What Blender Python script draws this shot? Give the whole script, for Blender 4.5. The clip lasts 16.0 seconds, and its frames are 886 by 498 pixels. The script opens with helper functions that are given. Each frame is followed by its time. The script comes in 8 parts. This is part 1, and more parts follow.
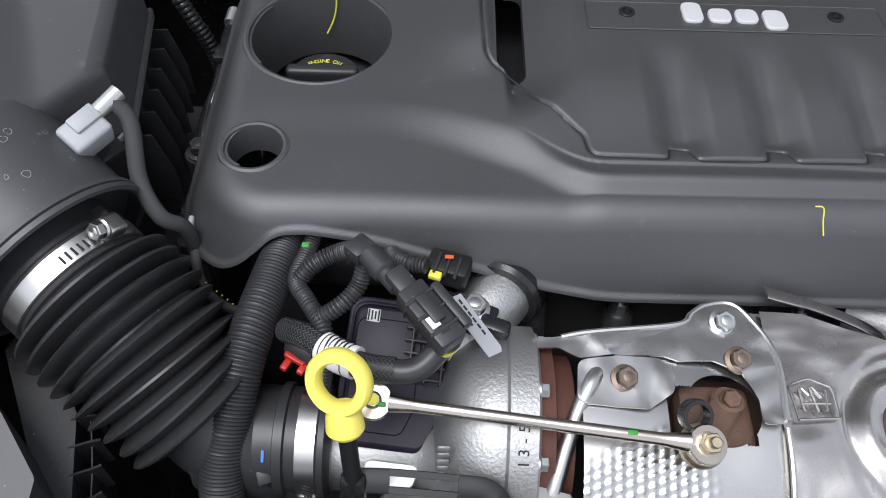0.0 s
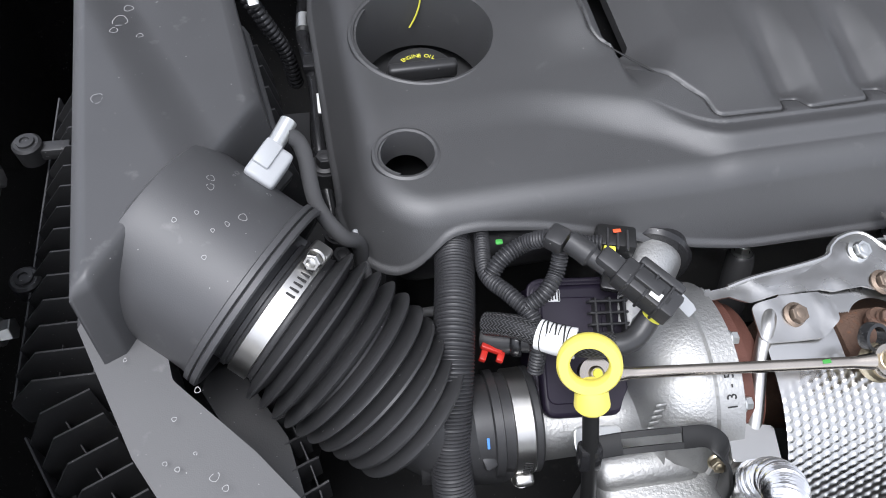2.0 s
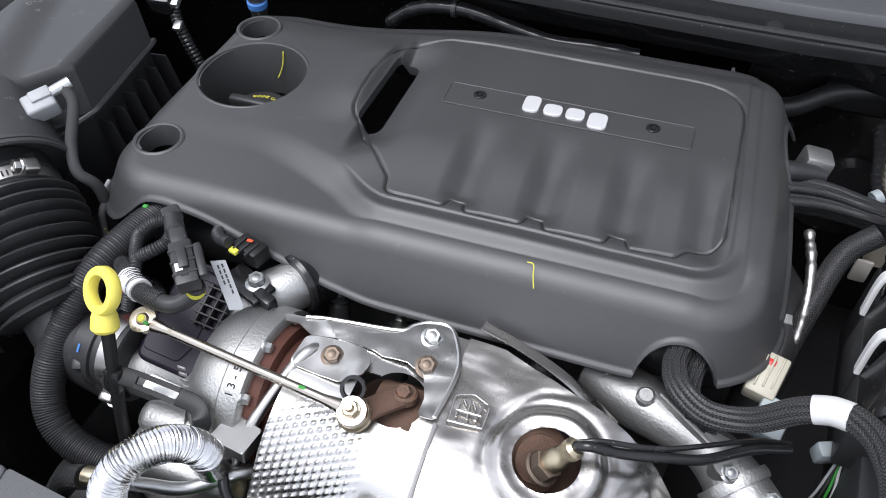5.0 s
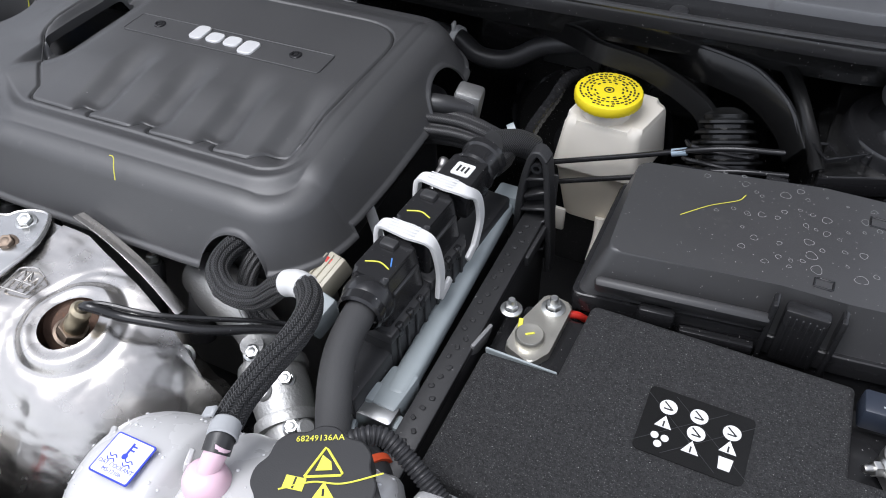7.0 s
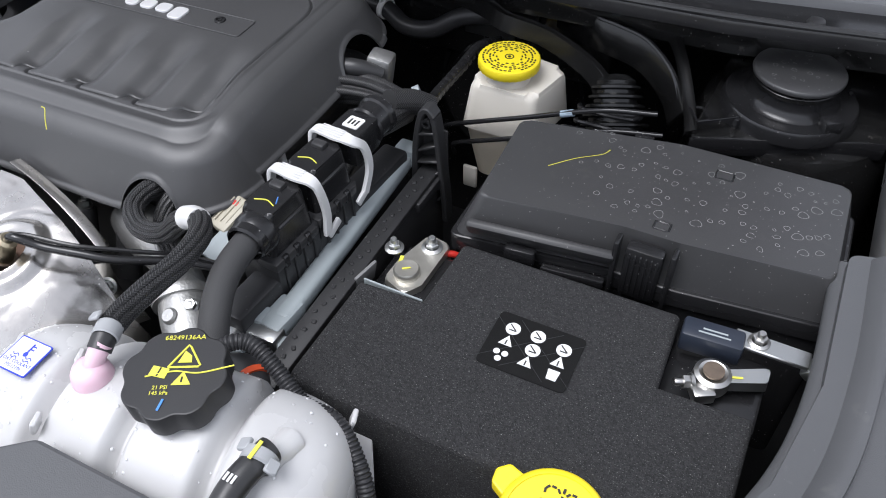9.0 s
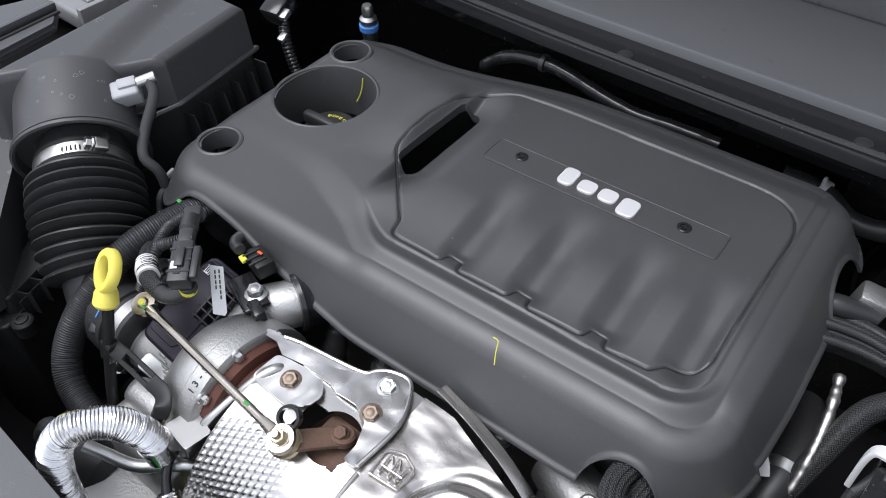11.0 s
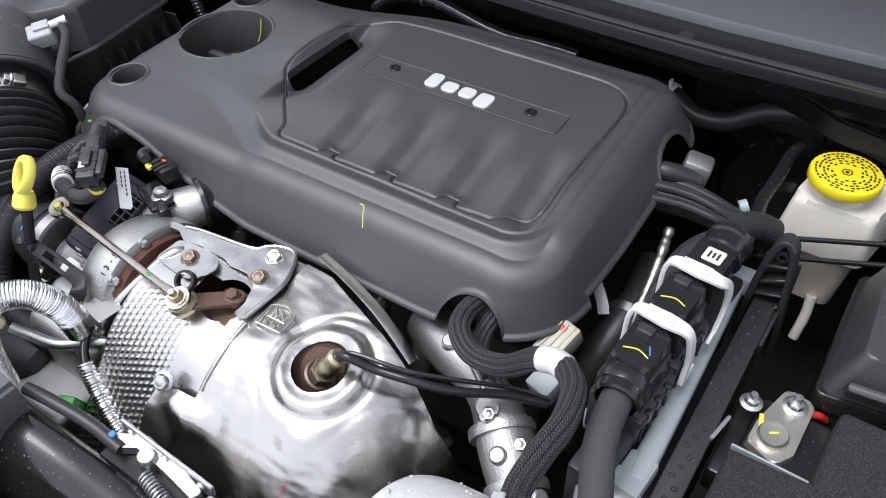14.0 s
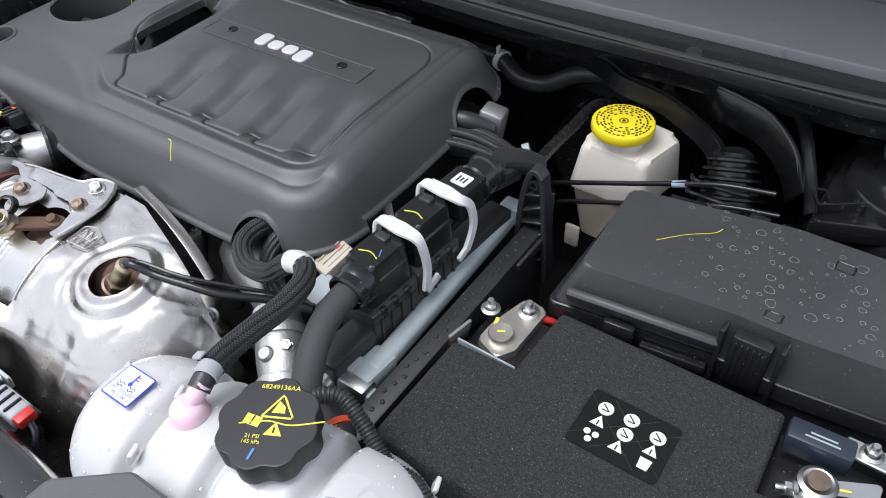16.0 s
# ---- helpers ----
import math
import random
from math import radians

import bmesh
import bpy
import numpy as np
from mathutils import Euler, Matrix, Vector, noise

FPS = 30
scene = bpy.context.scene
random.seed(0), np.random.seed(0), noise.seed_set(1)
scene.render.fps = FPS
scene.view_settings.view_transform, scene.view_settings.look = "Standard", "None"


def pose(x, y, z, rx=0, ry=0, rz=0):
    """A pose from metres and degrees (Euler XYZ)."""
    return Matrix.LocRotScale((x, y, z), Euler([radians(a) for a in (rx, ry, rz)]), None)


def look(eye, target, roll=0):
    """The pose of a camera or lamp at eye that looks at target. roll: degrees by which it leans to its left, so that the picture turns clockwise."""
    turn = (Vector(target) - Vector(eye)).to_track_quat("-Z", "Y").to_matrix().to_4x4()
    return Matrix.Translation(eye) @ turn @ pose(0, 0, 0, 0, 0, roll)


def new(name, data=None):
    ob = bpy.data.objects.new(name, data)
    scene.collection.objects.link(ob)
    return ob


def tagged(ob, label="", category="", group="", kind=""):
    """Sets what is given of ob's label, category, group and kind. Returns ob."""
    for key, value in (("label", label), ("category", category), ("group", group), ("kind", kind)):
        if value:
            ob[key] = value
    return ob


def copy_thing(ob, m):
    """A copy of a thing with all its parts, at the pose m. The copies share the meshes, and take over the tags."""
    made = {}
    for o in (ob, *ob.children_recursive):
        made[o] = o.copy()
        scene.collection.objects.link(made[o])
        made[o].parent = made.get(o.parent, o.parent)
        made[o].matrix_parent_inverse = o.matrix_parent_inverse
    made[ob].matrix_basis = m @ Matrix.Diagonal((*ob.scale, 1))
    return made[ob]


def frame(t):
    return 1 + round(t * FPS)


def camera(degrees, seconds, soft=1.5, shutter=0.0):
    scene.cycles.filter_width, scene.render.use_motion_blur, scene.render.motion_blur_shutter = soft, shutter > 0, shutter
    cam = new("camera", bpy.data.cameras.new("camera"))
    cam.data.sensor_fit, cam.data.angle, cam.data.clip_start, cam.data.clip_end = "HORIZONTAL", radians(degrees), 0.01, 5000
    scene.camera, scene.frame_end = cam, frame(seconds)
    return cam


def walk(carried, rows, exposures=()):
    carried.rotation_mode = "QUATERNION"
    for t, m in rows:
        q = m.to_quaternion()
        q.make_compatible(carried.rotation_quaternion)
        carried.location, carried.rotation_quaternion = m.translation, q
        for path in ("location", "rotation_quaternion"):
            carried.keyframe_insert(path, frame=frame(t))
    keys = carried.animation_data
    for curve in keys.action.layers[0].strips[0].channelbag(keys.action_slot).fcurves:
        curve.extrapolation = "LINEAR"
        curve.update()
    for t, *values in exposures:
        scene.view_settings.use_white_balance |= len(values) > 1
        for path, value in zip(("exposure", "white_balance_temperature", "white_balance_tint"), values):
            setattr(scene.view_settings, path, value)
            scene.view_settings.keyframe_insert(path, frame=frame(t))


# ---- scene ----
cam = camera(59.3, 16.0, 1.0)
PATH = [
    (0, (0.0556, 0.0266, 1.3967), (0.0548, 1.035, 0.0779), 2.9),
    (0.5, (-0.1004, 0.0614, 1.415), (-0.0664, 1.0416, 0.0754), 1.0),
    (1, (-0.1851, 0.0697, 1.42), (-0.1037, 1.0085, 0.0538), -1.1),
    (1.5, (-0.1859, 0.0573, 1.425), (-0.049, 0.9744, 0.048), -0.1),
    (2, (-0.1345, 0.0415, 1.4308), (0.0589, 0.9528, 0.0571), 3.7),
    (2.5, (-0.0407, 0.0282, 1.4308), (0.0606, 0.9379, 0.0455), 4.5),
    (3, (0.0274, 0.0058, 1.4291), (-0.0257, 0.9279, 0.0497), 2.3),
    (3.2, (0.0664, -0.0008, 1.4299), (-0.039, 0.9105, 0.0463), 1.2),
    (5.3, (0.4714, -0.0515, 1.4839), (0.0091, 1.0143, 0.2986), -1.5),
    (5.5, (0.5229, -0.0299, 1.4872), (0.0274, 1.0259, 0.3061), -2.6),
    (6, (0.6449, 0.01, 1.4598), (0.1137, 1.0574, 0.287), -2.7),
    (6.5, (0.7478, 0.0224, 1.4382), (0.1901, 1.0616, 0.2696), -2.6),
    (7, (0.8383, 0.0158, 1.4258), (0.2922, 1.0682, 0.2646), -1.7),
    (7.5, (0.9288, -0.0075, 1.4432), (0.3967, 1.0441, 0.2738), -1.3),
    (8, (0.9993, -0.0357, 1.4573), (0.4781, 1.0192, 0.2862), -0.9),
    (8.5, (1.0209, -0.0523, 1.4532), (0.4963, 0.9952, 0.2771), -1.0),
    (9, (0.9728, -0.01, 1.454), (0.4299, 1.0168, 0.2671), -1.2),
    (9.5, (0.8524, 0.0465, 1.454), (0.2639, 1.035, 0.2571), -1.2),
    (10, (0.7105, 0.0813, 1.464), (0.0681, 1.0416, 0.2729), 0.5),
    (10.2, (0.6773, 0.0905, 1.4731), (-0.0299, 1.0068, 0.2837), 0.1),
    (12.3, (0.3644, -0.0481, 1.5237), (-0.386, 0.8549, 0.3501), -0.8),
    (12.5, (0.3926, -0.0523, 1.5254), (-0.3511, 0.8532, 0.3501), -1.0),
    (13, (0.4872, -0.0465, 1.5171), (-0.2274, 0.8922, 0.3493), -1.3),
    (13.5, (0.591, -0.0349, 1.4997), (-0.1137, 0.918, 0.3368), -2.1),
    (14, (0.7055, -0.0174, 1.4822), (-0.005, 0.9313, 0.3194), -2.5),
    (14.5, (0.8134, 0.0108, 1.4731), (0.0871, 0.9495, 0.3119), -3.1),
    (15, (0.8657, 0.0166, 1.4631), (0.1361, 0.9611, 0.3086), -2.9),
    (15.5, (0.8864, 0.0291, 1.459), (0.1602, 0.9811, 0.3094), -2.5),
    (16, (0.952, 0.0058, 1.4723), (0.2266, 0.9719, 0.3343), -2.1),
]
walk(cam, [(t, look(eye, target, roll)) for t, eye, target, roll in PATH],
     [(t, stops, 6200, 13) for t, stops in ((0, 0.62), (0.5, 0.98), (1, 1.28), (1.5, 1.30), (2, 1.08), (2.5, 0.82), (3.2, 0.60), (5.3, 0.80), (6.5, 0.75), (8.5, 0.75), (10.2, 0.72), (12.3, 0.55), (13, 0.60), (14, 0.82), (16, 0.76))])

# ---- light: bright overcast day, open sky over the bay ----
world = bpy.data.worlds.new("overcast_sky")
scene.world = world
world.use_nodes = True
wn, wl = world.node_tree.nodes, world.node_tree.links
wn.clear()
sky = wn.new("ShaderNodeTexSky")
sky.sky_type = "NISHITA"
sky.sun_disc = False
sky.sun_elevation, sky.sun_rotation = radians(70), radians(215)
sky.dust_density = 1.5
grey = wn.new("ShaderNodeHueSaturation")
grey.inputs["Saturation"].default_value = 0.22
back = wn.new("ShaderNodeBackground")
back.inputs["Strength"].default_value = 0.15
wout = wn.new("ShaderNodeOutputWorld")
wl.new(sky.outputs[0], grey.inputs["Color"])
wl.new(grey.outputs[0], back.inputs["Color"])
wl.new(back.outputs[0], wout.inputs["Surface"])
sun_data = bpy.data.lights.new("sun", "SUN")
sun_data.energy, sun_data.angle, sun_data.color = 1.5, radians(36), (1.0, 1.0, 0.99)
sun = new("sun", sun_data)
sun.matrix_world = look((-0.85, -1.25, 6.4), (0.31, 0.4, 0.9))
scene.view_settings.exposure = 0.35


# ---- materials ----
def mat(name, color, rough=0.5, metal=0.0, grain=600.0, bump=0.1, dist=0.0004, vary=0.12, broad=14.0, dirt=None, dirt_at=0.62,
        spec=0.5, coat=0.0, trans=0.0, rough_vary=0.08, sss=0.0, ior=1.5):
    """A surface with fine grain in the relief, broad blotches in the colour, and dust or stains."""
    m = bpy.data.materials.new(name)
    m.use_nodes = True
    n, l = m.node_tree.nodes, m.node_tree.links
    b = n["Principled BSDF"]
    b.inputs["Metallic"].default_value = metal
    b.inputs["Specular IOR Level"].default_value = spec
    b.inputs["IOR"].default_value = ior
    b.inputs["Coat Weight"].default_value = coat
    b.inputs["Transmission Weight"].default_value = trans
    if sss:
        b.inputs["Subsurface Weight"].default_value = sss
        b.inputs["Subsurface Radius"].default_value = (0.03, 0.03, 0.03)
        b.inputs["Subsurface Scale"].default_value = 0.5
    tc = n.new("ShaderNodeTexCoord")
    fine = n.new("ShaderNodeTexNoise")
    fine.inputs["Scale"].default_value, fine.inputs["Detail"].default_value = grain, 3
    wide = n.new("ShaderNodeTexNoise")
    wide.inputs["Scale"].default_value, wide.inputs["Detail"].default_value = broad, 6
    for t in (fine, wide):
        l.new(tc.outputs["Object"], t.inputs["Vector"])
    mix = n.new("ShaderNodeMix")
    mix.data_type = "RGBA"
    mix.inputs[6].default_value = (*[c * (1 - vary) for c in color], 1)
    mix.inputs[7].default_value = (*[min(1, c * (1 + vary)) for c in color], 1)
    l.new(wide.outputs["Fac"], mix.inputs["Factor"])
    out = mix.outputs[2]
    if dirt:
        spots = n.new("ShaderNodeTexNoise")
        spots.inputs["Scale"].default_value, spots.inputs["Detail"].default_value = broad * 4.3, 8
        l.new(tc.outputs["Object"], spots.inputs["Vector"])
        ramp = n.new("ShaderNodeMapRange")
        ramp.inputs[1].default_value, ramp.inputs[2].default_value = dirt_at, dirt_at + 0.16
        l.new(spots.outputs["Fac"], ramp.inputs[0])
        over = n.new("ShaderNodeMix")
        over.data_type = "RGBA"
        over.inputs[7].default_value = (*dirt, 1)
        l.new(ramp.outputs[0], over.inputs["Factor"])
        l.new(out, over.inputs[6])
        out = over.outputs[2]
    l.new(out, b.inputs["Base Color"])
    rr = n.new("ShaderNodeMapRange")
    rr.inputs[3].default_value, rr.inputs[4].default_value = max(0.02, rough - rough_vary), min(1, rough + rough_vary)
    l.new(wide.outputs["Fac"], rr.inputs[0])
    l.new(rr.outputs[0], b.inputs["Roughness"])
    bp = n.new("ShaderNodeBump")
    bp.inputs["Strength"].default_value, bp.inputs["Distance"].default_value = bump, dist
    l.new(fine.outputs["Fac"], bp.inputs["Height"])
    l.new(bp.outputs[0], b.inputs["Normal"])
    return m


def add_braid(m, along=2200.0, light=(0.09, 0.09, 0.09), depth=0.0006, lane=0.0038):
    """Herringbone woven strands on a swept sleeve (its map runs in metres along and round)."""
    n, l = m.node_tree.nodes, m.node_tree.links
    b = n["Principled BSDF"]
    tc = n.new("ShaderNodeTexCoord")
    sep = n.new("ShaderNodeSeparateXYZ")
    l.new(tc.outputs["UV"], sep.inputs[0])
    zig = n.new("ShaderNodeMath")
    zig.operation = "PINGPONG"
    l.new(sep.outputs[1], zig.inputs[0])
    zig.inputs[1].default_value = lane
    a = n.new("ShaderNodeMath")
    a.operation = "MULTIPLY_ADD"
    l.new(zig.outputs[0], a.inputs[0])
    a.inputs[1].default_value = 1.3
    l.new(sep.outputs[0], a.inputs[2])
    k = n.new("ShaderNodeMath")
    k.operation = "MULTIPLY"
    l.new(a.outputs[0], k.inputs[0])
    k.inputs[1].default_value = along
    top = n.new("ShaderNodeMath")
    top.operation = "SINE"
    l.new(k.outputs[0], top.inputs[0])
    ramp = n.new("ShaderNodeMapRange")
    ramp.inputs[1].default_value, ramp.inputs[2].default_value = -0.2, 0.9
    l.new(top.outputs[0], ramp.inputs[0])
    mix = n.new("ShaderNodeMix")
    mix.data_type = "RGBA"
    mix.inputs[7].default_value = (*light, 1)
    l.new(ramp.outputs[0], mix.inputs["Factor"])
    old = b.inputs["Base Color"].links[0].from_socket
    l.new(old, mix.inputs[6])
    l.new(mix.outputs[2], b.inputs["Base Color"])
    bp = n.new("ShaderNodeBump")
    bp.inputs["Strength"].default_value, bp.inputs["Distance"].default_value = 0.9, depth
    l.new(ramp.outputs[0], bp.inputs["Height"])
    l.new(bp.outputs[0], b.inputs["Normal"])
    return m


def add_specks(m, color=(0.35, 0.34, 0.33), scale=700.0, at=0.74, width=0.04):
    """Pale lint and dust specks."""
    n, l = m.node_tree.nodes, m.node_tree.links
    b = n["Principled BSDF"]
    tc = n.new("ShaderNodeTexCoord")
    t = n.new("ShaderNodeTexNoise")
    t.inputs["Scale"].default_value, t.inputs["Detail"].default_value = scale, 1
    l.new(tc.outputs["Object"], t.inputs["Vector"])
    ramp = n.new("ShaderNodeMapRange")
    ramp.inputs[1].default_value, ramp.inputs[2].default_value = at, at + width
    l.new(t.outputs["Fac"], ramp.inputs[0])
    mix = n.new("ShaderNodeMix")
    mix.data_type = "RGBA"
    mix.inputs[7].default_value = (*color, 1)
    l.new(ramp.outputs[0], mix.inputs["Factor"])
    old = b.inputs["Base Color"].links[0].from_socket
    l.new(old, mix.inputs[6])
    l.new(mix.outputs[2], b.inputs["Base Color"])
    return m


M = {}
M["cover"] = mat("cover_plastic", (0.047, 0.047, 0.048), 0.47, grain=1500, bump=0.5, dist=0.0003, vary=0.10, spec=0.85, rough_vary=0.05, dirt=(0.075, 0.075, 0.075), dirt_at=0.66)
M["cowl"] = mat("cowl_plastic", (0.135, 0.138, 0.143), 0.5, grain=1100, bump=0.25, vary=0.08, dirt=(0.10, 0.10, 0.10), dirt_at=0.66)
M["foilplate"] = mat("dull_aluminium_plate", (0.52, 0.51, 0.50), 0.44, 1.0, grain=60, bump=0.5, dist=0.003, vary=0.10, broad=40)
M["deepblack"] = mat("shiny_deep_black_plastic", (0.008, 0.008, 0.008), 0.24, grain=500, bump=0.06, vary=0.2)
# dark colour that stands for the shade lying in creases and seams
M["groove"] = mat("painted_groove_shade", (0.02, 0.02, 0.02), 0.6)
M["black"] = mat("black_plastic", (0.030, 0.030, 0.031), 0.42, grain=900, bump=0.2, vary=0.2, dirt=(0.06, 0.058, 0.055), dirt_at=0.64)
M["airbox"] = mat("airbox_plastic", (0.056, 0.056, 0.058), 0.46, spec=0.6, grain=1200, bump=0.14, vary=0.12, dirt=(0.12, 0.12, 0.12), dirt_at=0.66)
M["lidplastic"] = mat("fuse_lid_plastic", (0.046, 0.046, 0.047), 0.36, spec=0.6, grain=900, bump=0.2, vary=0.15, dirt=(0.055, 0.055, 0.054), dirt_at=0.64)
M["panel"] = mat("panel_plastic", (0.088, 0.090, 0.094), 0.44, grain=1100, bump=0.35, vary=0.10, dirt=(0.12, 0.12, 0.12), dirt_at=0.66)
M["gloss"] = mat("gloss_black_plastic", (0.016, 0.016, 0.017), 0.22, grain=500, bump=0.06, vary=0.2, dirt=(0.06, 0.06, 0.06), dirt_at=0.68)
M["paintblack"] = mat("black_body_paint", (0.012, 0.012, 0.012), 0.18, coat=0.4, grain=200, bump=0.03, vary=0.3, dirt=(0.07, 0.065, 0.06), dirt_at=0.66)
M["paintgrey"] = mat("grey_body_primer_paint", (0.25, 0.25, 0.25), 0.30, 0.15, coat=0.3, grain=300, bump=0.03, vary=0.14, dirt=(0.09, 0.085, 0.08), dirt_at=0.62)
M["rubber"] = mat("rubber", (0.030, 0.030, 0.031), 0.40, grain=500, bump=0.12, vary=0.2, dirt=(0.06, 0.06, 0.06), dirt_at=0.64)
M["loom"] = mat("loom_plastic", (0.028, 0.028, 0.030), 0.45, grain=500, bump=0.08, vary=0.15)
M["tape"] = mat("fleece_tape", (0.050, 0.050, 0.051), 0.75, grain=900, bump=0.4, vary=0.2)
M["braid"] = add_braid(mat("braided_sleeve", (0.018, 0.018, 0.018), 0.45, vary=0.1), 2900.0, (0.13, 0.13, 0.135), 0.0010, 0.0024)
M["finebraid"] = add_braid(mat("fine_braided_sleeve", (0.012, 0.012, 0.012), 0.42, vary=0.1), 2200.0, (0.075, 0.075, 0.078), 0.0007, 0.0022)
M["felt"] = add_specks(add_specks(mat("black_felt", (0.036, 0.036, 0.037), 0.95, grain=760, bump=1.0, dist=0.0026, vary=0.95, broad=520.0, spec=0.2), (0.12, 0.12, 0.12), 760.0, 0.64, 0.06), (0.28, 0.28, 0.27), 560.0, 0.75, 0.03)
M["foil"] = mat("heat_shield_aluminium", (0.605, 0.582, 0.552), 0.26, 1.0, grain=55, bump=0.22, dist=0.002, vary=0.12, broad=30, dirt=(0.46, 0.43, 0.39), dirt_at=0.70, rough_vary=0.08)
M["foil2"] = mat("dimpled_aluminium", (0.590, 0.583, 0.565), 0.28, 1.0, grain=90, bump=0.1, vary=0.06)
M["cast"] = mat("cast_aluminium", (0.46, 0.46, 0.45), 0.50, 0.95, grain=420, bump=0.5, dist=0.0009, vary=0.12, dirt=(0.35, 0.34, 0.33), dirt_at=0.66)
M["steel"] = mat("bright_steel", (0.60, 0.59, 0.565), 0.33, 1.0, grain=300, bump=0.08, vary=0.1)
M["rodsteel"] = mat("warm_plated_rod_steel", (0.50, 0.455, 0.40), 0.22, 1.0, grain=300, bump=0.06, vary=0.12, broad=40)
M["zinc"] = mat("zinc_plate", (0.60, 0.61, 0.60), 0.38, 1.0, grain=400, bump=0.15, vary=0.15)
M["iron"] = mat("rusty_iron", (0.15, 0.092, 0.066), 0.75, 0.35, grain=500, bump=0.6, dist=0.001, vary=0.35, broad=60, dirt=(0.22, 0.10, 0.055), dirt_at=0.58)
M["ironred"] = mat("red_brown_turbine_iron", (0.10, 0.038, 0.026), 0.7, 0.2, grain=500, bump=0.5, vary=0.25, broad=50)
M["brownbolt"] = mat("browned_bolt", (0.23, 0.18, 0.14), 0.5, 0.8, grain=600, bump=0.3, vary=0.3, broad=120)
M["brass"] = mat("yellow_chromate", (0.52, 0.45, 0.32), 0.35, 1.0, grain=400, bump=0.1, vary=0.2, broad=80)
M["poly"] = mat("milky_polyethylene", (0.57, 0.567, 0.565), 0.28, grain=160, bump=0.10, vary=0.03, sss=0.35)
M["polyamber"] = mat("aged_reservoir_plastic", (0.74, 0.70, 0.62), 0.40, grain=120, bump=0.05, vary=0.05, sss=0.3)
M["fluid"] = mat("amber_fluid_seen_through_plastic", (0.74, 0.67, 0.55), 0.4, grain=90, bump=0.04, vary=0.06, sss=0.2)
M["pink"] = mat("pink_coolant_plastic", (0.78, 0.54, 0.63), 0.30, grain=100, bump=0.05, vary=0.10, sss=0.3)
M["yellow"] = mat("yellow_plastic", (0.90, 0.72, 0.02), 0.40, grain=600, bump=0.08, vary=0.04)
M["paleyellow"] = mat("dipstick_yellow_plastic", (0.85, 0.74, 0.13), 0.42, grain=600, bump=0.08, vary=0.05)
M["white"] = mat("white_plastic", (0.66, 0.66, 0.65), 0.45, grain=500, bump=0.08, vary=0.06)
M["palegrey"] = mat("pale_grey_plastic", (0.36, 0.37, 0.38), 0.45, grain=500, bump=0.08, vary=0.06)
M["label"] = mat("white_label_paper", (0.80, 0.80, 0.79), 0.5, vary=0.04)
M["drop"] = mat("clear_water_drop", (0.72, 0.72, 0.73), 0.05, vary=0.02, bump=0.0, rough_vary=0.0, spec=0.8)
M["ink"] = mat("black_ink", (0.015, 0.015, 0.015), 0.6, vary=0.05)
M["chalk"] = mat("yellow_paint_pen", (0.75, 0.72, 0.08), 0.6, vary=0.15)
M["palepen"] = mat("pale_blue_paint_pen", (0.33, 0.42, 0.50), 0.6, vary=0.15)
M["capblack"] = mat("cap_black_plastic", (0.022, 0.022, 0.023), 0.42, spec=0.5, grain=900, bump=0.15, vary=0.15)
M["bluepen"] = mat("blue_paint_pen", (0.08, 0.25, 0.65), 0.6, vary=0.15)
M["blue"] = mat("blue_print", (0.03, 0.06, 0.55), 0.5, vary=0.05)
M["red"] = mat("red_plastic", (0.55, 0.03, 0.02), 0.4, vary=0.1)
M["orange"] = mat("orange_clip", (0.75, 0.10, 0.03), 0.4, vary=0.1)
M["green"] = mat("green_plastic", (0.05, 0.30, 0.05), 0.45, vary=0.1)
M["ecu"] = mat("grey_painted_casting", (0.34, 0.38, 0.39), 0.42, grain=500, bump=0.15, vary=0.12, dirt=(0.4, 0.42, 0.42), dirt_at=0.68)
M["violet"] = mat("dark_violet_plastic", (0.014, 0.010, 0.021), 0.48, spec=0.35, grain=700, bump=0.1, vary=0.15)
M["emblem"] = mat("silver_emblem_paint", (0.74, 0.74, 0.74), 0.32, 0.3, vary=0.03)
M["whiteprint"] = mat("white_print", (0.75, 0.75, 0.75), 0.6, vary=0.03)
M["mark"] = mat("pale_water_marks", (0.27, 0.27, 0.27), 0.6, vary=0.1)
M["asphalt"] = mat("pale_concrete_ground", (0.36, 0.35, 0.34), 0.9, grain=60, bump=0.5, dist=0.006, vary=0.2, broad=1.5, dirt=(0.2, 0.19, 0.18), dirt_at=0.6)
M["cream"] = mat("cream_connector_plastic", (0.46, 0.43, 0.34), 0.45, vary=0.08)
M["satin"] = mat("satin_black_paint", (0.012, 0.012, 0.012), 0.45, spec=0.35, grain=500, bump=0.08, vary=0.2)
M["embossed"] = mat("embossed_letter_plastic", (0.030, 0.031, 0.033), 0.6, vary=0.05)
M["silverfoil"] = mat("corrugated_foil_sleeve", (0.82, 0.82, 0.82), 0.22, 1.0, grain=300, bump=0.3, dist=0.001, vary=0.06)
M["terminal"] = mat("lead_tin_terminal", (0.62, 0.60, 0.54), 0.38, 0.9, grain=400, bump=0.25, vary=0.15, broad=60)
M["relay"] = mat("blue_black_sensor_plastic", (0.022, 0.028, 0.042), 0.4, vary=0.1)

for key, at in (("cover", 0.80), ("panel", 0.79), ("airbox", 0.785), ("lidplastic", 0.745), ("gloss", 0.76), ("black", 0.76), ("rubber", 0.77), ("paintblack", 0.745)):
    add_specks(M[key], (0.24, 0.235, 0.23), 420.0, at, 0.03)


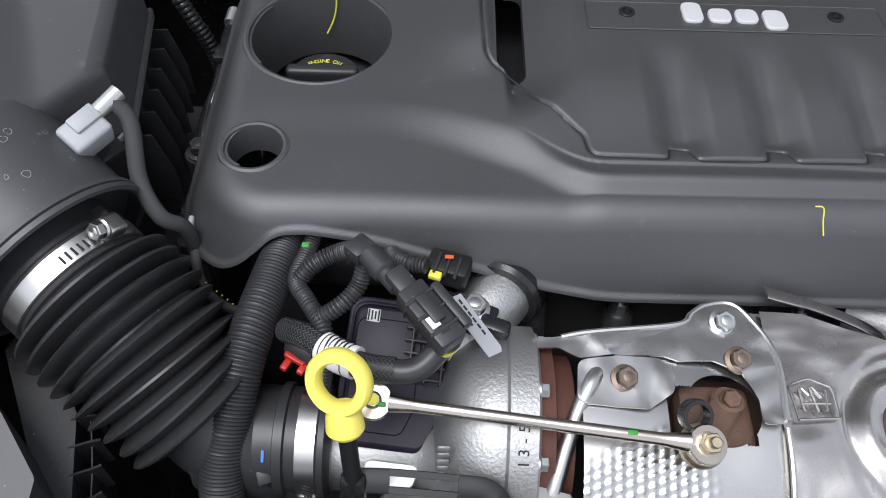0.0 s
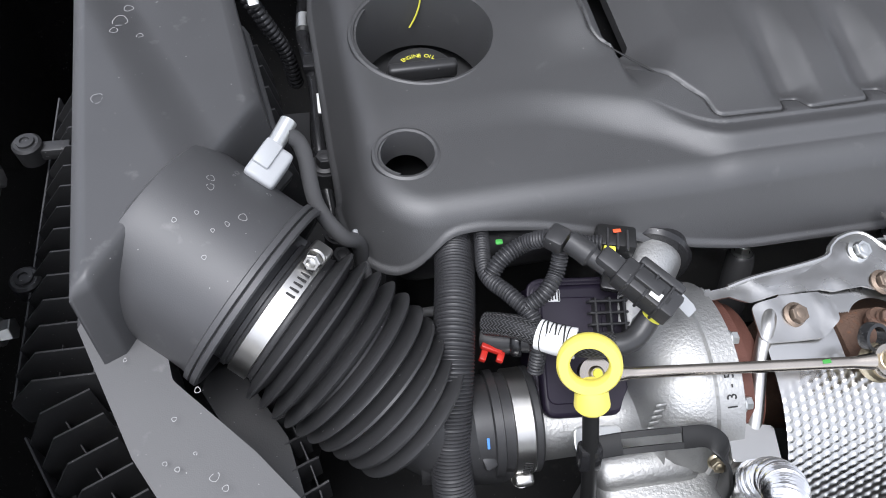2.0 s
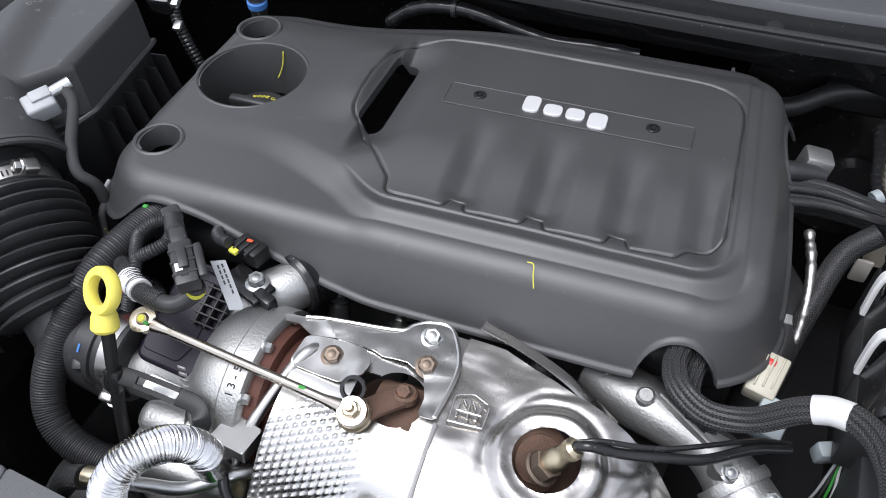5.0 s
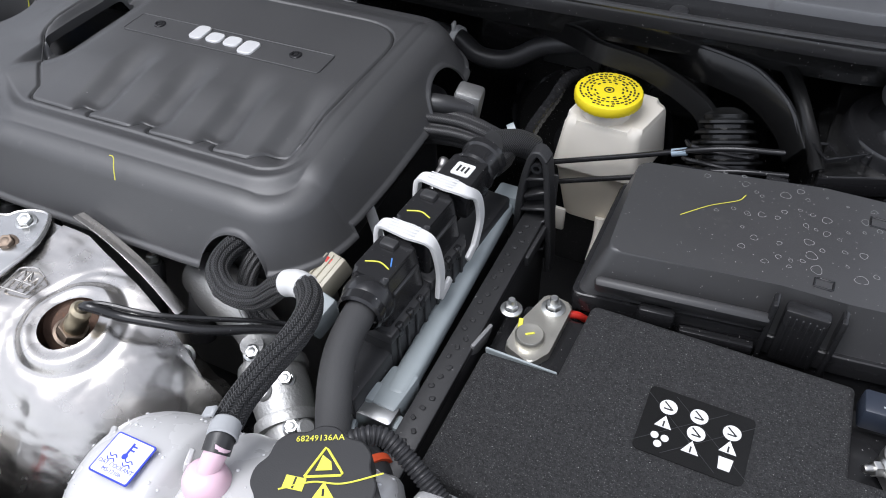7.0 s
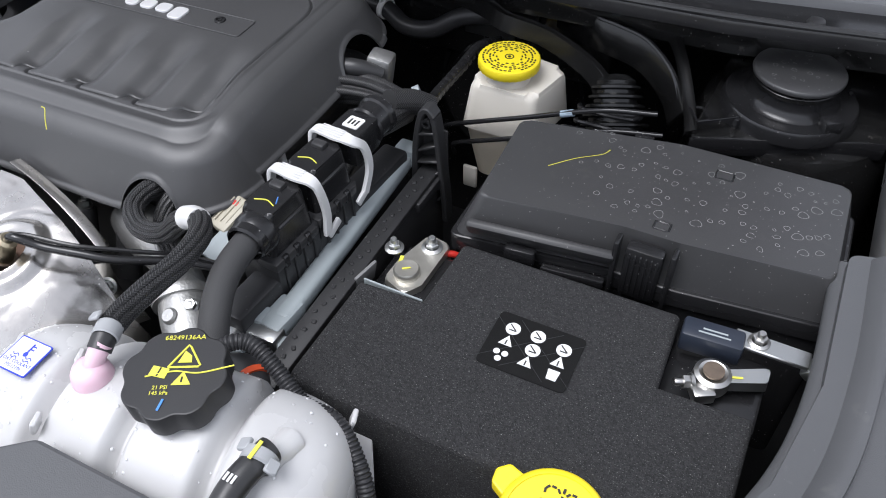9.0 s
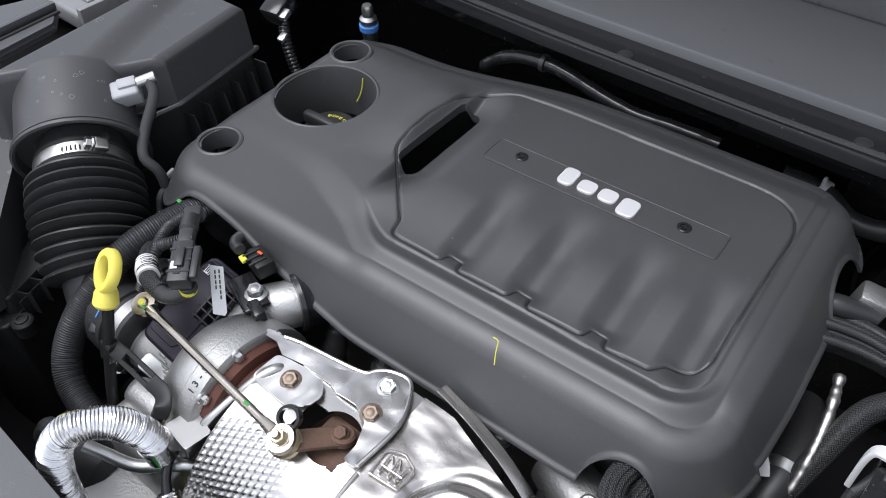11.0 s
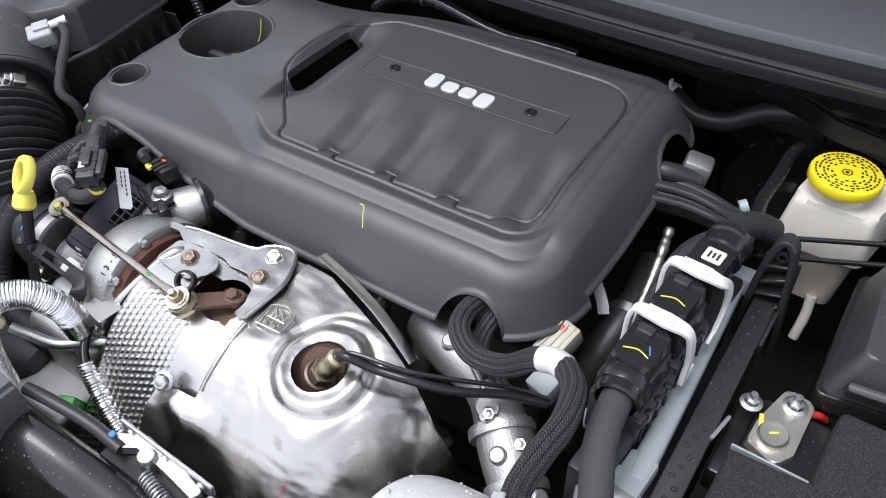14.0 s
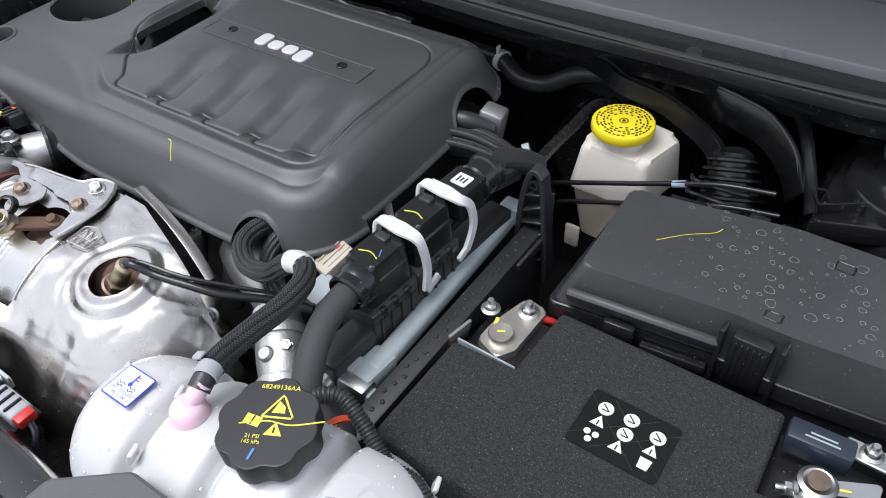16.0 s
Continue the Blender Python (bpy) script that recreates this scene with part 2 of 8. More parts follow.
# ---- mesh helpers ----
def thing(name, label, category, at=(0, 0, 0), turn=0.0, group="", kind=""):
    e = new(name)
    e.empty_display_size = 0.02
    e.matrix_world = pose(*at, 0, 0, turn)
    tagged(e, label, category, group, kind)
    return e


def mesh_ob(name, me, material, parent=None, label="", sharp=38):
    me.materials.append(M[material] if isinstance(material, str) else material)
    me.shade_smooth()
    me.set_sharp_from_angle(angle=radians(sharp))
    for f in me.polygons:
        if f.loop_total > 4:
            f.use_smooth = False
    ob = new(name, me)
    if parent is not None:
        ob.parent = parent
    if label:
        ob["label"] = label
    return ob


def part(name, bm, material, parent=None, label="", sharp=38):
    bmesh.ops.recalc_face_normals(bm, faces=bm.faces)
    me = bpy.data.meshes.new(name)
    bm.to_mesh(me)
    bm.free()
    return mesh_ob(name, me, material, parent, label, sharp)


def joined(*bms):
    out = bmesh.new()
    for b in bms:
        me = bpy.data.meshes.new("tmp")
        b.to_mesh(me)
        b.free()
        out.from_mesh(me)
        bpy.data.meshes.remove(me)
    return out


def moved(bm, m):
    bmesh.ops.transform(bm, matrix=m, verts=bm.verts)
    return bm


def rbox(c, s, r=0.002, seg=2, turn=(0, 0, 0)):
    """A box of size s with rounded edges, centred at c."""
    bm = bmesh.new()
    bmesh.ops.create_cube(bm, size=1.0)
    bmesh.ops.scale(bm, vec=s, verts=bm.verts)
    if r > 0:
        bmesh.ops.bevel(bm, geom=bm.edges[:], offset=min(r, 0.49 * min(s)), segments=seg, profile=0.5, affect="EDGES")
    return moved(bm, pose(*c, *turn))


def rounded(points, r, seg=5):
    """A polygon with its corners rounded; r: one radius or one for each corner."""
    out, n = [], len(points)
    for i, p in enumerate(points):
        p, a, b = Vector(p), Vector(points[i - 1]), Vector(points[(i + 1) % n])
        rad = r[i] if isinstance(r, (list, tuple)) else r
        u, v = (a - p).normalized(), (b - p).normalized()
        half = max(0.05, u.angle(v) / 2)
        cut = min(rad / math.tan(half), 0.48 * (a - p).length, 0.48 * (b - p).length)
        if cut < 1e-5:
            out.append(p)
            continue
        p0, p1 = p + u * cut, p + v * cut
        for k in range(seg + 1):
            t = k / seg
            out.append(p0 * (1 - t) ** 2 + p * 2 * t * (1 - t) + p1 * t * t)
    return out


def prism(points, z0, z1, bevel=0.0, seg=2, both=False):
    """A polygon in x and y raised from z0 to z1, its upper rim rounded."""
    bm = bmesh.new()
    low = [bm.verts.new((p[0], p[1], z0)) for p in points]
    f = bm.faces.new(low)
    up = bmesh.ops.extrude_face_region(bm, geom=[f])
    verts = [g for g in up["geom"] if isinstance(g, bmesh.types.BMVert)]
    bmesh.ops.translate(bm, verts=verts, vec=(0, 0, z1 - z0))
    bmesh.ops.recalc_face_normals(bm, faces=bm.faces)
    if bevel > 0:
        zs = (z0, z1) if both else (z1,)
        edges = [e for e in bm.edges if any(all(abs(v.co.z - z) < 1e-6 for v in e.verts) for z in zs)]
        bmesh.ops.bevel(bm, geom=edges, offset=bevel, segments=seg, profile=0.5, affect="EDGES")
    return bm


def slab(low, high, z0, z1, r, bevel):
    """A solid between two plans at two heights, rounded."""
    bm = bmesh.new()
    a, b = rounded(low, r), rounded(high, r)
    va, vb = [bm.verts.new((*p[:2], z0 if len(p) < 3 else p[2])) for p in a], [bm.verts.new((*p[:2], z1 if len(p) < 3 else p[2])) for p in b]
    n = len(va)
    for k in range(n):
        bm.faces.new((va[k], va[(k + 1) % n], vb[(k + 1) % n], vb[k]))
    bm.faces.new(va[::-1])
    top = bm.faces.new(vb)
    if bevel:
        bmesh.ops.bevel(bm, geom=list(top.edges), offset=bevel, segments=3, profile=0.5, affect="EDGES")
    return bm


def lathe(profile, n=32, m=None, lobes=0, depth=0.0):
    """Radius and height pairs turned round z; lobes: grip scallops round the rim."""
    bm = bmesh.new()
    rings = []
    for r, z in profile:
        if r < 1e-6:
            rings.append([bm.verts.new((0, 0, z))])
            continue
        ring = []
        for k in range(n):
            a = 2 * math.pi * k / n
            rr = r * (1 - depth * max(0.0, math.cos(lobes * a)) ** 2) if lobes else r
            ring.append(bm.verts.new((rr * math.cos(a), rr * math.sin(a), z)))
        rings.append(ring)
    for a, b in zip(rings, rings[1:]):
        for k in range(n):
            j = (k + 1) % n
            if len(a) == 1 and len(b) == 1:
                continue
            if len(a) == 1:
                bm.faces.new((a[0], b[k], b[j]))
            elif len(b) == 1:
                bm.faces.new((a[k], a[j], b[0]))
            else:
                bm.faces.new((a[k], a[j], b[j], b[k]))
    return moved(bm, m) if m is not None else bm


def aim(at, direction):
    """A pose at a place whose z points along a direction."""
    return Matrix.Translation(at) @ Vector(direction).to_track_quat("Z", "Y").to_matrix().to_4x4()


def facing(at, normal, right):
    """A pose at a place whose z is the normal and whose x runs to the right along the surface."""
    z = Vector(normal).normalized()
    x = Vector(right)
    x = (x - z * x.dot(z)).normalized()
    return Matrix.Translation(at) @ Matrix((x, z.cross(x), z)).transposed().to_4x4()


def spline(points, per=12):
    pts = [Vector(p) for p in points]
    pts = [pts[0] * 2 - pts[1], *pts, pts[-1] * 2 - pts[-2]]
    out = []
    for i in range(1, len(pts) - 2):
        p0, p1, p2, p3 = pts[i - 1:i + 3]
        for k in range(per):
            t = k / per
            out.append(0.5 * (2 * p1 + (p2 - p0) * t + (2 * p0 - 5 * p1 + 4 * p2 - p3) * t * t + (3 * p1 - p0 - 3 * p2 + p3) * t ** 3))
    out.append(pts[-2])
    return out


def resample(pts, step):
    s = [0.0]
    for a, b in zip(pts, pts[1:]):
        s.append(s[-1] + (b - a).length)
    n = max(2, int(round(s[-1] / step)))
    out, j = [], 0
    for i in range(n + 1):
        d = s[-1] * i / n
        while j < len(s) - 2 and s[j + 1] < d:
            j += 1
        t = (d - s[j]) / max(1e-9, s[j + 1] - s[j])
        out.append(pts[j].lerp(pts[j + 1], min(1, max(0, t))))
    return out, s[-1]


def sweep(points, radius, n=12, step=0.004, flat=1.0, smooth=True, caps=True, inner=0.0):
    """A tube along a smooth path; radius: a number, or a function of metres along and the whole length. Maps in metres."""
    pts = spline(points) if smooth else [Vector(p) for p in points]
    pts, total = resample(pts, step)
    bm = bmesh.new()
    uv = bm.loops.layers.uv.new("map")
    tan = [(pts[min(i + 1, len(pts) - 1)] - pts[max(i - 1, 0)]).normalized() for i in range(len(pts))]
    side = tan[0].orthogonal().normalized()
    rings = []
    for i, (p, t) in enumerate(zip(pts, tan)):
        side = (side - t * side.dot(t)).normalized()
        up = t.cross(side)
        d = total * i / (len(pts) - 1)
        r = radius(d, total) if callable(radius) else radius
        rings.append([bm.verts.new(p + side * (r * math.cos(2 * math.pi * k / n)) + up * (r * flat * math.sin(2 * math.pi * k / n))) for k in range(n)])
    r0 = radius(0, total) if callable(radius) else radius
    for i in range(len(rings) - 1):
        for k in range(n):
            f = bm.faces.new((rings[i][k], rings[i][(k + 1) % n], rings[i + 1][(k + 1) % n], rings[i + 1][k]))
            for loop, (du, dv) in zip(f.loops, ((0, 0), (0, 1), (1, 1), (1, 0))):
                loop[uv].uv = ((i + du) * total / (len(pts) - 1), (k + dv) * 2 * math.pi * r0 / n)
    if caps:
        bm.faces.new(rings[0][::-1])
        bm.faces.new(rings[-1])
    return bm


def ribbon(points, wide, width, thick, per=8):
    """A flat band along a smooth path, its breadth along one direction."""
    pts = spline(points, per)
    wide = Vector(wide).normalized()
    bm, rings, n = bmesh.new(), [], len(pts) - 1
    for i, p in enumerate(pts):
        t = (pts[min(i + 1, n)] - pts[max(i - 1, 0)]).normalized()
        w = (wide - t * wide.dot(t)).normalized()
        up = t.cross(w) * (thick / 2)
        w = w * ((width(i / n) if callable(width) else width) / 2)
        rings.append([bm.verts.new(p + w * a + up * b) for a, b in ((-1, -0.6), (-0.86, -1), (0.86, -1), (1, -0.6), (1, 0.6), (0.86, 1), (-0.86, 1), (-1, 0.6))])
    for a, b in zip(rings, rings[1:]):
        for k in range(8):
            bm.faces.new((a[k], a[(k + 1) % 8], b[(k + 1) % 8], b[k]))
    bm.faces.new(rings[0][::-1])
    bm.faces.new(rings[-1])
    return bm


def ribbed(r, depth, pitch):
    return lambda d, total: r - depth * (0.5 + 0.5 * math.cos(2 * math.pi * d / pitch)) ** 2


def ring_profile(points, r, n=8, step=0.003):
    """A thin bead along a closed loop."""
    bm = sweep([*points, points[0]], r, n=n, step=step, smooth=False, caps=False)
    return bm


def hexa(r, z0, z1, bevel=0.0006):
    return prism([(r * math.cos(math.pi / 3 * k), r * math.sin(math.pi / 3 * k)) for k in range(6)], z0, z1, bevel, 1)


def hexbolt(r=0.0065, h=0.006, flange=0.009, m=None, stud=0.0):
    """A flanged hex bolt head standing on its seat, with a dished top; stud: a threaded end above it."""
    bm = joined(lathe([(0, 0), (flange, 0), (flange, 0.0012), (r * 1.02, 0.0024)], 20), hexa(r, 0.001, h),
                lathe([(r * 0.55, h), (r * 0.5, h + 0.0002), (0, h + 0.0002)], 12))
    if stud:
        bm = joined(bm, lathe([(r * 0.55, h), (r * 0.55, h + stud), (r * 0.45, h + stud + 0.001), (0, h + stud + 0.001)], 12))
    return moved(bm, m) if m is not None else bm


def writing(body, size, m, depth=0.0004, spacing=1.0):
    """Letters in the built-in font as a thin mesh, centred at the pose m."""
    cu = bpy.data.curves.new("letters", "FONT")
    cu.body, cu.size, cu.extrude, cu.align_x, cu.align_y = body, size, depth, "CENTER", "CENTER"
    cu.space_character = spacing
    cu.resolution_u = 2
    ob = bpy.data.objects.new("letters", cu)
    scene.collection.objects.link(ob)
    me = bpy.data.meshes.new_from_object(ob.evaluated_get(bpy.context.evaluated_depsgraph_get()))
    bpy.data.objects.remove(ob)
    bm = bmesh.new()
    bm.from_mesh(me)
    bpy.data.meshes.remove(me)
    return moved(bm, m)


def holed_plate(points, centre, r, z0, z1, n=28):
    """A plate of a given plan with one round hole through it."""
    bm = bmesh.new()
    loops = []
    for z in (z0, z1):
        outer = [bm.verts.new((p[0], p[1], z)) for p in points]
        inner = [bm.verts.new((centre[0] + r * math.cos(2 * math.pi * k / n), centre[1] + r * math.sin(2 * math.pi * k / n), z)) for k in range(n)]
        edges = [bm.edges.new((v[k], v[(k + 1) % len(v)])) for v in (outer, inner) for k in range(len(v))]
        bmesh.ops.triangle_fill(bm, use_beauty=True, edges=edges)
        loops.append((outer, inner))
    for a, b in zip(loops[0], loops[1]):
        for k in range(len(a)):
            bm.faces.new((a[k], a[(k + 1) % len(a)], b[(k + 1) % len(a)], b[k]))
    return bm


def crumpled(bm, amp, scale, cuts=5):
    """A thin plate creased by hand: its faces cut up and pushed up and down."""
    bmesh.ops.triangulate(bm, faces=bm.faces[:])
    bmesh.ops.subdivide_edges(bm, edges=bm.edges[:], cuts=cuts, use_grid_fill=True)
    for v in bm.verts:
        q = Vector((v.co.x, v.co.y, 0)) * scale
        v.co.z += amp * (noise.noise(q) + 0.5 * noise.noise(q * 2.3))
    return bm


def smoothstep(a, b, x):
    t = np.clip((x - a) / (b - a), 0, 1)
    return t * t * (3 - 2 * t)


# ---- the setting ----
def structure(name, bm, material, label, category="structure"):
    return tagged(part(name, bm, material, None, label), label, category, kind="structure")


g = bmesh.new()
bmesh.ops.create_grid(g, x_segments=2, y_segments=2, size=60)
structure("ground", g, "asphalt", "pale rough concrete ground under the parked car", "ground")
structure("bay_floor", rbox((0.31, 0.46, 0.22), (1.70, 1.06, 0.44), 0.01), "black", "black undertray closing the engine bay below", "floor")
structure("firewall", rbox((0.31, 1.02, 0.50), (1.72, 0.08, 1.00), 0.01), "paintblack", "black painted firewall behind the engine", "wall")
structure("wall_front", rbox((0.31, -0.03, 0.46), (1.66, 0.06, 0.92), 0.01), "black", "black radiator support wall at the nose", "wall")
structure("wall_left", rbox((-0.585, 0.5, 0.45), (0.09, 1.1, 0.90), 0.01), "paintblack", "black painted inner wing", "wall")
structure("wall_right", rbox((1.20, 0.5, 0.45), (0.09, 1.1, 0.90), 0.01), "paintblack", "black painted inner wing beside the strut tower", "wall")
structure("cross_beam", rbox((0.31, 0.955, 0.955), (1.62, 0.07, 0.06), 0.02, 3), "paintblack", "black painted steel beam under the cowl", "beam")

# cowl: black lip with rubber seal and push pins, grey panel behind, grille ribs
cowl = thing("cowl_panel", "dark grey plastic cowl panel with a black lip", "cowl", kind="structure")
lip = [(-0.62, 0.800), (-0.30, 0.772), (0.10, 0.757), (0.50, 0.757), (0.90, 0.785), (1.24, 0.850), (1.24, 0.95), (-0.62, 0.95)]
part("lip", prism(lip, 1.018, 1.034, 0.004), "gloss", cowl)
part("skirt", prism([(x, y + 0.055) for x, y in lip[:6]] + [(x, y + 0.065) for x, y in lip[:6]][::-1], 0.965, 1.020, 0.002), "paintblack", cowl)
pan = [(-0.62, 0.846), (-0.30, 0.820), (0.10, 0.807), (0.50, 0.808), (0.90, 0.836), (1.24, 0.901), (1.24, 1.30), (-0.62, 1.30)]
part("panel", prism(pan, 1.028, 1.046, 0.003, 2), "cowl", cowl, "grey plastic panel")
part("seal", sweep([(x, y + 0.006, 1.036) for x, y in lip[:6]], 0.0035, 8, 0.02), "rubber", cowl, "thin rubber seal along the lip")
for k in range(9):
    part("grille_rib", rbox((0.31, 1.00 + 0.022 * k, 1.052), (1.80, 0.010, 0.008), 0.003), "cowl", cowl)
pin = part("push_pin", lathe([(0.0, 0.0045), (0.005, 0.0042), (0.0085, 0.003), (0.010, 0.0), (0.0, 0.0)], 16), "black")
tagged(pin, "round black plastic push pin in the cowl lip", "fastener", "cowl pins")
pin.location = (0.205, 0.7725, 1.0341)
for x, y in ((0.465, 0.7735), (-0.06, 0.780), (0.72, 0.788), (0.98, 0.818)):
    copy_thing(pin, pose(x, y, 1.0341))

# wing cover panels: inner edge curves along the bay, raised rib, hole
MID = 0.31


def wing_panel(side):
    inner = [(0.686, 0.420), (0.677, 0.342), (0.675, 0.295), (0.666, 0.241), (0.650, 0.200), (0.584, 0.122), (0.510, 0.070)] if side < 0 else [(0.755, 0.545), (0.755, 0.400), (0.736, 0.302), (0.690, 0.215), (0.600, 0.125), (0.520, 0.085)]
    outer = [(0.520, -0.10), (0.86, -0.10)] + ([(0.865, 0.10), (0.855, 0.24), (0.825, 0.32), (0.785, 0.38), (0.760, 0.445), (0.72, 0.445)] if side < 0 else [(0.95, 0.10), (0.95, 0.30), (0.90, 0.44)] + [(0.800, 0.500), (0.796, 0.556)])
    top = 1.030 if side < 0 else 0.980
    pts = [Vector((MID + side * x, y)) for x, y in inner + outer]
    if side < 0:
        pts = pts[::-1]
    t = thing("wing_cover_panel", "matte dark grey plastic cover panel over the wing", "panel", group="wing covers", kind="structure")
    hx, hy = (0.782, 0.256) if side < 0 else (0.831, 0.351)
    part("sheet", holed_plate(rounded(pts, 0.012), (MID + side * hx, hy), 0.0105, top - 0.012, top), "panel", t)
    rib = ((0.720, 0.440), (0.716, 0.38), (0.711, 0.31), (0.704, 0.25), (0.690, 0.185), (0.64, 0.10), (0.58, 0.02)) if side < 0 else ((0.780, 0.546), (0.780, 0.42), (0.766, 0.31), (0.722, 0.20), (0.64, 0.10), (0.56, 0.03))
    part("rib", sweep([(MID + side * x, y, top) for x, y in rib], 0.015, 12, 0.012, 0.45), "panel", t)
    drop = 0.007 if side < 0 else 0.018
    edge = [(MID + side * (x + (0.005 if side < 0 else 0)), y, top - drop) for x, y in inner]
    part("rolled_edge", sweep(edge, 0.0055 if side < 0 else 0.009, 10, 0.012), "panel", t)
    if side < 0:
        # no crease is cut here: a dark bead paints its shade
        part("crease_shade", sweep([(MID - x + 0.016, y, top + 0.0005) for x, y in rib], 0.0022, 8, 0.012), "groove", t, "dark bead painted as the shade of a crease beside the rib")
    part("hole_rim", lathe([(0.0128, 0.0), (0.0122, 0.0012), (0.0108, 0.0012), (0.0103, -0.002), (0.0103, -0.010)], 28, pose(MID + side * hx, hy, top)), "panel", t)
    return t


wing_panel(1)
wing_panel(-1)

# grey painted wing rails behind the panels, with their black outer wings
for side in (1, -1):
    r = thing("wing_rail", "bare grey painted steel wing rail with spot welds", "car body", group="wing rails", kind="structure")
    x = MID + side * 0.875
    part("flange", rbox((x, 0.78, 0.955), (0.16, 0.56, 0.03), 0.008, 3), "paintgrey", r)
    part("inner_lip", rbox((MID + side * 0.790, 0.78, 0.945), (0.012, 0.56, 0.07), 0.004), "paintgrey", r)
    for k in range(6):
        part("pressed_step", rbox((x, 0.55 + 0.085 * k, 0.971), (0.13, 0.045, 0.006), 0.003), "paintgrey", r)
    w = thing("outer_wing", "glossy dark painted outer wing of the car", "car body", group="outer wings", kind="structure")
    part("skin", sweep([(MID + side * 0.99, y, z) for y, z in ((-0.15, 0.93), (0.1, 0.965), (0.5, 0.99), (0.9, 1.0), (1.2, 1.0))], 0.045, 16, 0.03), "paintblack", w)
    part("side", rbox((MID + side * 1.01, 0.5, 0.48), (0.05, 1.4, 0.96), 0.02, 3), "paintblack", w)

# radiator covers at the nose
rc = thing("radiator_cover", "matte grey plastic cover panel with embossed wording", "panel", kind="structure")
part("sheet", prism(rounded([(-0.285, 0.075), (-0.17, 0.090), (0.012, 0.091), (0.045, -0.10), (-0.285, -0.10)], 0.006), 0.955, 0.967, 0.002), "panel", rc)
part("lower_sheet", slab([(0.012, 0.091, 0.953), (0.160, 0.086, 0.930), (0.165, -0.10, 0.930), (0.045, -0.10, 0.953)], [(0.012, 0.091, 0.965), (0.158, 0.085, 0.944), (0.163, -0.10, 0.944), (0.045, -0.10, 0.965)], 0.93, 0.96, 0.003, 0), "panel", rc)
part("edge_fold", rbox((0.160, 0.0, 0.915), (0.008, 0.17, 0.05), 0.003), "panel", rc)
for row, body in enumerate(("REMOVE THIS PANEL FOR ACCESS TO", "A/C FILL PORT ON SOME VEHICLES")):
    part("embossed_wording", writing(body, 0.0084, pose(-0.086, 0.068 - 0.0125 * row, 0.9672, 0, 0, 2.5), 0.0003), "embossed", rc)
rc2 = thing("radiator_cover", "matte grey plastic cover panel beside the coolant bottle", "panel", kind="structure")
part("sheet", prism(rounded([(0.555, 0.070), (0.600, 0.108), (0.86, 0.112), (0.90, 0.085), (0.90, -0.10), (0.555, -0.10)], 0.012), 0.985, 0.997, 0.003), "panel", rc2)
part("edge_fold", rbox((0.73, 0.106, 0.972), (0.26, 0.006, 0.03), 0.002), "panel", rc2)


# ---- engine cover ----
CX, CY, TURN_C = 0.19, 0.55, 2.3
EDGE, CORE_R, ARC, LEAN_W = 0.044, 0.030, 0.027, radians(62)
NOTCH = (0.031, 0.104, 0.178)


def cover_top(x, y):
    """Height of the cover's top over its own plan."""
    x, y = np.asarray(x, float), np.asarray(y, float)
    # the insert rises from its front line along four pillow-like fingers with creases between them
    w = smoothstep(-0.100, -0.030, x)
    off = np.min([np.abs(x - n - 0.003) for n in NOTCH + (0.247,)], axis=0)
    valley = smoothstep(0.026, 0.002, off) * smoothstep(0.270, 0.256, x)
    line = -0.078 - 0.050 * smoothstep(-0.200, -0.020, x)
    high = 0.9895 + 0.0155 * smoothstep(-0.240, 0.000, x)
    low = 0.988 - 0.003 * smoothstep(-0.200, 0.000, x)
    roll = np.clip((y - line + 0.024 + 0.012 * w) / (0.038 - 0.002 * w), 0, 1)
    rise = smoothstep(line - 0.024 + 0.022 * w, line + 0.014 + 0.075 * w, y)
    corner = ramp(0.066, 0.032, np.hypot(np.clip(x - 0.240, 0, None), np.clip(-0.098 - y, 0, None)))
    roll = roll + (corner - roll) * smoothstep(0.06, 0.20, x)
    lip = w * (0.0016 * np.exp(-((roll - 0.58) / 0.17) ** 2) - 0.0014 * np.exp(-((roll - 0.96) / 0.16) ** 2) * smoothstep(1.0, 0.98, roll))
    roll = smoothstep(0.0, 1.0 - 0.30 * w, roll)
    share = 0.60 - 0.12 * w
    s = share * roll + (1 - share) * rise * smoothstep(0.304, 0.272, x)
    z = low + (high - low) * s + lip
    # soft creases between the fingers, deepest where they leave the flat of the badge
    z = z - 0.0105 * valley * w * smoothstep(line + 0.002, line + 0.030, y) * smoothstep(line + 0.134, line + 0.062, y)
    z = z - 0.016 * smoothstep(0.10, 0.19, y) * smoothstep(0.05, -0.2, x) - 0.010 * smoothstep(0.135, 0.172, y)
    # a crest along the left of the slot, and the ramp down to it
    z = z + 0.0095 * np.where(x < -0.112, np.exp(-((x + 0.112) / 0.034) ** 2), smoothstep(-0.098, -0.110, x)) * smoothstep(-0.050, 0.010, y) * smoothstep(0.125, 0.075, y)
    z = z - 0.017 * smoothstep(0.052, 0.004, np.hypot(x + 0.088, 0.8 * np.clip(np.abs(y - 0.022) - 0.050, 0, None))) * smoothstep(-0.097, -0.087, x)
    return z


def ramp(a, b, x):
    return np.clip((x - a) / (b - a), 0, 1)


